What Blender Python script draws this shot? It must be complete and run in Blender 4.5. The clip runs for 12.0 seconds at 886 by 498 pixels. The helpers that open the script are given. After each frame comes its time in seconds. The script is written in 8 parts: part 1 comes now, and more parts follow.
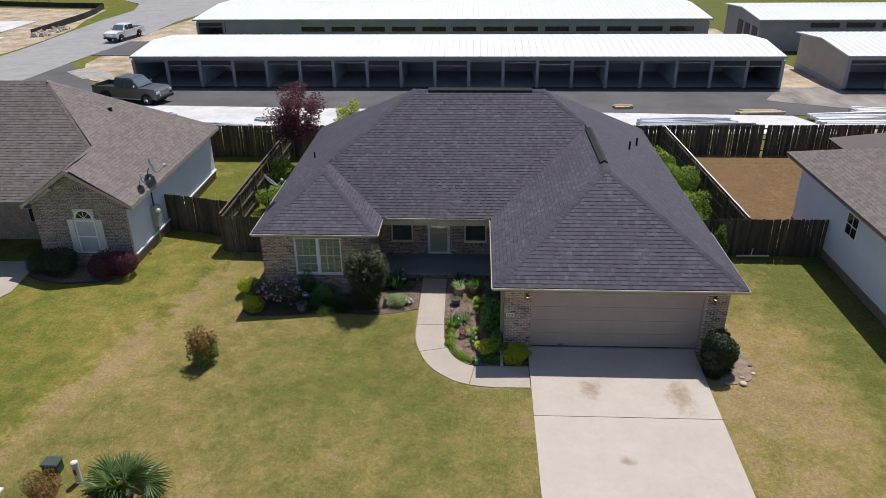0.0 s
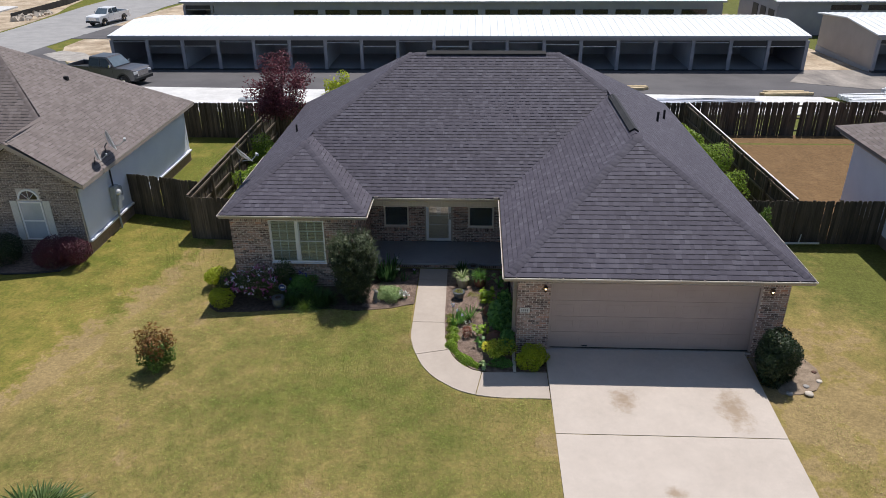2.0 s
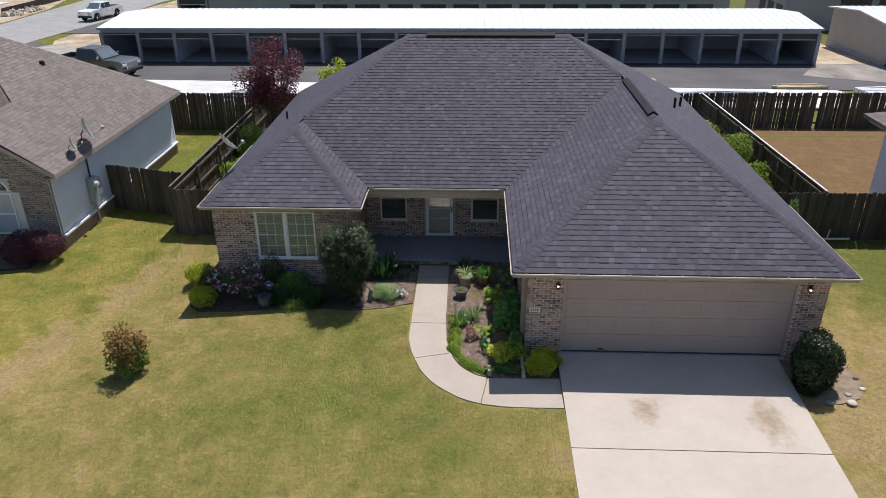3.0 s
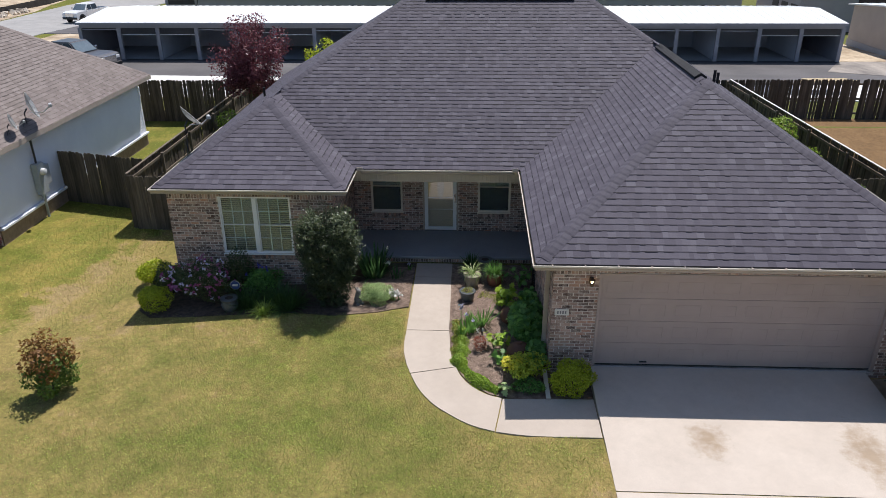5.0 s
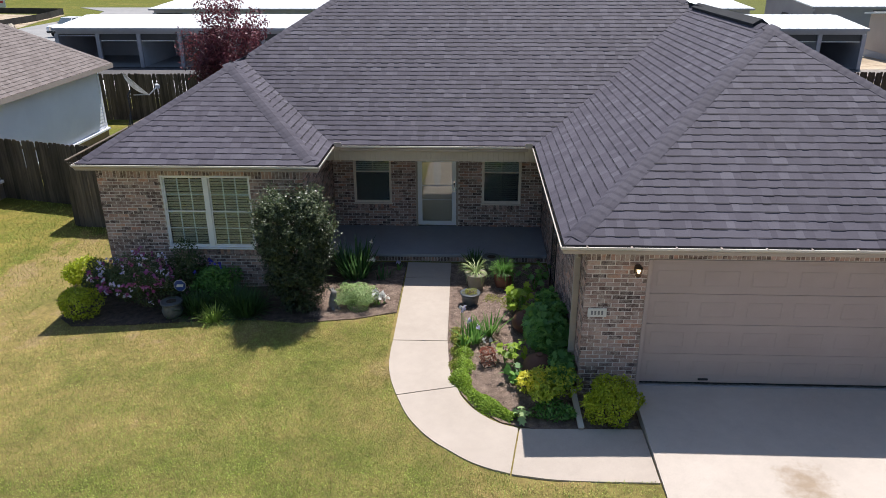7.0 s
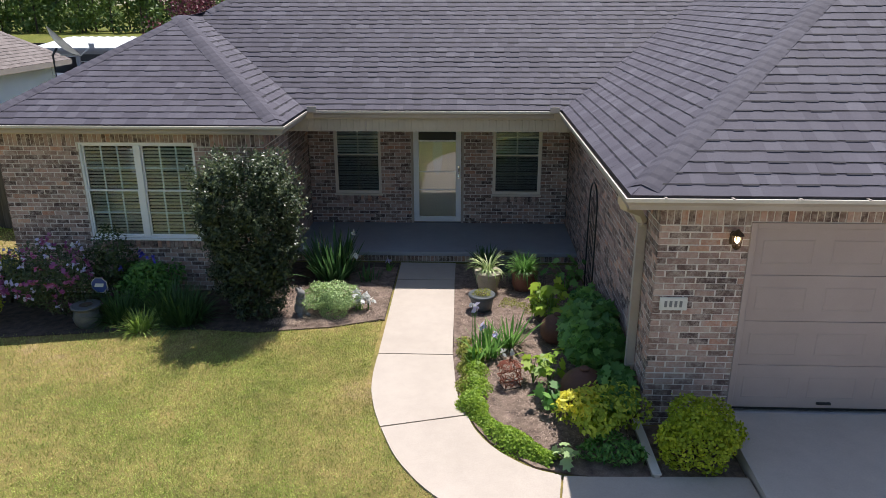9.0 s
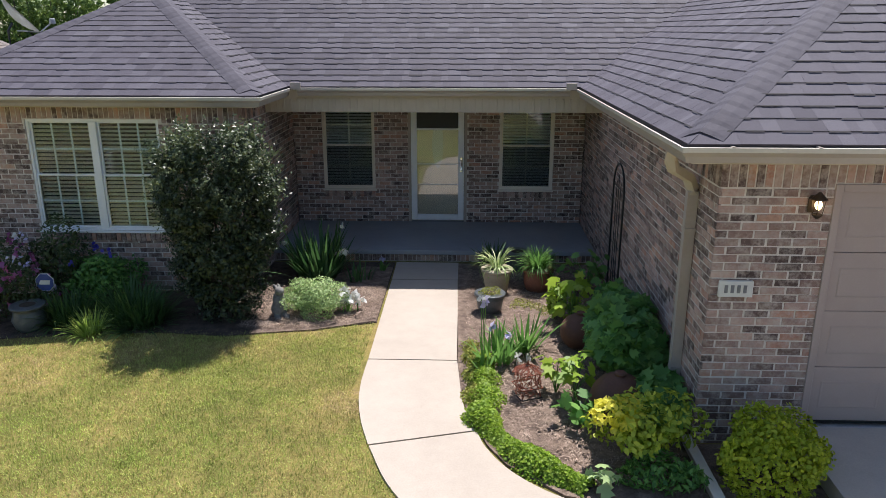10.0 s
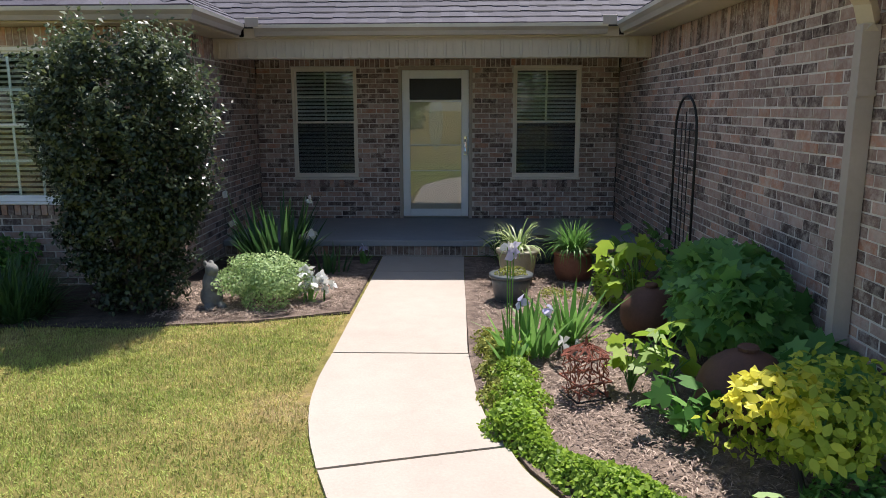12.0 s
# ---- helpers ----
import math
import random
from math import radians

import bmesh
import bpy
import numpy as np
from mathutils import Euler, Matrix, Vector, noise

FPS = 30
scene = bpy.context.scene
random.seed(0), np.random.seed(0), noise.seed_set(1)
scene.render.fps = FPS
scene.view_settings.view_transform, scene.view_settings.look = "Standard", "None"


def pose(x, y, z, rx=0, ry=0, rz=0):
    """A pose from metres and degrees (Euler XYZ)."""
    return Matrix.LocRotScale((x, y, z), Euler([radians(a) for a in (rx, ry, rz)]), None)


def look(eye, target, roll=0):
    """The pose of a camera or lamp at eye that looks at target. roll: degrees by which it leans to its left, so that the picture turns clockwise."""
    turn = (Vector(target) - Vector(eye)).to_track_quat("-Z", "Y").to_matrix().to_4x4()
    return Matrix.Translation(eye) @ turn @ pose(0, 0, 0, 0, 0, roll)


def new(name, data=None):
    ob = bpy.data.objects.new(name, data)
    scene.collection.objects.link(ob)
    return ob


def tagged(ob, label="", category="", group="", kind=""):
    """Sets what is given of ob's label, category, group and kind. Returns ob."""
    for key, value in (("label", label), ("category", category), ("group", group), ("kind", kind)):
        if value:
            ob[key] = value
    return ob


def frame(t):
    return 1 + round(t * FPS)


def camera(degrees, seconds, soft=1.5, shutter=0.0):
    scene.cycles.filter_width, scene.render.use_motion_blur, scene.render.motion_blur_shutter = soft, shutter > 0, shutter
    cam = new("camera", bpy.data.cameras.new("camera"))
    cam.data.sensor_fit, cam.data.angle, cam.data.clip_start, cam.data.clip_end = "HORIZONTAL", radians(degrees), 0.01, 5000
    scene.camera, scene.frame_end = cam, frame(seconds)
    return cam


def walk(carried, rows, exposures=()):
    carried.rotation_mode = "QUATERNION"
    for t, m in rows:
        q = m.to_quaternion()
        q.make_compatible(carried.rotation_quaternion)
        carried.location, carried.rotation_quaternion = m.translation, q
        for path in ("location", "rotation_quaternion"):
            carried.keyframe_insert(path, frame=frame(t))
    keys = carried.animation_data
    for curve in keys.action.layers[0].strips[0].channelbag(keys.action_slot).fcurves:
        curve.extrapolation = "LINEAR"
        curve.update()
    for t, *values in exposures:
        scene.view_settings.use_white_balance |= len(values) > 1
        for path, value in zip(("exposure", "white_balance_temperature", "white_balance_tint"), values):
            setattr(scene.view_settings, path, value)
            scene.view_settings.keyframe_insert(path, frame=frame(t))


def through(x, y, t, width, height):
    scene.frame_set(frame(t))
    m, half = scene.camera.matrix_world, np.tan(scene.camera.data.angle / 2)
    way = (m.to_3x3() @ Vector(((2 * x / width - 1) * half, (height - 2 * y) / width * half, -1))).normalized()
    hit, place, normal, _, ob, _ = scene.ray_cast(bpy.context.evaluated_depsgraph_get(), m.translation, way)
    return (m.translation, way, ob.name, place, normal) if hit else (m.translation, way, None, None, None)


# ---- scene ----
cam = camera(63.0, 12.0, 0.7)
# seconds, eye, target, roll
PATH = [
    (0, (0.207, 0.481, 13.644), (0.117, 2.268, 12.751), -0.6),
    (0.5, (0.167, 1.351, 13.137), (0.077, 3.136, 12.24), -0.6),
    (1, (0.096, 2.189, 12.589), (0.007, 3.972, 11.689), -0.5),
    (1.5, (0.032, 2.997, 12.008), (-0.056, 4.782, 11.11), -0.5),
    (2, (-0.02, 3.811, 11.473), (-0.107, 5.597, 10.577), -0.5),
    (2.5, (-0.089, 4.556, 10.967), (-0.175, 6.343, 10.073), -0.5),
    (3, (-0.153, 5.367, 10.424), (-0.238, 7.156, 9.535), -0.4),
    (5, (-0.388, 8.331, 8.293), (-0.47, 10.141, 7.446), -0.3),
    (5.5, (-0.434, 9.041, 7.75), (-0.512, 10.858, 6.918), -0.3),
    (6, (-0.482, 9.725, 7.209), (-0.557, 11.551, 6.397), -0.2),
    (6.5, (-0.517, 10.403, 6.726), (-0.589, 12.234, 5.925), -0.1),
    (7, (-0.499, 11.139, 6.17), (-0.576, 12.982, 5.398), -0.2),
    (9, (-0.693, 13.877, 4.114), (-0.765, 15.765, 3.459), -0.1),
    (9.5, (-0.751, 14.501, 3.662), (-0.82, 16.402, 3.042), -0.0),
    (10, (-0.79, 15.107, 3.205), (-0.857, 17.019, 2.623), 0.0),
    (10.5, (-0.824, 15.7, 2.733), (-0.892, 17.625, 2.194), 0.0),
    (11, (-0.87, 16.284, 2.284), (-0.935, 18.221, 1.792), -0.1),
    (11.5, (-0.882, 16.811, 1.884), (-0.949, 18.759, 1.438), -0.2),
    (12, (-0.915, 17.334, 1.5), (-0.974, 19.297, 1.117), -0.2),
]
walk(cam, [(t, look(eye, target, roll)) for t, eye, target, roll in PATH],
     [(0.0, -0.14), (3.0, 0.02), (6.0, 0.26), (9.0, 0.50), (12.0, 0.63)])

# ---- light ----
SUN = Vector((0.18, 0.455, 1.0)).normalized()
ELEV, AZIM = math.asin(SUN.z), math.atan2(SUN.x, SUN.y)
world = bpy.data.worlds.new("sky")
scene.world = world
world.use_nodes = True
wn = world.node_tree.nodes
sky = wn.new("ShaderNodeTexSky")
sky.sky_type, sky.sun_disc, sky.sun_elevation, sky.sun_rotation = "NISHITA", False, ELEV, AZIM
sky.air_density, sky.dust_density, sky.ozone_density = 1.0, 0.7, 2.0
wn["Background"].inputs["Strength"].default_value = 0.102
world.node_tree.links.new(sky.outputs["Color"], wn["Background"].inputs["Color"])
sun_data = bpy.data.lights.new("sun", "SUN")
sun_data.energy, sun_data.angle, sun_data.color = 5.0, radians(0.53), (1.0, 0.955, 0.925)
sun = new("sun", sun_data)
sun.matrix_world = look((0, 0, 60), Vector((0, 0, 60)) - SUN)


# ---- materials ----
def nodes_of(name):
    m = bpy.data.materials.new(name)
    m.use_nodes = True
    t = m.node_tree
    return m, t, t.nodes, t.links, t.nodes["Principled BSDF"]


def ramp(n, stops):
    r = n.new("ShaderNodeValToRGB")
    e = r.color_ramp.elements
    while len(e) < len(stops):
        e.new(0.5)
    for k, (p, c) in zip(e, stops):
        k.position, k.color = p, (*c, 1)
    return r


def noise_at(n, l, scale, detail=4, rough=0.6, stretch=None):
    g = n.new("ShaderNodeNewGeometry")
    src = g.outputs["Position"]
    if stretch:
        mp = n.new("ShaderNodeVectorMath")
        mp.operation = "MULTIPLY"
        mp.inputs[1].default_value = stretch
        l.new(src, mp.inputs[0])
        src = mp.outputs[0]
    t = n.new("ShaderNodeTexNoise")
    t.inputs["Scale"].default_value, t.inputs["Detail"].default_value, t.inputs["Roughness"].default_value = scale, detail, rough
    l.new(src, t.inputs["Vector"])
    return t.outputs["Fac"]


def chance(n, l):
    """One random number for each object and each loose piece of a mesh."""
    o, g, a, f = n.new("ShaderNodeObjectInfo"), n.new("ShaderNodeNewGeometry"), n.new("ShaderNodeMath"), n.new("ShaderNodeMath")
    a.operation, f.operation = "ADD", "FRACT"
    l.new(o.outputs["Random"], a.inputs[0])
    l.new(g.outputs["Random Per Island"], a.inputs[1])
    l.new(a.outputs[0], f.inputs[0])
    return f.outputs[0]


def blend(n, l, kind, fac, a, b):
    m = n.new("ShaderNodeMix")
    m.data_type, m.blend_type = "RGBA", kind
    if isinstance(fac, float):
        m.inputs[0].default_value = fac
    else:
        l.new(fac, m.inputs[0])
    for s, v in ((6, a), (7, b)):
        if isinstance(v, tuple):
            m.inputs[s].default_value = (*v, 1)
        else:
            l.new(v, m.inputs[s])
    return m.outputs[2]


def grey(n, l, value, lo, hi):
    r = n.new("ShaderNodeMapRange")
    l.new(value, r.inputs[0])
    r.inputs[3].default_value, r.inputs[4].default_value = lo, hi
    return r.outputs[0]


def bumped(n, l, p, height, strength, distance):
    b = n.new("ShaderNodeBump")
    b.inputs["Strength"].default_value, b.inputs["Distance"].default_value = strength, distance
    l.new(height, b.inputs["Height"])
    l.new(b.outputs[0], p.inputs["Normal"])


def surface(name, a, b, rough=0.8, big=1.5, fine=45, bump=0.3, dist=0.004, metal=0.0, jitter=0.0, speck=0.25, stretch=None, spec=0.4):
    m, t, n, l, p = nodes_of(name)
    r = ramp(n, ((0.3, a), (0.7, b)))
    l.new(noise_at(n, l, big, 5, 0.6, stretch), r.inputs[0])
    f = noise_at(n, l, fine, 3, 0.7, stretch)
    c = blend(n, l, "MULTIPLY", 1.0, r.outputs[0], grey(n, l, f, 1 - speck, 1 + speck))
    if jitter:
        c = blend(n, l, "MULTIPLY", 1.0, c, grey(n, l, chance(n, l), 1 - jitter, 1 + jitter))
    l.new(c, p.inputs["Base Color"])
    p.inputs["Roughness"].default_value, p.inputs["Metallic"].default_value, p.inputs["Specular IOR Level"].default_value = rough, metal, spec
    if bump:
        bumped(n, l, p, f, bump, dist)
    return m


def leafy(name, dark, light, rough=0.5, through=0.3, spec=0.4):
    m, t, n, l, p = nodes_of(name)
    r = ramp(n, ((0.0, dark), (0.55, tuple((x + y) / 2 for x, y in zip(dark, light))), (1.0, light)))
    l.new(chance(n, l), r.inputs[0])
    c = blend(n, l, "MULTIPLY", 1.0, r.outputs[0], grey(n, l, noise_at(n, l, 3.0), 0.7, 1.3))
    l.new(c, p.inputs["Base Color"])
    p.inputs["Roughness"].default_value, p.inputs["Specular IOR Level"].default_value = rough, spec
    tr, mx = n.new("ShaderNodeBsdfTranslucent"), n.new("ShaderNodeMixShader")
    l.new(c, tr.inputs["Color"])
    mx.inputs[0].default_value = through
    l.new(p.outputs[0], mx.inputs[1])
    l.new(tr.outputs[0], mx.inputs[2])
    l.new(mx.outputs[0], n["Material Output"].inputs["Surface"])
    return m


def lawn_mix(n, l):
    """How dry the grass is at a place, 0 green to 1 straw: soft noise, a worn diagonal strip, a lusher plot to the west, a dry one to the east."""
    g, sep = n.new("ShaderNodeNewGeometry"), n.new("ShaderNodeSeparateXYZ")
    l.new(g.outputs["Position"], sep.inputs[0])

    def op(kind, a, b=None, c=None):
        m = n.new("ShaderNodeMath")
        m.operation = kind
        for s, v in enumerate((a, b, c)):
            if v is None:
                continue
            if isinstance(v, (int, float)):
                m.inputs[s].default_value = v
            else:
                l.new(v, m.inputs[s])
        return m.outputs[0]

    def step(v, lo, hi, to0=0.0, to1=1.0):
        r = n.new("ShaderNodeMapRange")
        r.interpolation_type = "SMOOTHSTEP"
        l.new(v, r.inputs[0])
        for s, q in zip((1, 2, 3, 4), (lo, hi, to0, to1)):
            r.inputs[s].default_value = q
        return r.outputs[0]
    wide, mid = noise_at(n, l, 0.17, 3, 0.55), noise_at(n, l, 1.15, 8, 0.74)
    base = op("MULTIPLY_ADD", mid, 2.5, op("MULTIPLY_ADD", wide, 1.9, -1.60))
    # distance from the worn strip between the two plots
    d = op("ADD", sep.outputs["X"], op("MULTIPLY_ADD", sep.outputs["Y"], -0.30, 17.9))
    d = op("MULTIPLY_ADD", op("SUBTRACT", mid, 0.5), 4.2, d)
    strip = op("MULTIPLY", step(d, -1.1, -0.2), step(d, 0.9, 0.1))
    west_plot = step(d, -0.3, -1.0)
    east_dry = op("MULTIPLY", step(sep.outputs["X"], 7.2, 7.8), step(sep.outputs["X"], 12.4, 10.6))
    east_lush = step(sep.outputs["X"], 10.8, 12.2)
    north = step(sep.outputs["Y"], 21.5, 24.5)
    east_dry = op("MULTIPLY", east_dry, step(sep.outputs["Y"], 24.0, 21.0))
    v = op("ADD", base, op("MULTIPLY", strip, 0.42))
    v = op("ADD", v, op("MULTIPLY", op("MULTIPLY", step(sep.outputs["X"], 7.2, 8.2), north), -0.40))
    v = op("ADD", v, op("MULTIPLY", west_plot, -0.12))
    v = op("ADD", v, op("MULTIPLY", east_dry, 0.30))
    v = op("ADD", v, op("MULTIPLY", step(sep.outputs["Y"], 29.0, 30.5), -0.45))
    return op("ADD", v, op("MULTIPLY", east_lush, -0.25)), west_plot


def lawn_material(name, green, straw, bare, zones=True):
    m, t, n, l, p = nodes_of(name)
    if zones:
        dry, west_plot = lawn_mix(n, l)
    else:
        dry = noise_at(n, l, 0.6, 5, 0.65)
    r = ramp(n, ((0.12, green), (0.55, tuple((x + y) / 2 for x, y in zip(green, straw))), (0.95, straw), (1.0, bare)))
    l.new(dry, r.inputs[0])
    c = r.outputs[0]
    if zones:
        c = blend(n, l, "MULTIPLY", west_plot, c, (1.06, 1.07, 0.80))
    tuft = noise_at(n, l, 22, 5, 0.8)
    c = blend(n, l, "MULTIPLY", 1.0, c, grey(n, l, tuft, 0.50, 1.50))
    c = blend(n, l, "MULTIPLY", 1.0, c, grey(n, l, noise_at(n, l, 75, 3, 0.85), 0.65, 1.35))
    c = blend(n, l, "MULTIPLY", 1.0, c, grey(n, l, noise_at(n, l, 9, 6, 0.85), 0.0, 2.0))
    c = blend(n, l, "MULTIPLY", 1.0, c, grey(n, l, noise_at(n, l, 1.3, 4, 0.6), 0.72, 1.28))
    l.new(c, p.inputs["Base Color"])
    p.inputs["Roughness"].default_value, p.inputs["Specular IOR Level"].default_value = 0.9, 0.15
    bumped(n, l, p, tuft, 0.6, 0.03)
    return m


def blade_material(name, green, straw):
    m, t, n, l, p = nodes_of(name)
    dry, west_plot = lawn_mix(n, l)
    q = n.new("ShaderNodeMath")
    q.operation = "MULTIPLY_ADD"
    l.new(chance(n, l), q.inputs[0])
    q.inputs[1].default_value = 0.2
    l.new(dry, q.inputs[2])
    r = ramp(n, ((0.42, green), (0.98, tuple((x + y) / 2 for x, y in zip(green, straw))), (1.0, straw)))
    l.new(q.outputs[0], r.inputs[0])
    c = blend(n, l, "MULTIPLY", 1.0, r.outputs[0], grey(n, l, chance(n, l), 0.85, 1.15))
    c = blend(n, l, "MULTIPLY", 1.0, c, grey(n, l, noise_at(n, l, 9, 6, 0.85), 0.05, 1.95))
    c = blend(n, l, "MULTIPLY", 1.0, c, grey(n, l, noise_at(n, l, 2.6, 5, 0.75), 0.35, 1.65))
    c = blend(n, l, "MULTIPLY", 1.0, c, grey(n, l, noise_at(n, l, 17, 4, 0.7), 0.7, 1.3))
    l.new(c, p.inputs["Base Color"])
    p.inputs["Roughness"].default_value, p.inputs["Specular IOR Level"].default_value = 0.65, 0.25
    tr, mx = n.new("ShaderNodeBsdfTranslucent"), n.new("ShaderNodeMixShader")
    l.new(c, tr.inputs["Color"])
    mx.inputs[0].default_value = 0.3
    l.new(p.outputs[0], mx.inputs[1])
    l.new(tr.outputs[0], mx.inputs[2])
    l.new(mx.outputs[0], n["Material Output"].inputs["Surface"])
    return m


def brick_material(name, stops):
    m, t, n, l, p = nodes_of(name)
    r = ramp(n, stops)
    r.color_ramp.interpolation = "LINEAR"
    l.new(chance(n, l), r.inputs[0])
    grime = noise_at(n, l, 28, 5, 0.7)
    c = blend(n, l, "MULTIPLY", 1.0, r.outputs[0], grey(n, l, grime, 0.55, 1.45))
    smear = ramp(n, ((0.44, (0, 0, 0)), (0.64, (0.75, 0.75, 0.75))))
    l.new(noise_at(n, l, 13, 6, 0.75), smear.inputs[0])
    c = blend(n, l, "MIX", smear.outputs[0], c, (0.48, 0.395, 0.35))
    c = blend(n, l, "MULTIPLY", 1.0, c, grey(n, l, noise_at(n, l, 1.6, 4, 0.6), 0.5, 1.6))
    l.new(c, p.inputs["Base Color"])
    p.inputs["Roughness"].default_value, p.inputs["Specular IOR Level"].default_value = 0.9, 0.25
    bumped(n, l, p, grime, 0.7, 0.006)
    return m


def shingle_material(name, stops, granule=0.35):
    m, t, n, l, p = nodes_of(name)
    r = ramp(n, stops)
    l.new(chance(n, l), r.inputs[0])
    c = blend(n, l, "MULTIPLY", 1.0, r.outputs[0], grey(n, l, noise_at(n, l, 160, 2, 0.8), 1 - granule, 1 + granule))
    c = blend(n, l, "MULTIPLY", 1.0, c, grey(n, l, noise_at(n, l, 0.5, 4, 0.6), 0.82, 1.18))
    l.new(c, p.inputs["Base Color"])
    p.inputs["Roughness"].default_value, p.inputs["Specular IOR Level"].default_value = 0.8, 0.35
    bumped(n, l, p, noise_at(n, l, 220, 2, 0.8), 0.5, 0.003)
    return m


def glass_material(name, tint=(0.9, 0.95, 0.95), rough=0.0, ior=1.5):
    m, t, n, l, p = nodes_of(name)
    g, tr, mx, f = n.new("ShaderNodeBsdfGlossy"), n.new("ShaderNodeBsdfTransparent"), n.new("ShaderNodeMixShader"), n.new("ShaderNodeFresnel")
    f.inputs["IOR"].default_value = ior
    g.inputs["Roughness"].default_value = rough
    tr.inputs["Color"].default_value = (*tint, 1)
    l.new(f.outputs[0], mx.inputs[0])
    l.new(tr.outputs[0], mx.inputs[1])
    l.new(g.outputs[0], mx.inputs[2])
    l.new(mx.outputs[0], n["Material Output"].inputs["Surface"])
    return m


def screen_material(name):
    """Fine dark mesh: mostly open."""
    m, t, n, l, p = nodes_of(name)
    p.inputs["Base Color"].default_value, p.inputs["Roughness"].default_value = (0.02, 0.02, 0.022, 1), 0.7
    p.inputs["Alpha"].default_value = 0.28
    return m


def concrete_material(name, a, b, spots=()):
    """Broom-finished concrete; spots: soft-edged oil stains as (x, y, radius along x, along y)."""
    m, t, n, l, p = nodes_of(name)
    r = ramp(n, ((0.3, a), (0.72, b)))
    l.new(noise_at(n, l, 0.7, 6, 0.65), r.inputs[0])
    fine = noise_at(n, l, 60, 3, 0.75)
    c = blend(n, l, "MULTIPLY", 1.0, r.outputs[0], grey(n, l, fine, 0.86, 1.14))
    c = blend(n, l, "MULTIPLY", 1.0, c, grey(n, l, noise_at(n, l, 6, 5, 0.7), 0.9, 1.1))
    c = blend(n, l, "MULTIPLY", 1.0, c, grey(n, l, noise_at(n, l, 1.7, 5, 0.7), 0.93, 1.07))
    for x, y, rx, ry in spots:
        g, sub, mul, ln, add, mr = [n.new("ShaderNode" + k) for k in ("NewGeometry", "VectorMath", "VectorMath", "VectorMath", "Math", "MapRange")]
        sub.operation, mul.operation, ln.operation, add.operation = "SUBTRACT", "MULTIPLY", "LENGTH", "MULTIPLY_ADD"
        sub.inputs[1].default_value, mul.inputs[1].default_value = (x, y, 0), (1 / rx, 1 / ry, 0)
        l.new(g.outputs["Position"], sub.inputs[0])
        l.new(sub.outputs[0], mul.inputs[0])
        l.new(mul.outputs[0], ln.inputs[0])
        l.new(noise_at(n, l, 5, 5, 0.7), add.inputs[0])
        add.inputs[1].default_value = 2.2
        l.new(ln.outputs["Value"], add.inputs[2])
        l.new(add.outputs[0], mr.inputs[0])
        for s, q in zip((1, 2, 3, 4), (1.3, 2.2, 0.75, 0.0)):
            mr.inputs[s].default_value = q
        c = blend(n, l, "MULTIPLY", mr.outputs[0], c, (0.58, 0.48, 0.35))
    l.new(c, p.inputs["Base Color"])
    p.inputs["Roughness"].default_value, p.inputs["Specular IOR Level"].default_value = 0.85, 0.3
    bumped(n, l, p, fine, 0.35, 0.003)
    return m


def glow(name, colour, strength):
    m, t, n, l, p = nodes_of(name)
    p.inputs["Base Color"].default_value = (*colour, 1)
    p.inputs["Emission Color"].default_value, p.inputs["Emission Strength"].default_value = (*colour, 1), strength
    return m


M = {}
M["lawn"] = lawn_material("lawn", (0.113, 0.122, 0.028), (0.256, 0.195, 0.070), (0.272, 0.200, 0.092))
M["blade"] = blade_material("grass_blade", (0.340, 0.412, 0.094), (0.49, 0.44, 0.165))
M["dry_lawn"] = lawn_material("dry_lawn", (0.155, 0.093, 0.043), (0.195, 0.122, 0.060), (0.225, 0.150, 0.08), False)
M["dirt"] = surface("dirt", (0.24, 0.175, 0.11), (0.56, 0.46, 0.34), 0.95, 0.45, 3, 0.6, 0.05, speck=0.5)
M["mulch"] = surface("mulch", (0.10, 0.068, 0.053), (0.30, 0.218, 0.172), 0.95, 9, 70, 1.0, 0.02, speck=0.7)
# copy of the mulch, darkened to paint the shade on the front bed
M["shaded_mulch"] = surface("shaded_mulch", (0.040, 0.028, 0.022), (0.125, 0.088, 0.068), 0.95, 9, 70, 1.0, 0.02, speck=0.6)
M["bed_soil"] = surface("bed_soil", (0.17, 0.125, 0.085), (0.36, 0.28, 0.205), 0.95, 3, 40, 0.9, 0.02, speck=0.5)
M["chip"] = surface("wood_chip", (0.20, 0.138, 0.105), (0.42, 0.32, 0.255), 0.9, 4, 60, 0.4, jitter=0.4)
M["asphalt"] = surface("asphalt", (0.080, 0.076, 0.079), (0.125, 0.118, 0.12), 0.9, 0.3, 40, 0.4, 0.006, speck=0.3)
M["dusty"] = surface("dusty_asphalt", (0.15, 0.135, 0.125), (0.36, 0.32, 0.28), 0.95, 0.7, 12, 0.4, 0.006, speck=0.3, stretch=(1.0, 0.35, 1.0))
M["road"] = concrete_material("road_concrete", (0.26, 0.255, 0.25), (0.34, 0.33, 0.32))
M["gravel"] = surface("gravel", (0.26, 0.24, 0.22), (0.42, 0.39, 0.35), 0.95, 1.2, 14, 0.9, 0.03, speck=0.4)
M["concrete"] = concrete_material("concrete", (0.388, 0.332, 0.280), (0.455, 0.392, 0.336))
M["pale_slab"] = concrete_material("pale_slab", (0.50, 0.49, 0.475), (0.70, 0.69, 0.67))
# concrete darkened and blued so its colour carries the porch's shade
M["porch"] = concrete_material("porch_concrete_shaded", (0.25, 0.26, 0.28), (0.32, 0.33, 0.35))
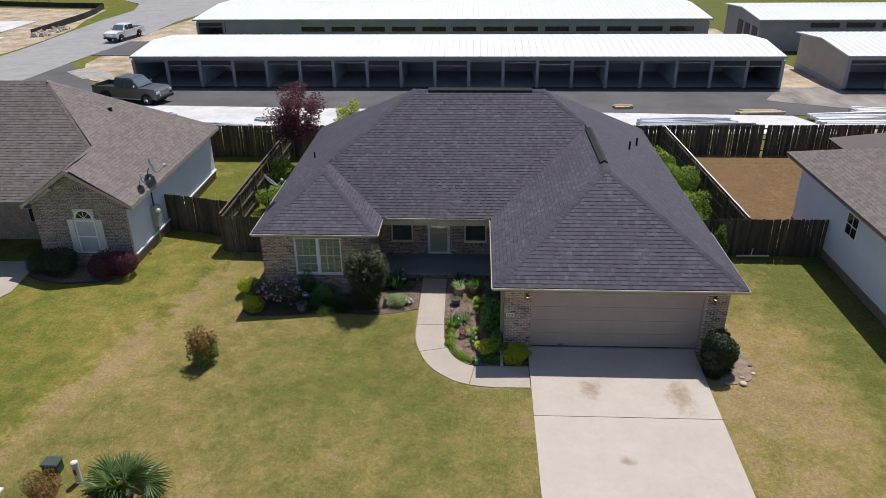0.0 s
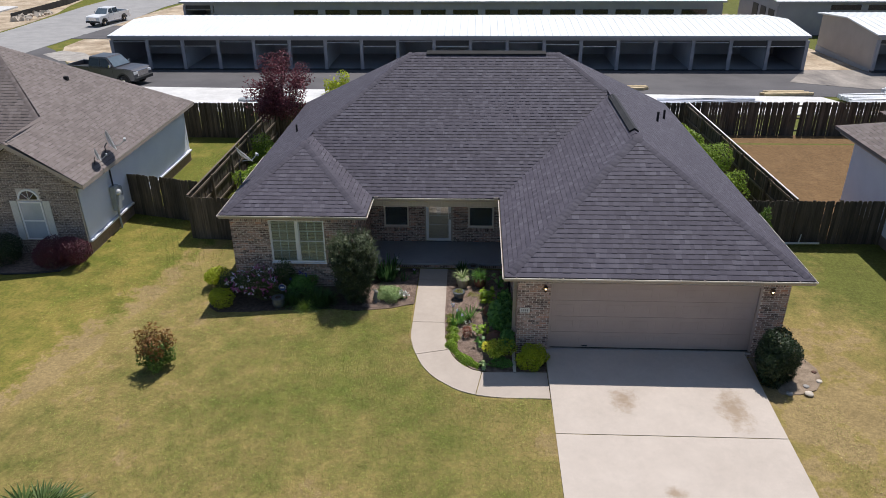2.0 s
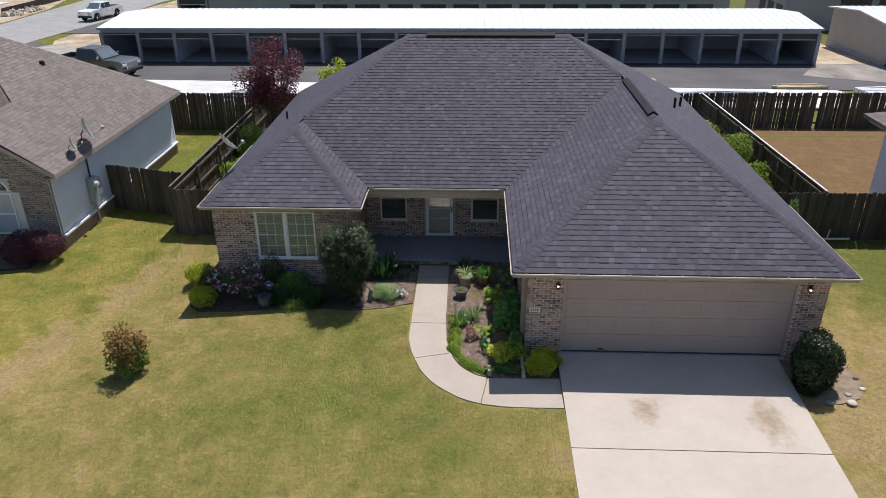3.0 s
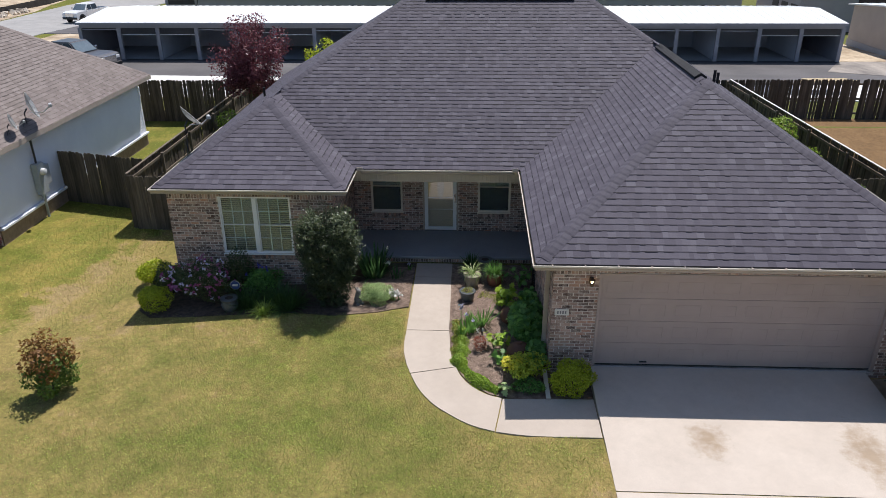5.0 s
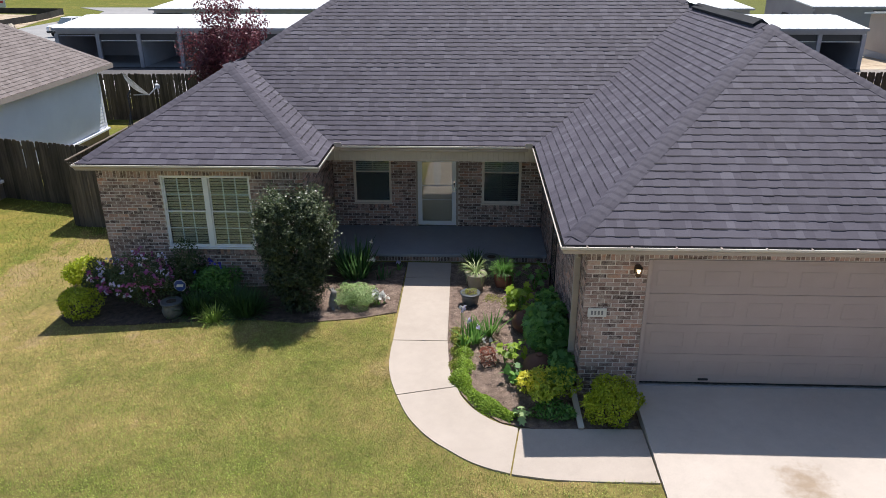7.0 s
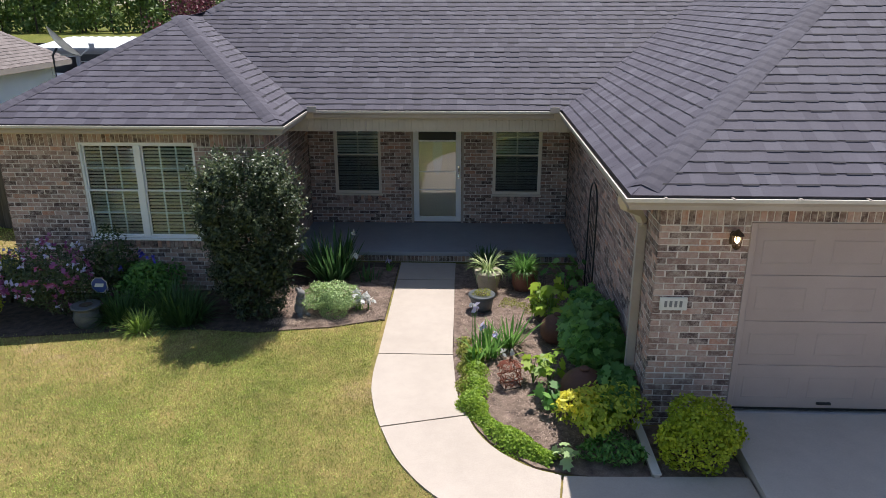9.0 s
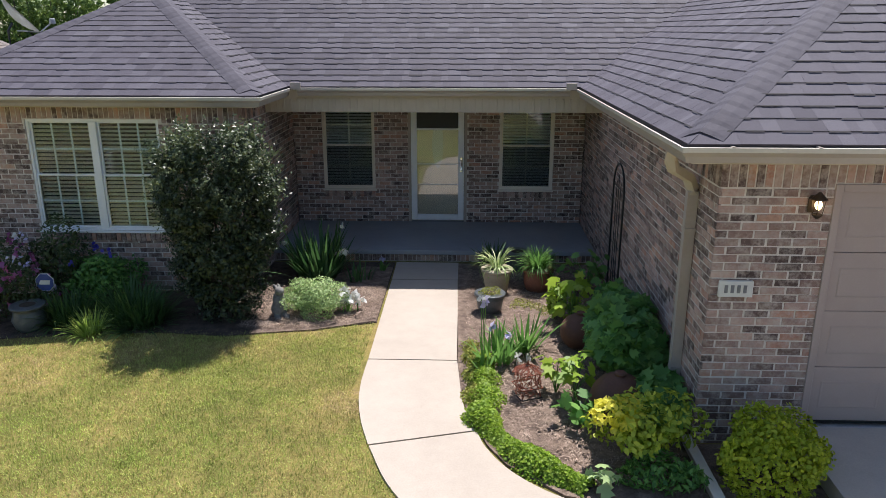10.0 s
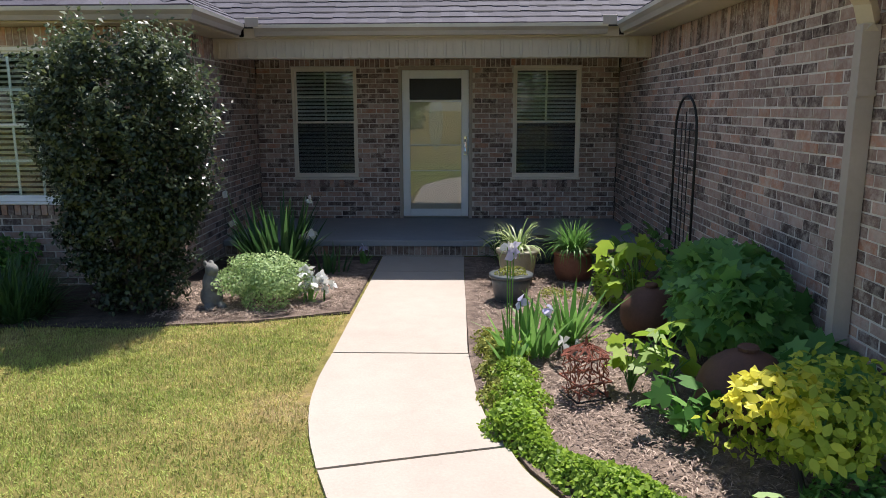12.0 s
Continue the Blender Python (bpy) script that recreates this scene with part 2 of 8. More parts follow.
M["drive"] = concrete_material("drive_concrete", (0.455, 0.395, 0.340), (0.525, 0.460, 0.400), ((3.78, 18.55, 0.36, 0.45), (6.42, 18.30, 0.42, 0.80), (4.4, 15.6, 0.25, 0.2)))
M["joint"] = surface("joint", (0.10, 0.088, 0.075), (0.20, 0.175, 0.15), 0.95, 5, 40, 0.2)
BRICK = ((0.0, (0.080, 0.054, 0.051)), (0.25, (0.150, 0.099, 0.087)), (0.50, (0.250, 0.163, 0.141)), (0.72, (0.360, 0.238, 0.203)), (0.88, (0.460, 0.312, 0.267)),
         (0.95, (0.400, 0.197, 0.139)), (1.0, (0.480, 0.288, 0.213)))
M["brick"] = brick_material("brick", BRICK)
M["mortar"] = surface("mortar", (0.58, 0.52, 0.475), (0.74, 0.67, 0.615), 0.95, 9, 60, 0.6, 0.004)
M["shingle"] = shingle_material("shingle", ((0.0, (0.064, 0.057, 0.077)), (0.4, (0.078, 0.070, 0.092)), (0.78, (0.088, 0.080, 0.103)), (0.92, (0.097, 0.089, 0.113)), (1.0, (0.112, 0.104, 0.129))))
# dark strip colours that paint the shadow line under shingle tabs
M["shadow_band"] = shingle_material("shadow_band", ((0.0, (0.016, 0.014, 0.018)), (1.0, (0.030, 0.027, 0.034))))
M["brown_painted_shadow"] = shingle_material("brown_painted_shadow", ((0.0, (0.07, 0.058, 0.05)), (1.0, (0.10, 0.085, 0.074))))
M["ridge_cap"] = shingle_material("ridge_cap", ((0.0, (0.058, 0.052, 0.070)), (1.0, (0.080, 0.073, 0.094))))
M["brown_shingle"] = shingle_material("brown_shingle", ((0.0, (0.150, 0.122, 0.113)), (0.5, (0.178, 0.147, 0.137)), (1.0, (0.208, 0.175, 0.164))))
M["felt"] = surface("roof_felt", (0.03, 0.03, 0.033), (0.045, 0.044, 0.048), 0.9)
M["vent"] = surface("ridge_vent", (0.012, 0.012, 0.014), (0.025, 0.025, 0.028), 0.8)
M["trim"] = surface("almond_trim", (0.47, 0.40, 0.31), (0.53, 0.455, 0.36), 0.55, 2, 30, 0.05, speck=0.05)
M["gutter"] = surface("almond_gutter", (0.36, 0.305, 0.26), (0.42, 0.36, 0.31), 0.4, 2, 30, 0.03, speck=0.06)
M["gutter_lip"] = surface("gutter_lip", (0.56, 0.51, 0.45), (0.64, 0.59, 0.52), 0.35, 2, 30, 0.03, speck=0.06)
M["downspout"] = surface("tan_downspout", (0.40, 0.335, 0.285), (0.47, 0.40, 0.345), 0.5, 3, 30, 0.05, speck=0.08)
M["garage_door"] = surface("garage_door", (0.385, 0.308, 0.285), (0.43, 0.348, 0.322), 0.5, 1.5, 90, 0.12, 0.001, speck=0.06)
M["window_white"] = surface("window_white", (0.82, 0.82, 0.84), (0.88, 0.88, 0.89), 0.4, 3, 40, 0.03, speck=0.04)
M["window_almond"] = surface("window_almond", (0.78, 0.70, 0.61), (0.84, 0.76, 0.67), 0.45, 3, 40, 0.03, speck=0.05)
M["blind"] = surface("blind", (0.93, 0.80, 0.64), (0.95, 0.85, 0.70), 0.6, 3, 40, 0.02, speck=0.05)
M["dark_blind"] = surface("dark_blind", (0.66, 0.63, 0.62), (0.76, 0.73, 0.72), 0.6, 3, 40, 0.02, speck=0.05)
# near-black so the unseen rooms read as unlit
M["unlit_interior"] = surface("unlit_interior", (0.03, 0.028, 0.026), (0.05, 0.047, 0.043), 0.9)
M["door_paint"] = surface("door_paint", (0.86, 0.75, 0.62), (0.90, 0.80, 0.67), 0.45, 2, 40, 0.03, speck=0.04)
M["glass"] = glass_material("window_glass")
M["storm_glass"] = glass_material("storm_glass", (0.92, 0.93, 0.92), ior=2.0)
M["screen"] = screen_material("insect_screen")
M["siding"] = surface("white_siding", (0.74, 0.76, 0.84), (0.82, 0.84, 0.91), 0.6, 0.8, 30, 0.05, speck=0.05)
M["foundation"] = surface("foundation_brick", (0.24, 0.17, 0.13), (0.33, 0.25, 0.20), 0.9, 6, 30, 0.5, 0.006)
M["tan_brick"] = brick_material("tan_brick", ((0.0, (0.105, 0.085, 0.080)), (0.5, (0.18, 0.145, 0.132)), (1.0, (0.27, 0.222, 0.20))))
M["fence"] = surface("weathered_fence", (0.058, 0.047, 0.037), (0.135, 0.11, 0.085), 0.9, 2.5, 30, 0.5, 0.004, jitter=0.35, stretch=(6, 6, 0.5))
M["fence_rail"] = surface("fence_rail", (0.10, 0.08, 0.06), (0.19, 0.155, 0.12), 0.9, 3, 30, 0.4)
M["white_roof"] = surface("white_metal_roof", (0.70, 0.72, 0.72), (0.76, 0.78, 0.78), 0.45, 0.3, 20, 0.03, speck=0.03, metal=0.0)
M["steel_grey"] = surface("grey_steel", (0.27, 0.275, 0.315), (0.33, 0.335, 0.375), 0.5, 0.6, 20, 0.05, speck=0.06)
M["steel_dark"] = surface("dark_steel", (0.03, 0.032, 0.038), (0.045, 0.047, 0.055), 0.5, 0.6, 20, 0.05)
M["steel_tan"] = surface("tan_steel", (0.36, 0.325, 0.30), (0.42, 0.385, 0.36), 0.55, 0.6, 20, 0.05, speck=0.06)
M["steel_inner"] = surface("inner_steel", (0.45, 0.48, 0.55), (0.54, 0.57, 0.64), 0.6, 0.6, 20, 0.05)
M["unit_floor"] = concrete_material("unit_floor", (0.34, 0.35, 0.37), (0.42, 0.43, 0.45))
M["rubber"] = surface("rubber", (0.012, 0.012, 0.012), (0.022, 0.022, 0.022), 0.8)
M["chrome"] = surface("chrome", (0.62, 0.62, 0.63), (0.72, 0.72, 0.73), 0.18, 3, 30, 0.0, metal=1.0, speck=0.03)
M["truck_grey"] = surface("truck_grey", (0.060, 0.059, 0.068), (0.074, 0.073, 0.083), 0.30, 0.8, 50, 0.0, speck=0.04, spec=0.7)
M["truck_white"] = surface("truck_white", (0.74, 0.75, 0.76), (0.80, 0.81, 0.82), 0.25, 0.8, 50, 0.0, speck=0.03)
M["dark_glass"] = surface("dark_glass", (0.008, 0.011, 0.016), (0.014, 0.018, 0.024), 0.05, 2, 30, 0.0, spec=0.55)
# pale blue base puts the sky's reflection into the glass colour
M["windscreen"] = surface("windscreen", (0.10, 0.135, 0.16), (0.14, 0.18, 0.21), 0.05, 2, 30, 0.0, spec=1.0)
# drawn blinds and reflected sky merged into one pale pane colour
M["sky_tinted_pane"] = surface("sky_tinted_pane", (0.42, 0.46, 0.52), (0.52, 0.56, 0.62), 0.08, 2, 30, 0.0, spec=0.7)
M["headlight"] = surface("headlight", (0.6, 0.6, 0.6), (0.75, 0.75, 0.75), 0.12, 2, 30, 0.0, spec=0.8)
M["black_plastic"] = surface("black_plastic", (0.015, 0.015, 0.016), (0.028, 0.028, 0.03), 0.5)
M["black_iron"] = surface("black_iron", (0.012, 0.012, 0.013), (0.025, 0.024, 0.024), 0.5, 6, 60, 0.1)
M["rust"] = surface("rusty_wire", (0.15, 0.042, 0.025), (0.34, 0.115, 0.07), 0.8, 9, 80, 0.4)
M["dish"] = surface("dish_grey", (0.40, 0.41, 0.42), (0.50, 0.51, 0.52), 0.4, 2, 30, 0.0)
M["terracotta"] = surface("terracotta", (0.20, 0.075, 0.045), (0.30, 0.12, 0.075), 0.8, 6, 50, 0.2, 0.003)
M["rust_brown"] = surface("brown_ball", (0.085, 0.038, 0.024), (0.125, 0.058, 0.038), 0.7, 6, 50, 0.2, 0.003)
M["pot_tan"] = surface("tan_pot", (0.30, 0.26, 0.19), (0.40, 0.35, 0.26), 0.6, 5, 50, 0.2, 0.003)
M["pot_grey"] = surface("grey_pot", (0.06, 0.068, 0.075), (0.11, 0.12, 0.13), 0.35, 7, 50, 0.2, 0.003)
M["stone"] = surface("stone", (0.26, 0.25, 0.235), (0.40, 0.38, 0.36), 0.9, 8, 60, 0.6, 0.006)
M["dark_stone"] = surface("dark_stone", (0.14, 0.135, 0.13), (0.25, 0.24, 0.23), 0.9, 8, 60, 0.6, 0.006)
M["pale_stone"] = surface("pale_stone", (0.45, 0.39, 0.32), (0.60, 0.53, 0.45), 0.9, 8, 60, 0.5, 0.006)
M["soil"] = surface("potting_soil", (0.04, 0.028, 0.02), (0.08, 0.058, 0.04), 0.95, 9, 60, 0.8, 0.01)
M["bark"] = surface("bark", (0.06, 0.045, 0.038), (0.13, 0.10, 0.085), 0.9, 6, 40, 0.8, 0.01, stretch=(1, 1, 0.25))
M["sign_blue"] = surface("sign_blue", (0.03, 0.06, 0.22), (0.04, 0.08, 0.27), 0.4, 2, 30, 0.0, speck=0.03)
M["sign_white"] = surface("sign_white", (0.62, 0.61, 0.58), (0.72, 0.71, 0.68), 0.5, 6, 40, 0.05, speck=0.06)
M["sign_red"] = surface("sign_red", (0.45, 0.03, 0.05), (0.55, 0.05, 0.07), 0.5, 2, 30, 0.0)
M["sign_ink"] = surface("sign_ink", (0.16, 0.16, 0.17), (0.24, 0.24, 0.25), 0.6, 6, 40, 0.0)
M["bronze"] = surface("bronze", (0.075, 0.05, 0.035), (0.12, 0.08, 0.055), 0.45, 8, 50, 0.1, metal=0.6)
M["bulb"] = glow("bulb", (1.0, 0.74, 0.40), 3.0)
M["green_box"] = surface("green_box", (0.035, 0.06, 0.045), (0.05, 0.08, 0.06), 0.6)
M["white_pipe"] = surface("white_pipe", (0.62, 0.61, 0.58), (0.74, 0.73, 0.70), 0.5, 5, 40, 0.05)
M["meter_grey"] = surface("meter_grey", (0.30, 0.33, 0.35), (0.40, 0.43, 0.45), 0.5, 3, 40, 0.05)
M["lumber"] = surface("pale_lumber", (0.48, 0.37, 0.22), (0.62, 0.50, 0.32), 0.8, 3, 30, 0.2)
M["pvc"] = surface("pale_pvc", (0.60, 0.61, 0.62), (0.75, 0.76, 0.77), 0.5, 3, 30, 0.0)
M["silt"] = surface("silt_fence", (0.02, 0.02, 0.02), (0.05, 0.045, 0.04), 0.9, 1, 20, 0.3)
# foliage
M["holly"] = leafy("holly_leaf", (0.011, 0.024, 0.009), (0.056, 0.080, 0.031), 0.42, 0.12, 0.45)
# paler holly copy that paints sunlight on the upper shoots
M["holly_lit_tip"] = leafy("holly_lit_tip_leaf", (0.045, 0.072, 0.028), (0.165, 0.195, 0.092), 0.40, 0.25, 0.65)
M["hydrangea"] = leafy("hydrangea_leaf", (0.070, 0.195, 0.045), (0.25, 0.47, 0.115), 0.45, 0.42)
M["lime"] = leafy("lime_leaf", (0.28, 0.36, 0.025), (0.64, 0.68, 0.06), 0.5, 0.48)
M["olive_gold"] = leafy("olive_gold_leaf", (0.22, 0.32, 0.030), (0.66, 0.72, 0.10), 0.5, 0.5)
M["gold"] = leafy("gold_leaf", (0.66, 0.62, 0.055), (0.86, 0.80, 0.14), 0.5, 0.48)
M["ground_cover"] = leafy("ground_cover_leaf", (0.17, 0.29, 0.028), (0.40, 0.54, 0.075), 0.5, 0.45)
M["olive_cover"] = leafy("olive_cover_leaf", (0.16, 0.18, 0.03), (0.42, 0.42, 0.085), 0.6, 0.3)
M["iris"] = leafy("iris_blade", (0.085, 0.21, 0.045), (0.25, 0.44, 0.11), 0.45, 0.42)
# iris colour darkened to paint the shade near the porch
M["iris_shaded"] = leafy("iris_shaded_blade", (0.035, 0.095, 0.030), (0.10, 0.20, 0.065), 0.5, 0.3)
M["dark_blade"] = leafy("dark_blade", (0.039, 0.091, 0.026), (0.098, 0.182, 0.052), 0.5, 0.3)
M["spider"] = leafy("spider_blade", (0.208, 0.325, 0.091), (0.546, 0.611, 0.312), 0.45, 0.3)
M["silver"] = leafy("silver_leaf", (0.24, 0.36, 0.14), (0.54, 0.66, 0.31), 0.6, 0.3)
M["lily"] = leafy("lily_turf_blade", (0.24, 0.38, 0.06), (0.56, 0.68, 0.18), 0.45, 0.4)
M["petal_white"] = leafy("white_petal", (0.68, 0.68, 0.66), (0.82, 0.82, 0.80), 0.6, 0.3)
M["petal_violet"] = leafy("violet_petal", (0.52, 0.47, 0.72), (0.74, 0.71, 0.85), 0.6, 0.3)
M["petal_pink"] = leafy("pink_petal", (0.30, 0.06, 0.20), (0.50, 0.20, 0.38), 0.6, 0.3)
M["petal_blue"] = leafy("blue_petal", (0.06, 0.05, 0.40), (0.12, 0.10, 0.55), 0.6, 0.3)
M["azalea"] = leafy("azalea_leaf", (0.040, 0.068, 0.028), (0.125, 0.160, 0.060), 0.5, 0.25)
M["shrub"] = leafy("shrub_leaf", (0.070, 0.140, 0.028), (0.238, 0.350, 0.070), 0.5, 0.3)
M["side_leaf"] = leafy("side_bush_leaf", (0.15, 0.25, 0.030), (0.40, 0.52, 0.085), 0.5, 0.42)
M["copper"] = leafy("copper_leaf", (0.19, 0.085, 0.028), (0.36, 0.21, 0.065), 0.5, 0.42)
M["loropetalum"] = leafy("burgundy_leaf", (0.060, 0.016, 0.026), (0.19, 0.052, 0.075), 0.5, 0.25)
M["plum"] = leafy("plum_leaf", (0.070, 0.020, 0.030), (0.265, 0.082, 0.102), 0.45, 0.30)
M["camellia"] = leafy("camellia_leaf", (0.012, 0.028, 0.010), (0.050, 0.080, 0.028), 0.40, 0.15, 0.4)
M["palm"] = leafy("palm_leaf", (0.045, 0.085, 0.020), (0.13, 0.19, 0.055), 0.45, 0.25)
M["woods"] = leafy("woods_leaf", (0.055, 0.108, 0.025), (0.21, 0.295, 0.08), 0.6, 0.25)


# ---- building tools ----
def part(name, bm, material, parent=None, label="", smooth=False):
    me = bpy.data.meshes.new(name)
    bm.to_mesh(me)
    bm.free()
    if smooth:
        for f in me.polygons:
            f.use_smooth = True
    for m in material if isinstance(material, (list, tuple)) else [material]:
        me.materials.append(m)
    ob = new(name, me)
    ob.parent = parent
    if label:
        ob["label"] = label
    return ob


def raw(name, verts, faces, material, parent=None, label="", smooth=False):
    me = bpy.data.meshes.new(name)
    me.from_pydata([tuple(v) for v in verts], [], [tuple(f) for f in faces])
    me.materials.append(material)
    if smooth:
        me.polygons.foreach_set("use_smooth", [True] * len(me.polygons))
    ob = new(name, me)
    ob.parent = parent
    if label:
        ob["label"] = label
    return ob


def thing(name, label, category, group="", kind="", at=(0, 0, 0)):
    ob = new(name)
    ob.location = at
    return tagged(ob, label, category, group, kind)


def cube(bm, a, b, m=None, index=0):
    x0, y0, z0 = a
    x1, y1, z1 = b
    c = [(x0, y0, z0), (x1, y0, z0), (x1, y1, z0), (x0, y1, z0), (x0, y0, z1), (x1, y0, z1), (x1, y1, z1), (x0, y1, z1)]
    v = [bm.verts.new(m @ Vector(p) if m else p) for p in c]
    fs = [bm.faces.new([v[i] for i in q]) for q in ((0, 3, 2, 1), (4, 5, 6, 7), (0, 1, 5, 4), (1, 2, 6, 5), (2, 3, 7, 6), (3, 0, 4, 7))]
    for f in fs:
        f.material_index = index
    return v


def boxed(*boxes, bevel=0.0):
    bm = bmesh.new()
    for a, b in boxes:
        cube(bm, a, b)
    if bevel:
        bmesh.ops.bevel(bm, geom=list(bm.edges), offset=bevel, segments=1, affect="EDGES")
    return bm


def extruded(outline, depth, axis="z", at=0.0):
    """A flat outline, given in the two other axes, made solid from at to at + depth."""
    bm = bmesh.new()

    def put(p, d):
        if axis == "z":
            return (p[0], p[1], d)
        if axis == "y":
            return (p[0], d, p[1])
        return (d, p[0], p[1])
    lo = [bm.verts.new(put(p, at)) for p in outline]
    hi = [bm.verts.new(put(p, at + depth)) for p in outline]
    bm.faces.new(lo)
    bm.faces.new(hi[::-1])
    k = len(outline)
    for i in range(k):
        bm.faces.new((lo[i], hi[i], hi[(i + 1) % k], lo[(i + 1) % k]))
    bmesh.ops.recalc_face_normals(bm, faces=list(bm.faces))
    return bm


def ring(bm, centre, radius, n, frame_m=None):
    out = []
    for i in range(n):
        a = 2 * math.pi * i / n
        p = Vector((radius * math.cos(a), radius * math.sin(a), 0))
        out.append(bm.verts.new(Vector(centre) + (frame_m @ p if frame_m else p)))
    return out


def lathe(profile, n=24, at=(0, 0, 0), bm=None):
    bm = bm or bmesh.new()
    rows = [ring(bm, (at[0], at[1], at[2] + z), max(r, 0.0008), n) for r, z in profile]
    for a, b in zip(rows, rows[1:]):
        for i in range(n):
            bm.faces.new((a[i], a[(i + 1) % n], b[(i + 1) % n], b[i]))
    bm.faces.new(rows[0][::-1])
    bm.faces.new(rows[-1])
    return bm


def tube(points, radius, n=6, bm=None):
    bm = bm or bmesh.new()
    pts = [Vector(p) for p in points]
    rad = radius if isinstance(radius, (list, tuple)) else [radius] * len(pts)
    rows = []
    for i, p in enumerate(pts):
        d = (pts[min(i + 1, len(pts) - 1)] - pts[max(i - 1, 0)]).normalized()
        q = d.to_track_quat("Z", "Y").to_matrix()
        rows.append(ring(bm, p, rad[i], n, q))
    for a, b in zip(rows, rows[1:]):
        for i in range(n):
            bm.faces.new((a[i], a[(i + 1) % n], b[(i + 1) % n], b[i]))
    bm.faces.new(rows[0][::-1])
    bm.faces.new(rows[-1])
    return bm


def bar(points, half_w, half_h, bm=None):
    """A square-section bar along points."""
    bm = bm or bmesh.new()
    pts = [Vector(p) for p in points]
    rows = []
    for i, p in enumerate(pts):
        d = (pts[min(i + 1, len(pts) - 1)] - pts[max(i - 1, 0)]).normalized()
        side = d.cross(Vector((0, 0, 1)))
        side = side.normalized() if side.length > 0.05 else Vector((1, 0, 0))
        up = side.cross(d).normalized()
        rows.append([bm.verts.new(p + side * a * half_w + up * b * half_h) for a, b in ((-1, -1), (1, -1), (1, 1), (-1, 1))])
    for a, b in zip(rows, rows[1:]):
        for i in range(4):
            bm.faces.new((a[i], a[(i + 1) % 4], b[(i + 1) % 4], b[i]))
    bm.faces.new(rows[0][::-1])
    bm.faces.new(rows[-1])
    bmesh.ops.recalc_face_normals(bm, faces=list(bm.faces))
    return bm


# ---- plants ----
def unit(v):
    return v / np.maximum(np.linalg.norm(v, axis=-1, keepdims=True), 1e-6)


LEAF = np.array([(0, 0, 0), (-0.5, 0.42, 0.10), (0, 1, -0.06), (0.5, 0.42, 0.10)])
OVAL = np.array([(0, 0, 0), (-0.38, 0.22, 0.05), (-0.46, 0.55, 0.08), (0, 1, -0.1), (0.46, 0.55, 0.08), (0.38, 0.22, 0.05)])
OAK = np.array([(0, 0, 0), (-0.38, 0.10, 0.04), (-0.55, 0.34, 0.02), (-0.30, 0.42, 0.06), (-0.46, 0.72, 0.0), (-0.16, 0.72, 0.05), (0, 1.05, -0.12),
                (0.16, 0.72, 0.05), (0.46, 0.72, 0.0), (0.30, 0.42, 0.06), (0.55, 0.34, 0.02), (0.38, 0.10, 0.04)])


def leaves(name, parent, material, pts, out, length, width, rng, shape=LEAF, droop=0.0, wild=0.6, label=""):
    """Many small leaves with their bases at pts, each facing about along out."""
    n, k = len(pts), len(shape)
    face = unit(out + wild * rng.normal(size=(n, 3)))
    along = rng.normal(size=(n, 3)) + np.array((0, 0, -droop)) + 0.5 * out
    along = unit(along - face * (along * face).sum(1, keepdims=True))
    side = np.cross(along, face)
    size = rng.uniform(0.65, 1.25, (n, 1, 1))
    v = pts[:, None, :] + size * (side[:, None, :] * shape[None, :, :1] * width + along[:, None, :] * shape[None, :, 1:2] * length + face[:, None, :] * shape[None, :, 2:3] * length)
    me = bpy.data.meshes.new(name)
    me.vertices.add(n * k)
    me.vertices.foreach_set("co", v.reshape(-1))
    me.loops.add(n * k)
    me.loops.foreach_set("vertex_index", np.arange(n * k))
    me.polygons.add(n)
    me.polygons.foreach_set("loop_start", np.arange(n) * k)
    me.polygons.foreach_set("loop_total", np.full(n, k))
    me.update(calc_edges=True)
    me.materials.append(material)
    ob = new(name, me)
    ob.parent = parent
    if label:
        ob["label"] = label
    return ob


def blob(n, centre, radii, rng, lumps=7, rough=0.28, shell=0.72, low=-1.0):
    """Points in a lumpy body, most of them near its skin, with the outward direction at each."""
    d = unit(rng.normal(size=(n * 2, 3)))
    d = d[d[:, 2] > low][:n]
    hub = unit(rng.normal(size=(lumps, 3)))
    lift = (np.clip(d @ hub.T, 0, 1) ** 5).max(1)
    r = 1 - rough + rough * 1.5 * lift + rng.normal(size=len(d)) * 0.05
    inner = rng.random(len(d)) > shell
    r = np.where(inner, r * rng.uniform(0.35, 1.0, len(d)), r)
    p = np.array(centre) + d * r[:, None] * np.array(radii)
    return p, unit(d / np.array(radii))


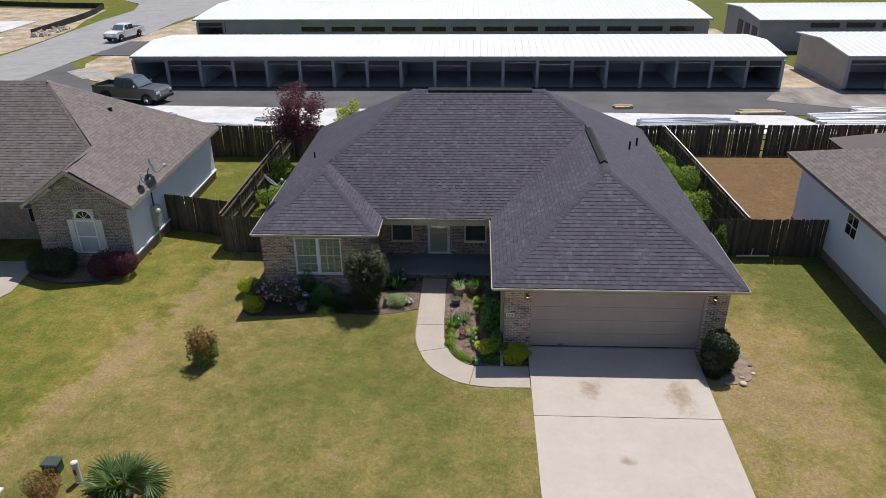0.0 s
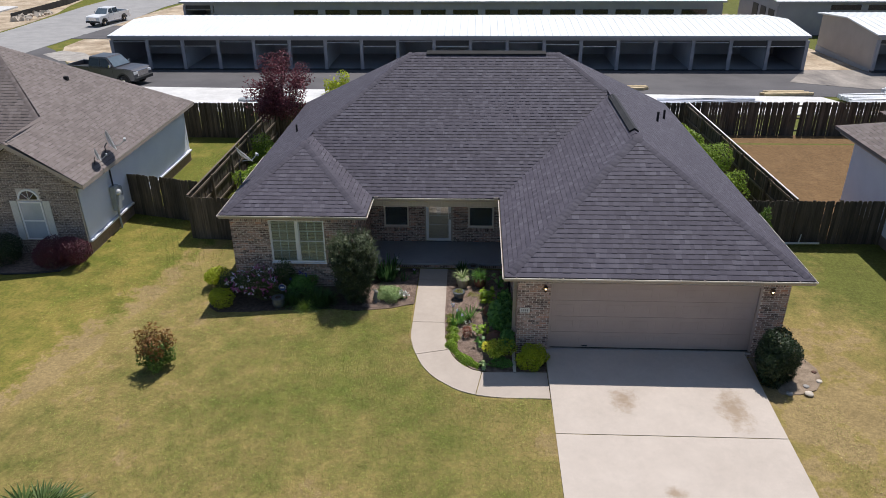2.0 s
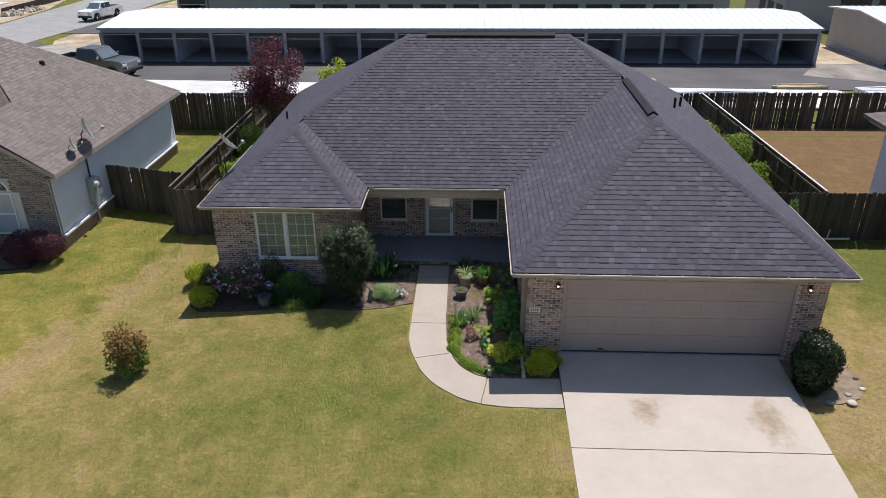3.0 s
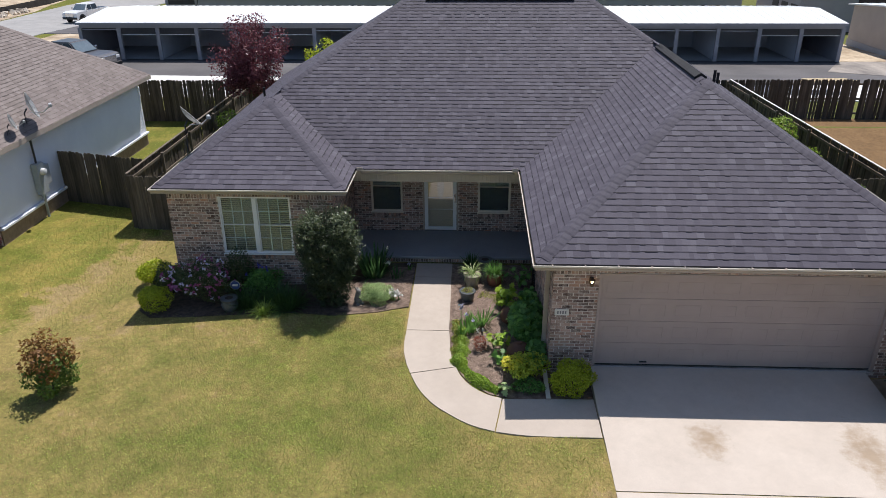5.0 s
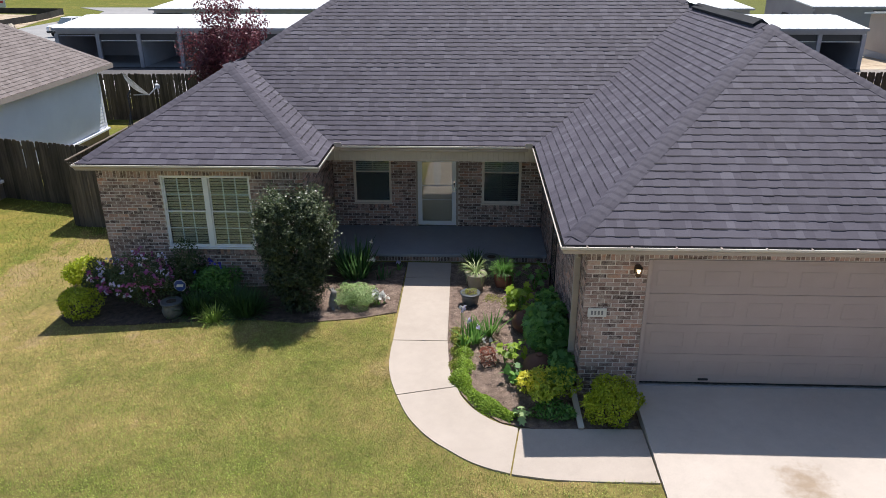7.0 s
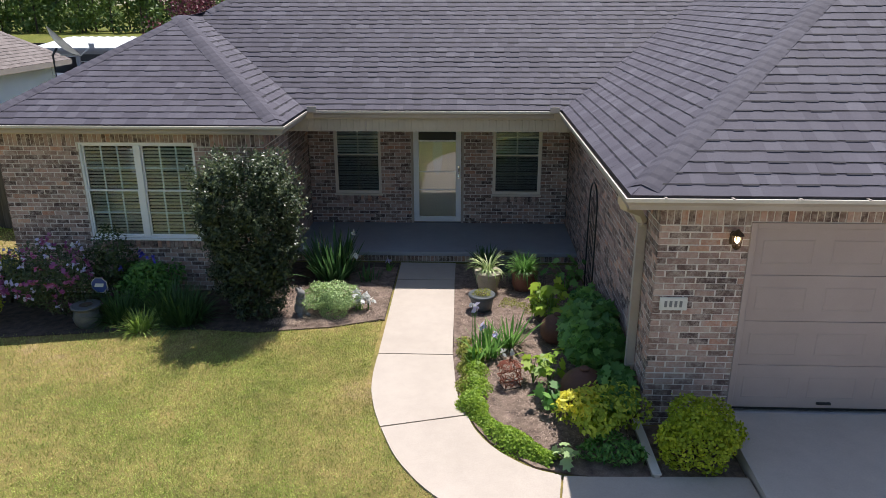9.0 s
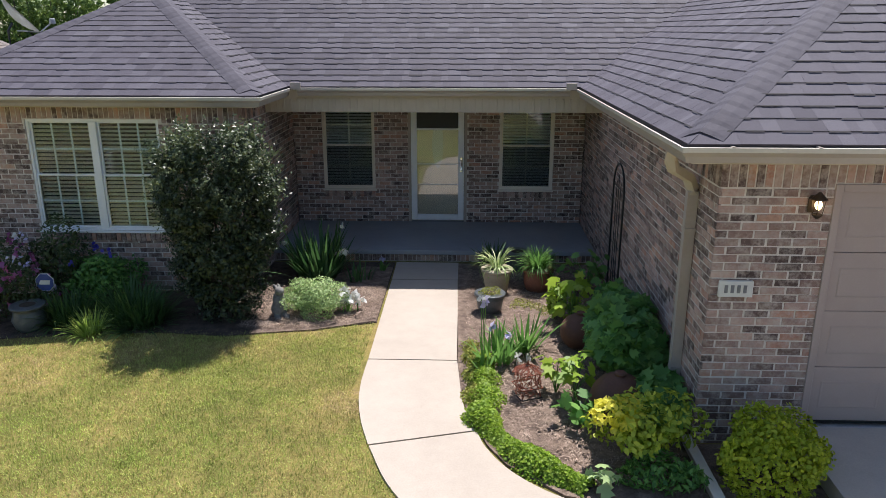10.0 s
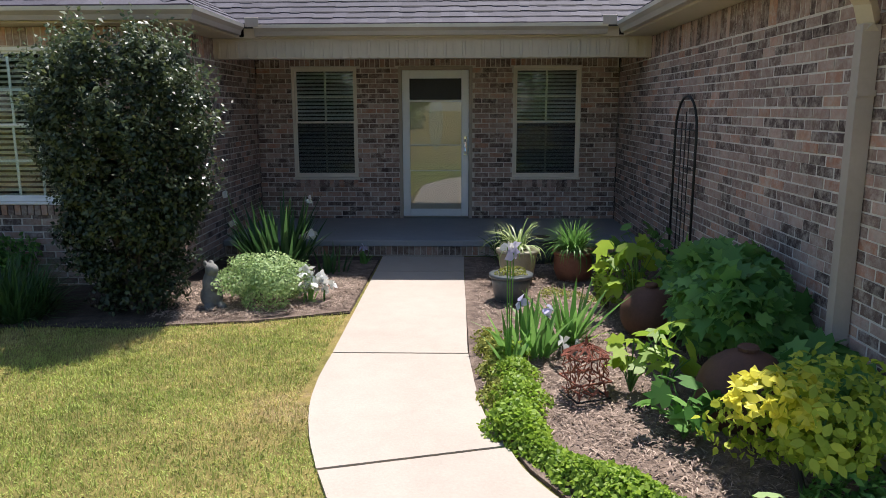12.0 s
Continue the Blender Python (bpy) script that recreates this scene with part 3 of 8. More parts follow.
def blades(name, parent, material, roots, length, width, rng, lean=0.5, curl=0.6, steps=3, label="", spread=None):
    """Strap-like blades that rise from roots and bend over."""
    n = len(roots)
    ang = rng.uniform(0, 2 * math.pi, n) if spread is None else spread
    tilt = np.abs(rng.normal(0, lean, n))
    ln = length * rng.uniform(0.6, 1.15, n)
    w = width * rng.uniform(0.7, 1.2, n)
    side = np.stack((-np.sin(ang), np.cos(ang), np.zeros(n)), 1)
    outd = np.stack((np.cos(ang), np.sin(ang), np.zeros(n)), 1)
    rows, pos = [], np.array(roots, float)
    for s in range(steps + 1):
        u = s / steps
        ww = (w * (1 - u ** 2.2) * (0.75 + 0.5 * math.sin(min(1, u * 2) * 1.57)) + 0.0006)[:, None]
        rows.append((pos - side * ww * 0.5, pos + side * ww * 0.5))
        th = tilt + curl * u * (0.4 + tilt)
        pos = pos + (ln / steps)[:, None] * (outd * np.sin(th)[:, None] + np.array((0, 0, 1)) * np.cos(th)[:, None])
    v = np.stack([q for r in rows for q in r], 1).reshape(-1, 3)
    k = 2 * (steps + 1)
    base = (np.arange(n) * k)[:, None]
    quad = np.array([(2 * s, 2 * s + 1, 2 * s + 3, 2 * s + 2) for s in range(steps)])
    faces = (base[:, :, None] + quad[None]).reshape(-1, 4)
    me = bpy.data.meshes.new(name)
    me.vertices.add(len(v))
    me.vertices.foreach_set("co", v.reshape(-1))
    me.loops.add(len(faces) * 4)
    me.loops.foreach_set("vertex_index", faces.reshape(-1))
    me.polygons.add(len(faces))
    me.polygons.foreach_set("loop_start", np.arange(len(faces)) * 4)
    me.polygons.foreach_set("loop_total", np.full(len(faces), 4))
    me.update(calc_edges=True)
    me.materials.append(material)
    ob = new(name, me)
    ob.parent = parent
    if label:
        ob["label"] = label
    return ob


# ---- the lie of the land ----
def ease(a, b, v):
    v = min(1.0, max(0.0, (v - a) / (b - a)))
    return v * v * (3 - 2 * v)


def land(x, y):
    z = -0.205
    if x < -3:
        z -= 0.36 * ease(-3, -10, x)
    if x > 7.4:
        z += 0.12 * ease(7.4, 9, x)
    z -= 0.028 * max(0.0, min(18.5 - y, 26))
    if 0 < x <= 7.4 and 2 < y < 20:
        z += max(0.0, -0.024 - 0.048 * (20.65 - min(y, 18.6)) - z) * ease(-0.5, 1.5, x) * (1 - ease(18.6, 19.4, y))
    k = ease(39, 43, y)
    return z * (1 - k) + (-0.45 - 0.0565 * max(0.0, min(y - 41, 21)) - 0.03 * max(0.0, min(y - 62, 20))) * k


def drive_z(y):
    return -0.012 - 0.048 * (20.65 - max(y, 15.0)) - 0.028 * max(0.0, 15.0 - y)


def draped(name, outline, material, lift, parent=None, step=1.0, thick=0.12, label="", height=land):
    """A thin sheet with the given outline that follows the land, with a rim that goes down into it."""
    bm = bmesh.new()
    vs = [bm.verts.new((x, y, 0)) for x, y in outline]
    bm.faces.new(vs)
    xs, ys = [p[0] for p in outline], [p[1] for p in outline]
    for lo, hi, n in ((min(xs), max(xs), (1, 0, 0)), (min(ys), max(ys), (0, 1, 0))):
        k = lo + step
        while k < hi:
            bmesh.ops.bisect_plane(bm, geom=list(bm.verts) + list(bm.edges) + list(bm.faces), plane_co=Vector(n) * k, plane_no=n)
            k += step
    for v in bm.verts:
        v.co.z = height(v.co.x, v.co.y) + lift
    rim = [e for e in bm.edges if e.is_boundary]
    ext = bmesh.ops.extrude_edge_only(bm, edges=rim)["geom"]
    for v in (g for g in ext if isinstance(g, bmesh.types.BMVert)):
        v.co.z -= thick
    bmesh.ops.recalc_face_normals(bm, faces=list(bm.faces))
    up = sum((f.normal.z for f in bm.faces))
    if up < 0:
        bmesh.ops.reverse_faces(bm, faces=list(bm.faces))
    return part(name, bm, material, parent, label)


def ground_sheet():
    xs = sorted(set([-700, -400, -220, -130, -90] + list(range(-70, -30, 4)) + [x * 1.0 for x in range(-30, 31)] + list(range(34, 75, 4)) + [90, 130, 220, 400, 700]))
    ys = sorted(set([-700, -300, -120, -60, -30, -12] + [y * 1.0 for y in range(-6, 46)] + list(range(48, 110, 4)) + [120, 140, 180, 240, 340, 500, 800]))
    verts = [(x, y, land(x, y)) for y in ys for x in xs]
    w = len(xs)
    faces = [(j * w + i, j * w + i + 1, (j + 1) * w + i + 1, (j + 1) * w + i) for j in range(len(ys) - 1) for i in range(w - 1)]
    ob = raw("ground", verts, faces, M["lawn"], smooth=True)
    return tagged(ob, "patchy green and straw-coloured mown lawn", "lawn", kind="structure")


ground_sheet()
# paved and bare surfaces behind the back fence
tagged(draped("road", [(-40.5, 56), (-41.2, 64), (-41.4, 78), (-40.6, 90), (-40.6, 100), (-38.5, 112), (-36, 124), (-60, 124), (-53, 117), (-50.9, 110), (-51.6, 101), (-51.3, 88), (-50.9, 76), (-53, 56)],
              M["road"], 0.05, step=4), "pale grey concrete street", "road", kind="structure")
tagged(draped("asphalt_lot", [(-41.5, 55), (40, 50.8), (46, 61.5), (-28, 61.5), (-34, 63), (-36, 66), (-39.2, 70.5), (-42.2, 73.5), (-42.2, 64)], M["asphalt"], 0.04, step=4), "dark asphalt drive along the storage units", "asphalt",
       kind="structure")
tagged(draped("asphalt_side", [(-41.4, 77.5), (-33, 77.2), (-30, 71), (-28.5, 71), (-32, 86), (-41.5, 86)], M["asphalt"], 0.045, step=4), "dark asphalt drive between storage buildings", "asphalt", kind="structure")
tagged(draped("gravel_patch", [(-39.2, 68.4), (-36, 65.2), (-33.6, 65.4), (-34.4, 67.6), (-35.8, 69.2), (-38.4, 70.3)], M["gravel"], 0.055, step=3), "grey gravel patch beside the street", "gravel", kind="structure")
tagged(draped("bare_lot", [(-39.4, 72.5), (-38.0, 69.6), (-35, 64.6), (-29.2, 61.6), (-29.2, 77), (-39.8, 77)], M["dirt"], 0.046, step=3), "bare tan dirt beside the storage units", "dirt", kind="structure")
tagged(draped("bare_verge", [(-41.4, 86.0), (-31.6, 86.0), (-31.9, 104), (-38.6, 106), (-40.3, 96)], M["dirt"], 0.035, step=4), "bare tan dirt beside the street", "dirt", kind="structure")
tagged(draped("building_site", [(-51.6, 70), (-51.7, 88), (-52.2, 95), (-53.8, 101), (-55.5, 111), (-95, 116), (-95, 70)], M["dirt"], 0.035, step=6), "bare tan building site", "dirt", kind="structure")
tagged(draped("bare_yard_east", [(25.45, 62.0), (30.1, 62.0), (30.1, 71.5), (29.5, 79.4), (29.5, 94), (25.5, 94)], M["dirt"], 0.05, step=4), "bare tan dirt between storage buildings", "dirt", kind="structure")
tagged(draped("dusty_apron", [(22.5, 56.8), (25.5, 61.9), (30.0, 61.9), (44, 60.6), (42, 54.6), (27, 54.2)], M["dusty"], 0.055, step=3), "dusty pale asphalt apron with tracked dirt", "asphalt", kind="structure")
tagged(draped("bare_strip_east", [(23.6, 45), (48, 45), (48, 51), (24.5, 51.6)], M["dirt"], 0.035, step=4), "bare tan dirt strip by the fence", "dirt", kind="structure")
tagged(draped("pale_slab", [(-28, 46.5), (24, 46.3), (22.5, 51.5), (-27, 54.4)], M["pale_slab"], 0.06, step=3), "pale new concrete slab behind the fence", "slab", kind="structure")
tagged(draped("dry_yard", [(11.05, 27.8), (34, 27.8), (34, 41), (11.2, 41)], M["dry_lawn"], 0.02, step=2), "brown dry lawn inside a fence", "lawn", kind="structure")

# driveway and walk
drive = thing("driveway", "pale concrete double driveway with a dark joint and oil stains", "driveway", kind="structure")
for y0, y1 in ((17.33, 20.62), (13.3, 17.305), (8.0, 13.275), (2.0, 7.975)):
    bm = bmesh.new()
    v = [bm.verts.new(p) for p in ((1.97, y0, drive_z(y0)), (7.40, y0, drive_z(y0)), (7.40, y1, drive_z(y1)), (1.97, y1, drive_z(y1)))]
    f = bm.faces.new(v)
    e = bmesh.ops.extrude_face_region(bm, geom=[f])["geom"]
    for q in e:
        if isinstance(q, bmesh.types.BMVert):
            q.co.z -= 0.15
    bmesh.ops.recalc_face_normals(bm, faces=list(bm.faces))
    part("slab", bm, M["drive"], drive)
bm = bmesh.new()
rows = [[bm.verts.new((x, y, drive_z(y) - 0.02)) for x in (1.98, 7.39)] for y in (2.0, 7.98, 13.29, 17.32, 20.6)]
for lo, hi in zip(rows, rows[1:]):
    bm.faces.new((lo[0], lo[1], hi[1], hi[0]))
part("joint", bm, M["joint"], drive)


def walk_z(x, y):
    return -0.185 + 0.05 * ease(-0.5, 2.0, x)


front_walk = thing("front_walk", "pale concrete curved front walk with dark joints", "walkway", kind="structure")
WALK_SLABS = (
    [(-1.86, 25.54), (-0.92, 25.54), (-0.92, 24.76), (-1.85, 24.76)],
    [(-1.85, 24.74), (-0.92, 24.74), (-0.88, 22.17), (-1.84, 22.17)],
    [(-1.84, 22.15), (-0.88, 22.15), (-0.84, 21.5), (-0.80, 21.15), (-0.70, 20.76), (-1.62, 20.50), (-1.73, 20.86), (-1.81, 21.25), (-1.84, 21.6), (-1.845, 21.85)],
    [(-1.61, 20.48), (-0.69, 20.74), (-0.62, 20.50), (-0.47, 20.22), (-0.28, 20.0), (-0.05, 19.82), (0.21, 19.71), (0.05, 18.74), (-0.27, 18.86), (-0.52, 19.00), (-0.77, 19.20), (-1.0, 19.40), (-1.20, 19.64), (-1.42, 20.0)],
    [(0.23, 19.70), (0.6, 19.685), (1.95, 19.68), (1.95, 18.58), (1.2, 18.59), (0.6, 18.63), (0.07, 18.73)],
)


def rounded(pts, cuts=5):
    """The outline with its gentle bends drawn as smooth curves and its true corners kept."""
    P = [Vector((*p, 0)) for p in pts]
    n, out = len(P), []
    turn = [(P[i] - P[i - 1]).angle(P[(i + 1) % n] - P[i]) for i in range(n)]
    tan = [None if turn[i] > 0.7 else ((P[(i + 1) % n] - P[i - 1]).normalized()) for i in range(n)]
    for i in range(n):
        a, b = P[i], P[(i + 1) % n]
        ln = (b - a).length
        ta, tb = tan[i] or (b - a).normalized(), tan[(i + 1) % n] or (b - a).normalized()
        steps = cuts if (tan[i] or tan[(i + 1) % n]) else 1
        for k in range(steps):
            s = k / steps
            q = a * (2 * s ** 3 - 3 * s * s + 1) + ta * ln * (s ** 3 - 2 * s * s + s) + b * (3 * s * s - 2 * s ** 3) + tb * ln * (s ** 3 - s * s)
            out.append((q.x, q.y))
    return out


for o in WALK_SLABS:
    draped("slab", rounded(o), M["concrete"], 0.0, front_walk, step=0.6, thick=0.12, height=walk_z)
draped("joint", rounded([(-1.80, 25.5), (-0.97, 25.5), (-0.95, 22.2), (-0.90, 21.4), (-0.77, 20.72), (-0.55, 20.2), (-0.13, 19.78), (0.2, 19.63), (1.9, 19.62), (1.9, 18.72), (0.6, 18.76), (-0.18, 19.0), (-0.72, 19.30), (-1.15, 19.75), (-1.54, 20.5), (-1.76, 21.4)]),
       M["joint"], -0.03, front_walk, step=1.0, height=walk_z)


# ---- mulch beds ----
def bed_z(x, y):
    return -0.185


tagged(draped("mulch_bed_east", [(-0.92, 25.5), (1.12, 25.5), (1.12, 20.6), (2.0, 20.6), (1.95, 19.64), (0.6, 19.69), (0.28, 19.76), (-0.03, 19.85), (-0.45, 20.24), (-0.60, 20.52), (-0.78, 21.1), (-0.84, 21.5), (-0.89, 22.23)],
              M["mulch"], 0.0, step=0.4, height=bed_z), "brown wood-chip mulch bed beside the front walk", "mulch bed", kind="structure")
tagged(draped("mulch_bed_west", [(-1.88, 25.55), (-1.88, 23.2), (-2.6, 22.95), (-3.6, 22.75), (-4.4, 22.9), (-5.4, 22.95), (-7.2, 22.95), (-8.1, 23.0), (-8.5, 23.35), (-8.6, 24.5), (-8.0, 24.9), (-7.8, 24.36), (-3.75, 24.36), (-3.75, 25.55)],
              M["shaded_mulch"], 0.0, step=0.4, height=lambda x, y: land(x, y) + 0.012), "brown mulch bed along the front wall, darkened for its shade", "mulch bed", kind="structure")
tagged(draped("soil_bed", [(-1.89, 25.3), (-1.89, 23.22), (-2.6, 22.93), (-3.3, 22.80), (-3.35, 24.3), (-2.3, 25.3)], M["mulch"], 0.021, step=0.4, thick=0.03), "bare brown soil and chips beside the walk", "mulch bed", kind="structure")
tagged(draped("mulch_bed_corner", [(7.45, 20.6), (7.5, 19.25), (7.8, 19.0), (8.3, 18.95), (8.75, 19.1), (9.05, 19.5), (9.12, 20.0), (8.95, 20.5), (8.6, 20.85), (8.3, 20.9), (8.28, 20.6)], M["bed_soil"], 0.015, step=0.5), "pale brown bare bed at the garage corner",
       "mulch bed", kind="structure")

# ---- the house ----
ZE = 2.42            # eave height
XL, XR = -7.98, 8.67  # side eaves
YG, YP, YW, YB = 20.30, 25.59, 24.03, 37.1   # garage, porch, wing and back eaves
GX, WX = 0.78, -3.38  # inner side eaves of garage and wing
RIDGE_L, RIDGE_R = Vector((-2.54, 31.35, 5.90)), Vector((3.06, 31.35, 5.90))
G1, G2 = Vector((4.75, 24.70, 4.85)), Vector((4.75, 29.61, 4.85))
W1, W2 = Vector((-5.79, 27.05, 3.82)), Vector((-5.79, 27.91, 3.82))
house = thing("brick_house", "single-storey brown brick house with a charcoal shingle hip roof", "house")


def eave(x, y):
    return Vector((x, y, ZE))


SLOPES = {
    "front": [eave(WX, YP), eave(GX, YP), G2, RIDGE_R, RIDGE_L, W2],
    "garage_west": [eave(GX, YP), eave(GX, YG), G1, G2],
    "garage_front": [eave(GX, YG), eave(XR, YG), G1],
    "wing_front": [eave(XL, YW), eave(WX, YW), W1],
    "wing_east": [eave(WX, YW), eave(WX, YP), W2, W1],
    "east": [eave(XR, YG), eave(XR, YB), RIDGE_R, G2, G1],
    "west": [eave(XL, YB), eave(XL, YW), W1, W2, RIDGE_L],
    "back": [eave(XR, YB), eave(XL, YB), RIDGE_L, RIDGE_R],
}


def deck(pts, parent, material, thick=0.05):
    """The boards and felt under the shingles."""
    bm = bmesh.new()
    a = [bm.verts.new(p - Vector((0, 0, 0.004))) for p in pts]
    b = [bm.verts.new(p - Vector((0, 0, thick))) for p in pts]
    bm.faces.new(a)
    bm.faces.new(b[::-1])
    k = len(pts)
    for i in range(k):
        bm.faces.new((a[i], b[i], b[(i + 1) % k], a[(i + 1) % k]))
    return part("roof", bm, material, parent)


DECKS = {k: deck(v, house, M["felt"]) for k, v in SLOPES.items()}

# ---- house walls: mortar cores with openings; their bricks come last ----
Z0, ZS, ZT = -0.33, 2.03, 2.27      # wall foot, soldier course, wall top
GF, GS, PW, WS, WF, HW, HE, HB = 20.65, 1.155, 27.33, -3.75, 24.37, -7.80, 8.28, 36.7
GARAGE_DOOR = (2.03, 7.57, -0.05, 2.07)
DOOR = (-1.81, -0.81, -0.01, 2.05)
PWIN1, PWIN2, FWIN = (-3.27, -2.38, 0.56, 2.05), (-0.26, 0.65, 0.56, 2.05), (-6.56, -4.80, 0.60, 2.09)
# name: (axis that runs along the wall, place of the outer face, sign of the outward normal, start, end, openings)
WALLS = {
    "garage_front": ("x", GF, -1, GS, HE, [GARAGE_DOOR]),
    "garage_side": ("y", GS, -1, GF, PW, []),
    "porch": ("x", PW, -1, WS, GS, [DOOR, PWIN1, PWIN2]),
    "wing_side": ("y", WS, 1, WF, PW, []),
    "wing_front": ("x", WF, -1, HW, WS, [FWIN]),
    "west": ("y", HW, -1, WF, HB, []),
    "east": ("y", HE, 1, GF, HB, []),
    "back": ("x", HB, 1, HW, HE, []),
}


def on_wall(axis, face, sign, u, d, z):
    """A point u along a wall, d out from its face."""
    return (u, face + sign * d, z) if axis == "x" else (face + sign * d, u, z)


def wall_core(key):
    axis, face, sign, a, b, holes = WALLS[key]
    a, b = a + 0.013, b - 0.013
    us = sorted({a, b, *[h[0] for h in holes], *[h[1] for h in holes]})
    zs = sorted({Z0, ZT, *[max(h[2], Z0) for h in holes], *[h[3] for h in holes]})
    bm = bmesh.new()
    for u0, u1 in zip(us, us[1:]):
        for z0, z1 in zip(zs, zs[1:]):
            mu, mz = (u0 + u1) / 2, (z0 + z1) / 2
            if any(h[0] < mu < h[1] and h[2] < mz < h[3] for h in holes):
                continue
            p, q = on_wall(axis, face, sign, u0, -0.0045, z0), on_wall(axis, face, sign, u1, -0.20, z1)
            cube(bm, [min(x) for x in zip(p, q)], [max(x) for x in zip(p, q)])
    bmesh.ops.remove_doubles(bm, verts=list(bm.verts), dist=1e-5)
    return part("wall", bm, M["mortar"], house)


CORES = {k: wall_core(k) for k in WALLS}

# closed stand-in rooms behind the openings, coloured near-black in place of indoor shade
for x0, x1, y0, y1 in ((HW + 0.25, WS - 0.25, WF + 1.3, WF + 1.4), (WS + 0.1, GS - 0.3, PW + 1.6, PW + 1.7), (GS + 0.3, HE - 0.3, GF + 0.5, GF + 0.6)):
    part("partition", boxed(((x0, y0, -0.1), (x1, y1, 2.35))), M["unlit_interior"], house)
part("floor_slab", boxed(((HW + 0.21, WF + 0.21, -0.3), (WS - 0.21, HB - 0.21, -0.02)), ((WS - 0.2, PW + 0.21, -0.3), (GS + 0.2, HB - 0.21, -0.02)), ((GS + 0.21, GF + 0.21, -0.3), (HE - 0.21, HB - 0.21, -0.02))), M["unlit_interior"],
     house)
part("inner_ceiling", boxed(((HW + 0.21, WF + 0.21, 2.28), (WS - 0.21, HB - 0.21, 2.33)), ((WS - 0.2, PW + 0.21, 2.28), (GS + 0.2, HB - 0.21, 2.33)), ((GS + 0.21, GF + 0.21, 2.28), (HE - 0.21, HB - 0.21, 2.33))), M["unlit_interior"], house)

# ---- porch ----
porch = part("porch_floor", boxed(((WS + 0.005, 25.60, -0.085), (GS - 0.005, PW + 0.0, -0.012)), bevel=0.008), M["porch"], house, "smooth grey concrete porch floor, darkened for shade")
part("porch_footing", boxed(((WS + 0.005, 25.655, -0.4), (GS - 0.005, 25.9, -0.09))), M["mortar"], house)

# ---- eaves: soffits, fascias, gutters ----
SOFFIT = 2.275
bm = bmesh.new()
for a, b in (((GX + 0.06, YG + 0.06, SOFFIT), (HE + 0.3, GF + 0.02, SOFFIT + 0.012)), ((GX + 0.06, GF + 0.02, SOFFIT), (GS + 0.02, YP + 0.06, SOFFIT + 0.012)), ((XL + 0.06, YW + 0.06, SOFFIT), (WX - 0.06, WF + 0.02, SOFFIT + 0.012)),
             ((WS - 0.02, WF + 0.02, SOFFIT), (WX - 0.06, YP + 0.06, SOFFIT + 0.012)), ((WS, YP + 0.06, SOFFIT), (GS, PW, SOFFIT + 0.012)), ((XL + 0.06, WF + 0.02, SOFFIT), (HW + 0.02, YB - 0.06, SOFFIT + 0.012)),
             ((HE - 0.02, GF + 0.02, SOFFIT), (XR - 0.06, YB - 0.06, SOFFIT + 0.012)), ((HW, HB - 0.02, SOFFIT), (HE, YB - 0.06, SOFFIT + 0.012))):
    cube(bm, a, b)
part("soffit", bm, M["trim"], house)

# the porch beam, clad with ribbed vertical panels
beam = part("porch_beam", boxed(((WS - 0.02, 25.69, 2.05), (GS + 0.02, 25.86, SOFFIT - 0.003))), M["trim"], house, "almond ribbed beam over the porch")
n_rib = 46
rib = boxed(((-0.018, 0, 0), (0.018, 0.014, 0.185)), bevel=0.004)
rib_ob = part("batten", rib, M["trim"], beam)
for i in range(n_rib):
    x = WS + 0.06 + i * (GS - WS - 0.12) / (n_rib - 1)
    r = rib_ob if i == 0 else rib_ob.copy()
    if i:
        scene.collection.objects.link(r)
    r.location = (x, 25.677, 2.058)

# plain frieze boards at the wall tops
bm = bmesh.new()
cube(bm, (GS - 0.02, GF - 0.022, ZT - 0.005), (HE + 0.02, GF + 0.0, SOFFIT + 0.001))
part("frieze", bm, M["trim"], house)


def gutter(path, material=None):
    """A K-style gutter swept along a path of eave corners; outward is to the right of the path."""
    prof = [(0.005, 0.0), (0.005, -0.115), (0.075, -0.115), (0.088, -0.07), (0.118, -0.035), (0.122, 0.0), (0.108, 0.002), (0.106, -0.03), (0.08, -0.062), (0.07, -0.105), (0.015, -0.105), (0.015, 0.0)]
    pts = [Vector(p) for p in path]
    rows = []
    bm = bmesh.new()
    for i, p in enumerate(pts):
        da = (pts[i] - pts[i - 1]).normalized() if i else (pts[1] - pts[0]).normalized()
        db = (pts[i + 1] - pts[i]).normalized() if i + 1 < len(pts) else da
        na, nb = Vector((da.y, -da.x, 0)), Vector((db.y, -db.x, 0))
        mit = (na + nb) / (1 + na.dot(nb))
        rows.append([bm.verts.new(p + mit * (o - 0.06) + Vector((0, 0, h - 0.015))) for o, h in prof])
    k = len(prof)
    for a, b in zip(rows, rows[1:]):
        for i in range(k):
            f = bm.faces.new((a[i], a[(i + 1) % k], b[(i + 1) % k], b[i]))
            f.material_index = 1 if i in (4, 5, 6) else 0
    bm.faces.new(rows[0])
    bm.faces.new(rows[-1][::-1])
    bmesh.ops.recalc_face_normals(bm, faces=list(bm.faces))
    return part("gutter", bm, [M["gutter"], M["gutter_lip"]], house, "almond metal gutter with a pale lip")


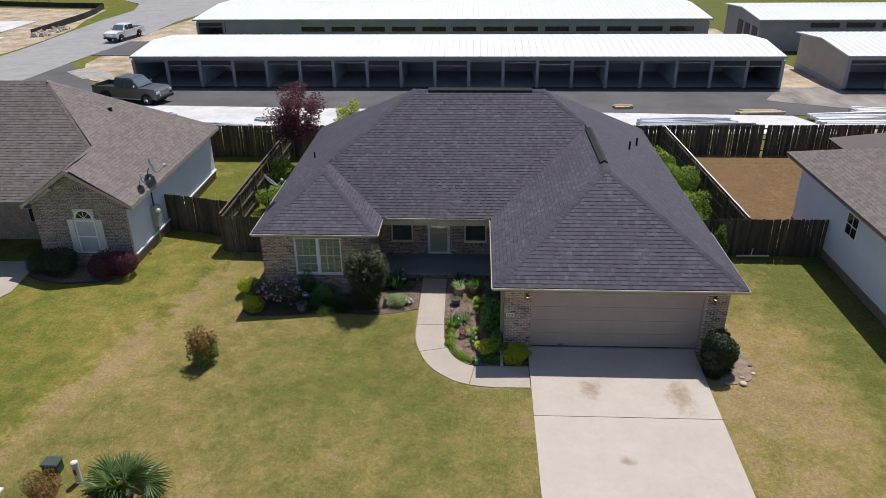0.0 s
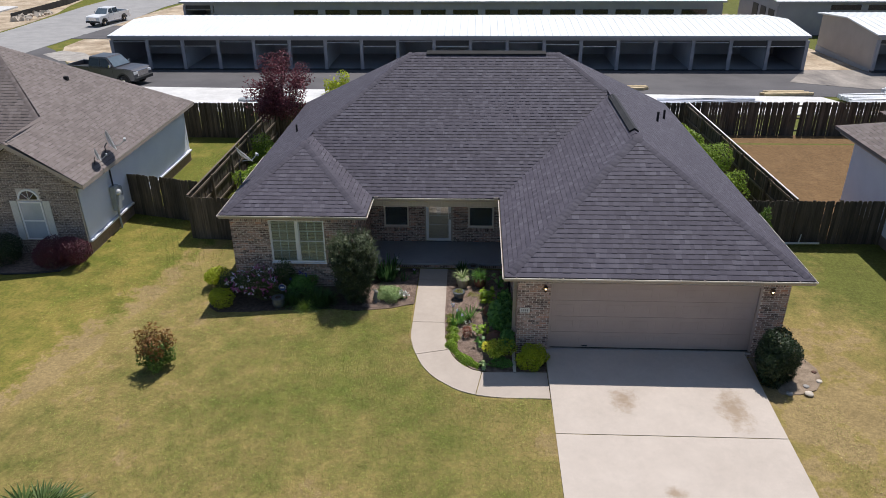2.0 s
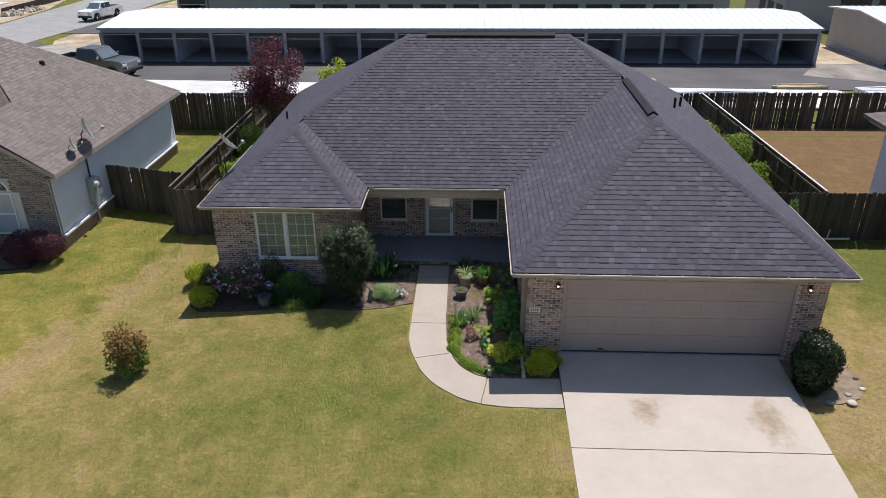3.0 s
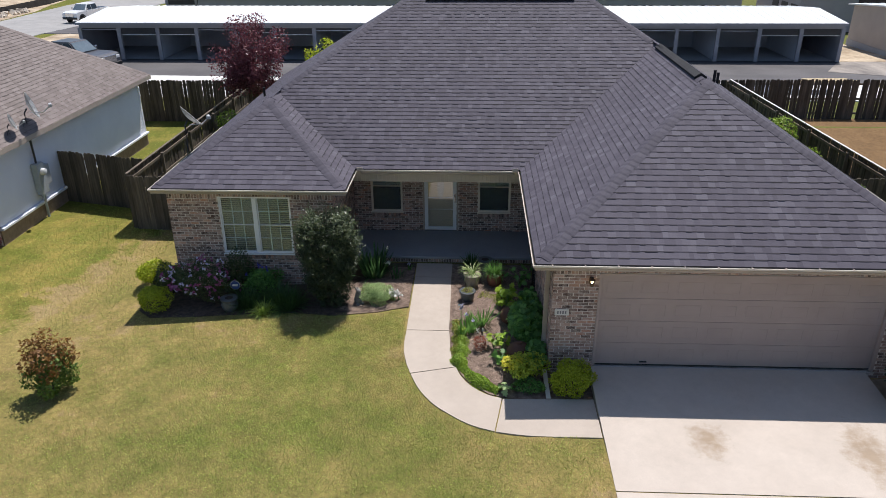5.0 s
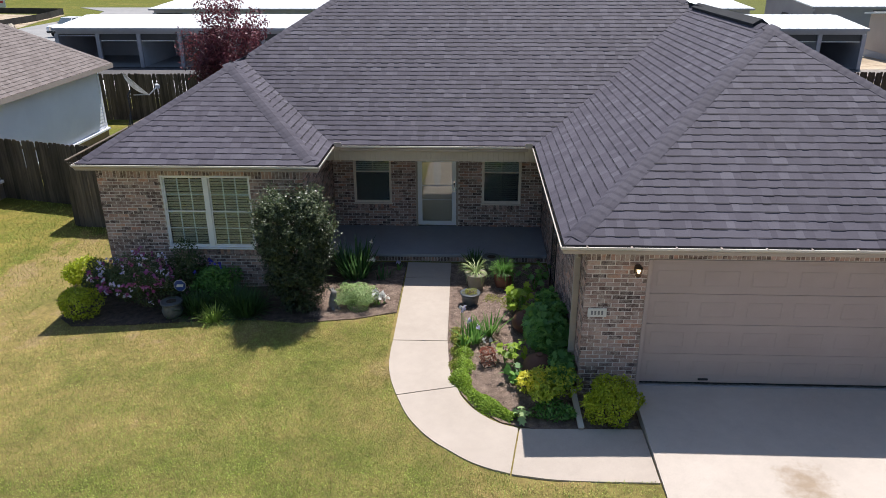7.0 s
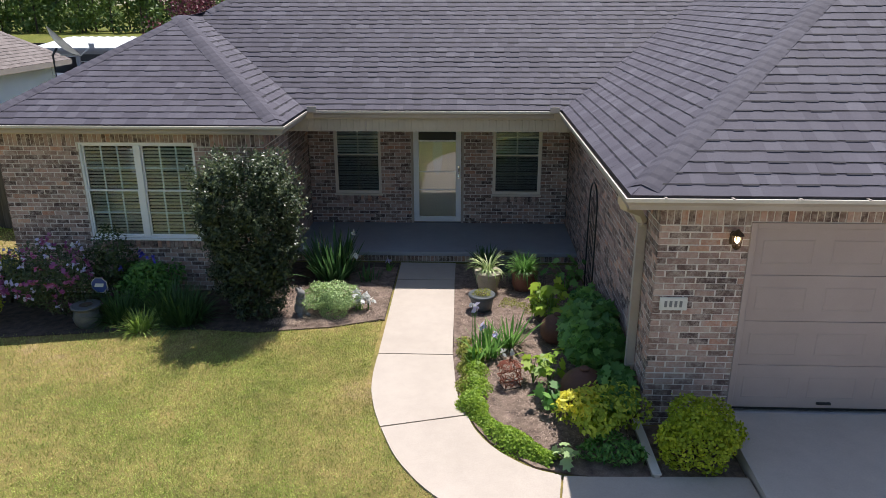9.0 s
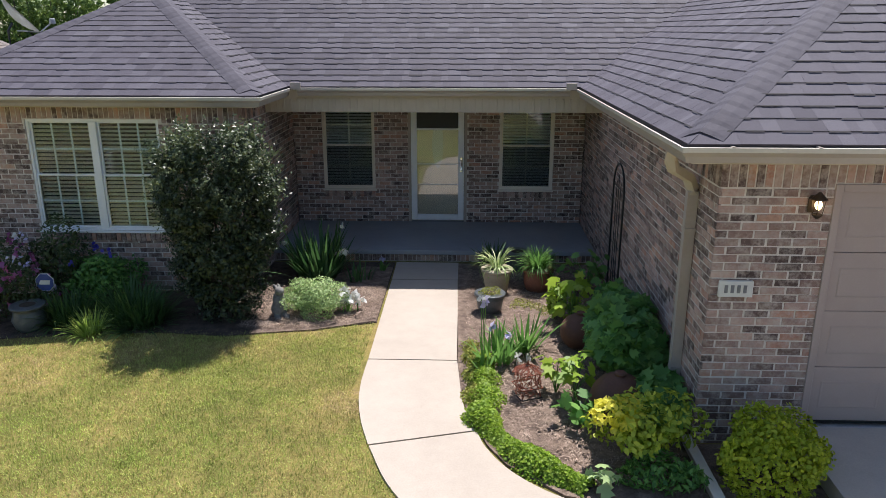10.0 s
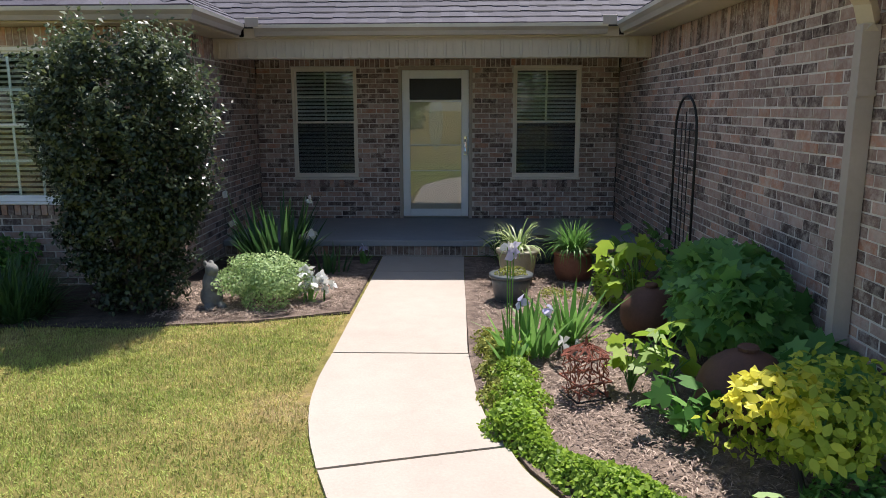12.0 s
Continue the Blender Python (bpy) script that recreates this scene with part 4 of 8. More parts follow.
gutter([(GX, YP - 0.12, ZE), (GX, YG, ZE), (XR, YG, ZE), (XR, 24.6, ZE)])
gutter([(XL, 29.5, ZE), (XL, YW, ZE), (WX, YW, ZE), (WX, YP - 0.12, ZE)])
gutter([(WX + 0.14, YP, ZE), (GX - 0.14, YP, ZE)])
part("fascia", boxed(((GX + 0.05, YG + 0.05, 2.27), (XR - 0.05, YG + 0.075, ZE - 0.03)), ((GX + 0.05, YG + 0.076, 2.27), (GX + 0.075, YP + 0.05, ZE - 0.03)), ((XL + 0.05, YW + 0.05, 2.27), (WX - 0.05, YW + 0.075, ZE - 0.03)),
                      ((WX - 0.075, YW + 0.076, 2.27), (WX - 0.05, YP + 0.05, ZE - 0.03)), ((WX + 0.0, YP + 0.05, 2.27), (GX + 0.0, YP + 0.075, ZE - 0.03)), ((XR - 0.075, YG + 0.076, 2.27), (XR - 0.05, YB - 0.05, ZE - 0.03)),
                      ((XL + 0.05, YW + 0.076, 2.27), (XL + 0.075, YB - 0.05, ZE - 0.03)), ((XL + 0.05, YB - 0.075, 2.27), (XR - 0.05, YB - 0.05, ZE - 0.03))), M["trim"], house)
for x in (WX + 0.13, GX - 0.13):
    part("splash_guard", boxed(((x - 0.075, YP - 0.085, ZE - 0.04), (x + 0.075, YP - 0.075, ZE + 0.06)), bevel=0.003), M["downspout"], house, "brown metal splash guard on a gutter")
# gutter straps
strap = None
for i in range(13):
    x = GX + 0.3 + i * 0.6
    if strap is None:
        strap = part("gutter_strap", boxed(((-0.012, YG - 0.06, ZE - 0.018), (0.012, YG + 0.06, ZE - 0.008))), M["gutter"], house)
        s = strap
    else:
        s = strap.copy()
        scene.collection.objects.link(s)
    s.location.x = x

# downspout at the garage corner
down = part("downspout", bar([(0.84, 20.92, 2.31), (0.84, 20.94, 2.20), (0.88, 20.98, 2.12), (1.05, 21.12, 2.02), (1.105, 21.16, 1.92), (1.105, 21.16, 1.86)], 0.042, 0.034), M["trim"], house, "almond metal downspout with a bent elbow")
part("pipe", bar([(1.105, 21.16, 1.90), (1.105, 21.16, 0.9), (1.105, 21.16, -0.12)], 0.045, 0.037), M["downspout"], down, "tan straight downspout pipe")
for z in (0.25, 1.55):
    part("strap", boxed(((1.058, 21.11, z), (1.152, 21.21, z + 0.03))), M["downspout"], down)


# ---- windows ----
def window(hole, y, cols, twin, frame_m, blind_m, gap, tilt, split=True, sill_m=None):
    """A double-hung window in the wall face y, with blinds behind the panes."""
    x0, x1, z0, z1 = hole
    w = new("window")
    w.parent = house
    w["label"] = "white twin double-hung window with tan blinds" if twin else "almond double-hung window with white blinds and a screen"
    f = 0.034
    yf, yb = y + 0.02, y + 0.11
    xs = [(x0, x1)] if not twin else [(x0, (x0 + x1) / 2 - 0.03), ((x0 + x1) / 2 + 0.03, x1)]
    boxes = [((x0, yf, z0), (x1, yb, z0 + f)), ((x0, yf, z1 - f), (x1, yb, z1)), ((x0, yf, z0 + f), (x0 + f, yb, z1 - f)), ((x1 - f, yf, z0 + f), (x1, yb, z1 - f))]
    if twin:
        boxes.append((((x0 + x1) / 2 - 0.05, yf - 0.01, z0 + f), ((x0 + x1) / 2 + 0.05, yb, z1 - f)))
    part("window_frame", boxed(*boxes, bevel=0.004), frame_m, w)
    for a, b in xs:
        a, b = (a + f if a == x0 else a + 0.02), (b - f if b == x1 else b - 0.02)
        zm = (z0 + z1) / 2
        for lo, hi, dy in ((z0 + f, zm + 0.02, 0.012), (zm - 0.02, z1 - f, 0.04)):
            s = 0.024
            ys, ye = yf + dy, yf + dy + 0.026
            sash = part("sash", boxed(((a, ys, lo), (b, ye, lo + s)), ((a, ys, hi - s), (b, ye, hi)), ((a, ys, lo + s), (a + s, ye, hi - s)), ((b - s, ys, lo + s), (b, ye, hi - s)), bevel=0.003), frame_m, w)
            g = []
            for c in range(1, cols):
                xc = a + s + (b - a - 2 * s) * c / cols
                g.append(((xc - 0.013, ys + 0.016, lo + s), (xc + 0.013, ys + 0.022, hi - s)))
            zc = (lo + hi) / 2
            g.append(((a + s, ys + 0.0165, zc - 0.013), (b - s, ys + 0.0215, zc + 0.013)))
            part("muntin", boxed(*g), frame_m, w)
            bm = bmesh.new()
            cube(bm, (a + s - 0.003, ys + 0.009, lo + s - 0.003), (b - s + 0.003, ys + 0.013, hi - s + 0.003))
            pane = part("pane", bm, M["glass"], w)
            pane.visible_shadow = False
            if lo < zm - 0.1 and not twin:
                scr = part("insect_screen", boxed(((a + s, ys - 0.004, lo + s), (b - s, ys - 0.002, hi - s))), M["screen"], w, "dark insect screen over the lower sash")
        # blinds
        k = int((z1 - z0 - 2 * f) / gap)
        slat = None
        for i in range(k):
            z = z0 + f + 0.02 + i * gap
            if slat is None:
                bm = bmesh.new()
                cube(bm, (a + 0.01, -0.024, -0.0015), (b - 0.01, 0.024, 0.0015), pose(0, 0, 0, tilt))
                slat = part("slat", bm, blind_m, w)
                q = slat
            else:
                q = slat.copy()
                scene.collection.objects.link(q)
            q.location = (0, y + 0.105, z)
    if sill_m:
        part("window_sill", boxed(((x0 - 0.02, y - 0.03, z0 - 0.03), (x1 + 0.02, y + 0.05, z0 - 0.001)), bevel=0.006), sill_m, w)
    return w


window(FWIN, WF, 3, True, M["window_white"], M["blind"], 0.053, 29, sill_m=M["window_white"])
window(PWIN1, PW, 2, False, M["window_almond"], M["dark_blind"], 0.050, 36, sill_m=M["window_almond"])
window(PWIN2, PW, 2, False, M["window_almond"], M["dark_blind"], 0.050, 36, sill_m=M["window_almond"])

# ---- front door: a white storm door before a pale panelled one ----
door = new("front_door")
door.parent = house
door["label"] = "white storm door with a tall glass pane over a pale door"
x0, x1, z0, z1 = DOOR
part("door_frame", boxed(((x0, PW - 0.02, z0), (x0 + 0.045, PW + 0.14, z1)), ((x1 - 0.045, PW - 0.02, z0), (x1, PW + 0.14, z1)), ((x0 + 0.045, PW - 0.02, z1 - 0.045), (x1 - 0.045, PW + 0.14, z1)), bevel=0.004), M["downspout"], door, "tan door frame")
part("threshold", boxed(((x0 + 0.045, PW - 0.03, z0), (x1 - 0.045, PW + 0.14, z0 + 0.03)), bevel=0.004), M["chrome"], door)
a, b, lo, hi = x0 + 0.05, x1 - 0.05, z0 + 0.035, z1 - 0.05
st = 0.10
part("storm_frame", boxed(((a, PW - 0.03, lo), (a + st, PW + 0.005, hi)), ((b - st, PW - 0.03, lo), (b, PW + 0.005, hi)), ((a + st, PW - 0.03, hi - 0.11), (b - st, PW + 0.005, hi)), ((a + st, PW - 0.03, lo), (b - st, PW + 0.005, lo + 0.10)), bevel=0.006),
     M["window_white"], door, "white aluminium storm door frame")
for y0, y1, za, zb in ((-0.027, -0.002, hi - 0.42, hi - 0.39), (-0.022, -0.006, lo + 0.97, lo + 0.985), (-0.022, -0.006, lo + 0.62, lo + 0.635)):
    part("storm_rail", boxed(((a + st, PW + y0, za), (b - st, PW + y1, zb)), bevel=0.003), M["window_white"], door)
bm = bmesh.new()
cube(bm, (a + st - 0.003, PW - 0.015, lo + 0.097), (b - st + 0.003, PW - 0.011, hi - 0.107))
part("screen", boxed(((a + st, PW - 0.020, hi - 0.39), (b - st, PW - 0.017, hi - 0.11))), M["black_plastic"], door, "dark rolled screen above the glass")
p = part("storm_glass", bm, M["storm_glass"], door, "reflecting storm door glass")
p.visible_shadow = False
part("handle", bar([(b - 0.045, PW - 0.045, lo + 1.05), (b - 0.045, PW - 0.085, lo + 1.02), (b - 0.045, PW - 0.085, lo + 0.90), (b - 0.045, PW - 0.045, lo + 0.87)], 0.012, 0.01), M["chrome"], door, "small metal lever handle")
part("lock_plate", boxed(((b - 0.065, PW - 0.045, lo + 0.84), (b - 0.025, PW - 0.028, lo + 1.10)), bevel=0.005), M["chrome"], door)
inner = boxed(((a + 0.01, PW + 0.07, lo), (b - 0.01, PW + 0.115, hi)))
cube(inner, (a + 0.13, PW + 0.062, lo + 0.12), (b - 0.13, PW + 0.071, lo + 0.62))
part("door_leaf", inner, M["door_paint"], door, "pale cream inner door")
c0, cz = (a + b) / 2, lo + 1.30
ov = extruded([(c0 + 0.095 * math.cos(t), cz + 0.40 * math.sin(t)) for t in (k * math.pi / 16 for k in range(32))], 0.012, "y", PW + 0.056)
part("oval_light", ov, M["window_white"], door, "pale oval glass light in the inner door")

# ---- garage door: four sections with pressed panels ----
gd = thing("garage_door", "taupe sectional double garage door with pressed panels", "garage door")
x0, x1, z0, z1 = GARAGE_DOOR
part("trim", boxed(((x0 - 0.0, GF - 0.012, -0.02), (x0 + 0.06, GF + 0.1, z1)), ((x1 - 0.06, GF - 0.012, -0.02), (x1, GF + 0.1, z1)), ((x0 + 0.06, GF - 0.012, z1 - 0.06), (x1 - 0.06, GF + 0.1, z1)), bevel=0.004), M["garage_door"], gd, "tan trim round the garage door")
ha = (z1 - 0.06 - 0.012) / 4


GW = x1 - x0 - 0.13


def pressed_panel():
    """A sunk moulding round a raised field."""
    bm = bmesh.new()
    hw, z_lo, z_hi = GW / 16 - 0.085, 0.115, ha - 0.125
    outer = [(-hw, z_lo), (hw, z_lo), (hw, z_hi), (-hw, z_hi)]
    inn = [(-hw + 0.03, z_lo + 0.03), (hw - 0.03, z_lo + 0.03), (hw - 0.03, z_hi - 0.03), (-hw + 0.03, z_hi - 0.03)]
    vo = [bm.verts.new((p, 0.001, q)) for p, q in outer]
    vm = [bm.verts.new(((p + r) / 2, -0.0035, (q + s) / 2)) for (p, q), (r, s) in zip(outer, inn)]
    vi = [bm.verts.new((p, -0.0015, q)) for p, q in inn]
    for ra, rb in ((vo, vm), (vm, vi)):
        for i in range(4):
            bm.faces.new((ra[i], ra[(i + 1) % 4], rb[(i + 1) % 4], rb[i]))
    bm.faces.new(vi)
    return bm


panel = None
for i in range(4):
    sec = part("door_section", boxed(((-GW / 2, 0, 0.0015), (GW / 2, 0.04, ha - 0.0025)), bevel=0.003), M["garage_door"], gd)
    sec.location = ((x0 + x1) / 2, GF + 0.045, 0.012 + i * ha)
    for c in range(8):
        if panel is None:
            panel = part("pressed_panel", pressed_panel(), M["garage_door"], sec)
            q = panel
        else:
            q = panel.copy()
            scene.collection.objects.link(q)
            q.parent = sec
        q.location = (-GW / 2 + GW * (c + 0.5) / 8, 0, 0)
part("bottom_seal", boxed(((x0 + 0.06, GF + 0.05, -0.012), (x1 - 0.06, GF + 0.085, 0.014))), M["rubber"], gd)
part("door_handle", boxed(((x0 + 0.95, GF + 0.02, 0.06), (x0 + 1.10, GF + 0.05, 0.085)), bevel=0.005), M["black_plastic"], gd)


# ---- wall things ----
def coach_lamp(x, y, z):
    t = thing("wall_lamp", "small bronze coach lamp with a lit bulb on the brick wall", "wall lamp", "lamps beside the garage door", at=(x, y, z))
    part("back_plate", lathe([(0.055, -0.10), (0.06, -0.05), (0.06, 0.03), (0.04, 0.07)], 12, (0, 0.0, 0)), M["bronze"], t).scale = (1, 0.35, 1)
    part("arm", tube([(0, -0.01, 0.02), (0, -0.05, 0.07), (0, -0.10, 0.06)], 0.009), M["bronze"], t)
    part("cap", lathe([(0.012, 0.12), (0.03, 0.10), (0.075, 0.055), (0.08, 0.045)], 12, (0, -0.10, 0)), M["bronze"], t)
    for k in range(6):
        a = k * math.pi / 3
        part("cage_bar", tube([(0.07 * math.cos(a), -0.10 + 0.07 * math.sin(a), 0.045), (0.05 * math.cos(a), -0.10 + 0.05 * math.sin(a), -0.10)], 0.004, 4), M["bronze"], t)
    part("base", lathe([(0.01, -0.15), (0.03, -0.135), (0.052, -0.11), (0.052, -0.10)], 12, (0, -0.10, 0)), M["bronze"], t)
    part("bulb", lathe([(0.012, -0.06), (0.032, -0.03), (0.036, 0.0), (0.022, 0.03), (0.01, 0.04)], 12, (0, -0.10, 0)), M["bulb"], t, "lit warm bulb", smooth=True)
    return t


coach_lamp(1.88, GF - 0.005, 1.93).scale = (0.78,) * 3
coach_lamp(7.80, GF - 0.005, 1.93).scale = (0.78,) * 3

plaque = thing("house_plaque", "small white plaque with grey marks on the brick wall", "plaque", at=(1.362, GF - 0.012, 1.214))
part("plate", boxed(((-0.138, -0.012, -0.070), (0.138, 0.01, 0.070)), bevel=0.006), M["sign_white"], plaque)
for i in range(4):
    part("mark", boxed(((-0.092 + i * 0.050, -0.016, -0.034), (-0.064 + i * 0.050, -0.0125, 0.034)), bevel=0.002), M["sign_ink"], plaque)

# black arched trellis on the garage side wall
trellis = thing("trellis", "black iron arched trellis leaning on the brick wall", "trellis", at=(GS - 0.05, 24.09, -0.2))


def trellis_arch(w, h, r):
    pts = [(0, -w, 0), (0, -w, h - w)] + [(0, -w * math.cos(a), h - w + w * math.sin(a)) for a in (k * math.pi / 10 for k in range(1, 10))] + [(0, w, h - w), (0, w, 0)]
    return tube(pts, r, 6)


part("frame", trellis_arch(0.32, 1.80, 0.012), M["black_iron"], trellis, smooth=True)
for y in (-0.12, 0.0, 0.12):
    part("rod", tube([(0, y, 0.1), (0, y, 1.66 - abs(y) * 0.8)], 0.005, 5), M["black_iron"], trellis)
for z in (0.35, 0.75, 1.15, 1.5):
    part("crossbar", tube([(0, -0.32, z), (0, 0.32, z)], 0.006, 5), M["black_iron"], trellis)

# ridge vents, pipes
for a, b, w in ((Vector((-1.9, 31.35, 5.93)), Vector((2.55, 31.35, 5.93)), 0.14), (Vector((4.75, 25.15, 4.88)), Vector((4.75, 29.2, 4.88)), 0.14)):
    d = (b - a).normalized()
    s = Vector((d.y, -d.x, 0))
    bm = bmesh.new()
    rows = []
    for p in (a, b):
        rows.append([bm.verts.new(p + s * o + Vector((0, 0, h))) for o, h in ((-w, -0.075), (-w, -0.035), (0, 0.055), (w, -0.035), (w, -0.075))])
    for i in range(4):
        bm.faces.new((rows[0][i], rows[0][i + 1], rows[1][i + 1], rows[1][i]))
    bm.faces.new(rows[0][::-1])
    bm.faces.new(rows[1])
    bmesh.ops.recalc_face_normals(bm, faces=list(bm.faces))
    part("ridge_vent", bm, M["vent"], house, "black ridge vent")


def east_z(x):
    return ZE + (XR - x) * (G1.z - ZE) / (XR - G1.x)


for x, y in ((6.66, 30.1), (7.35, 31.9)):
    part("vent_pipe", lathe([(0.045, -0.15), (0.045, 0.33), (0.05, 0.33), (0.05, 0.36)], 10, (x, y, east_z(x))), M["vent"], house, "black roof vent pipe")
part("vent_pipe", lathe([(0.035, -0.15), (0.035, 0.28)], 10, (-6.86, 30.27, 3.14)), M["vent"], house, "black roof vent pipe")


# ---- fences ----
def picket_mesh(h, w=0.138):
    bm = bmesh.new()
    o = [(-w / 2, 0), (w / 2, 0), (w / 2, h - 0.03), (w / 2 - 0.03, h), (-w / 2 + 0.03, h), (-w / 2, h - 0.03)]
    lo = [bm.verts.new((x, -0.009, z)) for x, z in o]
    hi = [bm.verts.new((x, 0.009, z)) for x, z in o]
    bm.faces.new(lo)
    bm.faces.new(hi[::-1])
    for i in range(6):
        bm.faces.new((lo[i], hi[i], hi[(i + 1) % 6], lo[(i + 1) % 6]))
    me = bpy.data.meshes.new("picket")
    bm.to_mesh(me)
    bm.free()
    me.materials.append(M["fence"])
    return me


def fence(name, a, b, top_a, top_b, label, side=1, foot=None, gappy=0.0, seed=1, slack=0.0):
    """A picket fence from a to b; side: on which side of the rails the pickets stand."""
    rng = random.Random(seed)
    f = thing(name, label, "fence")
    a, b = Vector((*a, 0)), Vector((*b, 0))
    ln = (b - a).length
    d = (b - a).normalized()
    nrm = Vector((-d.y, d.x, 0)) * side
    ang = math.atan2(d.y, d.x)
    meshes = [picket_mesh(1.0, w) for w in (0.149, 0.146, 0.152)]
    n = int(ln / 0.148)
    for i in range(n):
        u = (i + 0.5) / n
        p = a + d * (u * ln) + nrm * (0.03 + 0.004 * (i % 2))
        zg = land(p.x, p.y) - 0.02 if foot is None else foot
        top = top_a + (top_b - top_a) * u + rng.uniform(-0.018, 0.018)
        if rng.random() < gappy:
            continue
        o = new("picket", meshes[rng.randrange(3)])
        o.parent = f
        o.matrix_basis = pose(p.x, p.y, zg, rng.uniform(-0.8, 0.8), rng.uniform(-0.7, 0.7), math.degrees(ang)) @ Matrix.Diagonal((1 - slack * rng.random() ** 3, 1, top - zg, 1))
    for k in (0.16, 0.52, 0.88):
        pts = []
        for u in (0, 1):
            p = a + d * (u * ln) - nrm * 0.012
            zg = land(p.x, p.y) if foot is None else foot
            top = top_a + (top_b - top_a) * u
            pts.append((p.x, p.y, zg + k * (top - zg)))
        part("rail", bar(pts, 0.019, 0.044), M["fence_rail"], f)
    m = max(1, round(ln / 2.4))
    for i in range(m + 1):
        p = a + d * (ln * i / m) - nrm * 0.075
        zg = land(p.x, p.y) if foot is None else foot
        top = top_a + (top_b - top_a) * i / m
        part("post", boxed(((p.x - 0.045, p.y - 0.045, zg - 0.1), (p.x + 0.045, p.y + 0.045, top - 0.08)), bevel=0.006), M["fence_rail"], f)
    return f


fence("wooden_fence", (-14.15, 30.75), (-10.9, 29.95), 1.20, 1.20, "weathered dark wooden picket fence between two houses", -1, seed=1)
fence("wooden_fence", (-10.85, 28.48), (-7.85, 28.25), 1.15, 1.2, "weathered dark wooden picket fence joining the house", -1, seed=2)
fence("wooden_fence", (-10.85, 28.55), (-10.62, 40.7), 1.14, 1.3, "weathered wooden side fence with a pale top edge", 1, seed=3)
fence("wooden_fence", (-16.5, 40.8), (10.7, 40.8), 1.38, 1.5, "dark weathered wooden back fence with gaps", -1, seed=4, gappy=0.004, slack=0.10)
fence("wooden_fence", (10.75, 40.8), (36.0, 40.8), 1.52, 1.66, "dark weathered wooden back fence with daylight between its pickets", -1, seed=5, gappy=0.012, slack=0.30)
fence("wooden_fence", (8.3, 27.7), (11.25, 27.7), 1.55, 1.56, "dark weathered wooden gate fence beside the house", -1, seed=6)
fence("wooden_fence", (11.3, 27.7), (14.4, 27.7), 1.56, 1.60, "dark weathered wooden fence between two houses", -1, seed=7)
fence("wooden_fence", (11.33, 27.75), (10.78, 40.7), 1.55, 1.55, "weathered wooden side fence with a pale top rail", -1, seed=8)
# pale cap along the side fence
cap = thing("fence_cap", "pale weathered top rail along the side fence", "rail")
part("board", bar([(11.30, 27.8, 1.58), (10.75, 40.6, 1.58)], 0.03, 0.012), M["white_pipe"], cap)
cap = thing("fence_cap", "pale weathered top rail along the side fence", "rail")
part("board", bar([(-10.86, 28.6, 1.165), (-10.63, 40.6, 1.325)], 0.035, 0.012), M["fence_rail"], cap)
prop = thing("gate_prop", "pale wooden prop lying against the gate", "board")
part("board", bar([(10.9, 27.45, 0.02), (12.2, 27.42, 0.05)], 0.02, 0.03), M["white_pipe"], prop)
part("stake", bar([(11.5, 27.48, 0.0), (11.55, 27.5, 0.35)], 0.015, 0.015), M["white_pipe"], prop)


# ---- neighbouring houses ----
def hip_body(h, pts, material):
    bm = bmesh.new()
    v = [bm.verts.new(p) for p in pts[0]]
    for f in pts[1]:
        bm.faces.new([v[i] for i in f])
    bmesh.ops.recalc_face_normals(bm, faces=list(bm.faces))
    return part("roof", bm, material, h)


west = thing("neighbour_house", "brick and white siding house with a brown shingle roof", "house")
WZ, WE = -0.45, 2.27
NW_SLOPES = {
    "east": [Vector((-13.72, 26.75, WE)), Vector((-13.72, 37.7, WE)), Vector((-19.3, 32.4, 6.0)), Vector((-16.15, 29.24, 3.79)), Vector((-16.15, 26.75, 3.79))],
    "gable_west": [Vector((-16.15, 29.24, 3.79)), Vector((-18.32, 27.07, WE)), Vector((-18.32, 26.75, WE)), Vector((-16.15, 26.75, 3.79))],
    "front": [Vector((-32.0, 27.07, WE)), Vector((-18.32, 27.07, WE)), Vector((-16.15, 29.24, 3.79)), Vector((-19.3, 32.4, 6.0)), Vector((-26.7, 32.4, 6.0))],
    "back": [Vector((-13.72, 37.7, WE)), Vector((-32.0, 37.7, WE)), Vector((-26.7, 32.4, 6.0)), Vector((-19.3, 32.4, 6.0))],
}
NW_DECKS = {k: deck(v, west, M["brown_shingle"], 0.12) for k, v in NW_SLOPES.items()}
# white lap siding on the east wall
wall = part("side_wall", boxed(((-14.34, 27.08, -0.1), (-14.16, 37.3, 2.25))), M["siding"], west, "white lap siding wall")
board = None
for i in range(19):
    z = 0.0 + i * 0.118
    if board is None:
        bm = bmesh.new()
        vv = [bm.verts.new(p) for p in ((-14.159, 27.12, 0), (-14.132, 27.12, 0), (-14.152, 27.12, 0.117), (-14.159, 27.12, 0.117), (-14.159, 37.28, 0), (-14.132, 37.28, 0), (-14.152, 37.28, 0.117), (-14.159, 37.28, 0.117))]
        for q in ((0, 1, 2, 3), (7, 6, 5, 4), (0, 4, 5, 1), (1, 5, 6, 2), (2, 6, 7, 3), (3, 7, 4, 0)):
            bm.faces.new([vv[k] for k in q])
        board = part("siding_board", bm, M["siding"], wall)
        q = board
    else:
        q = board.copy()
        scene.collection.objects.link(q)
    q.location.z = z
part("corner_board", boxed(((-14.2, 37.2, -0.1), (-14.125, 37.33, 2.25))), M["siding"], west)
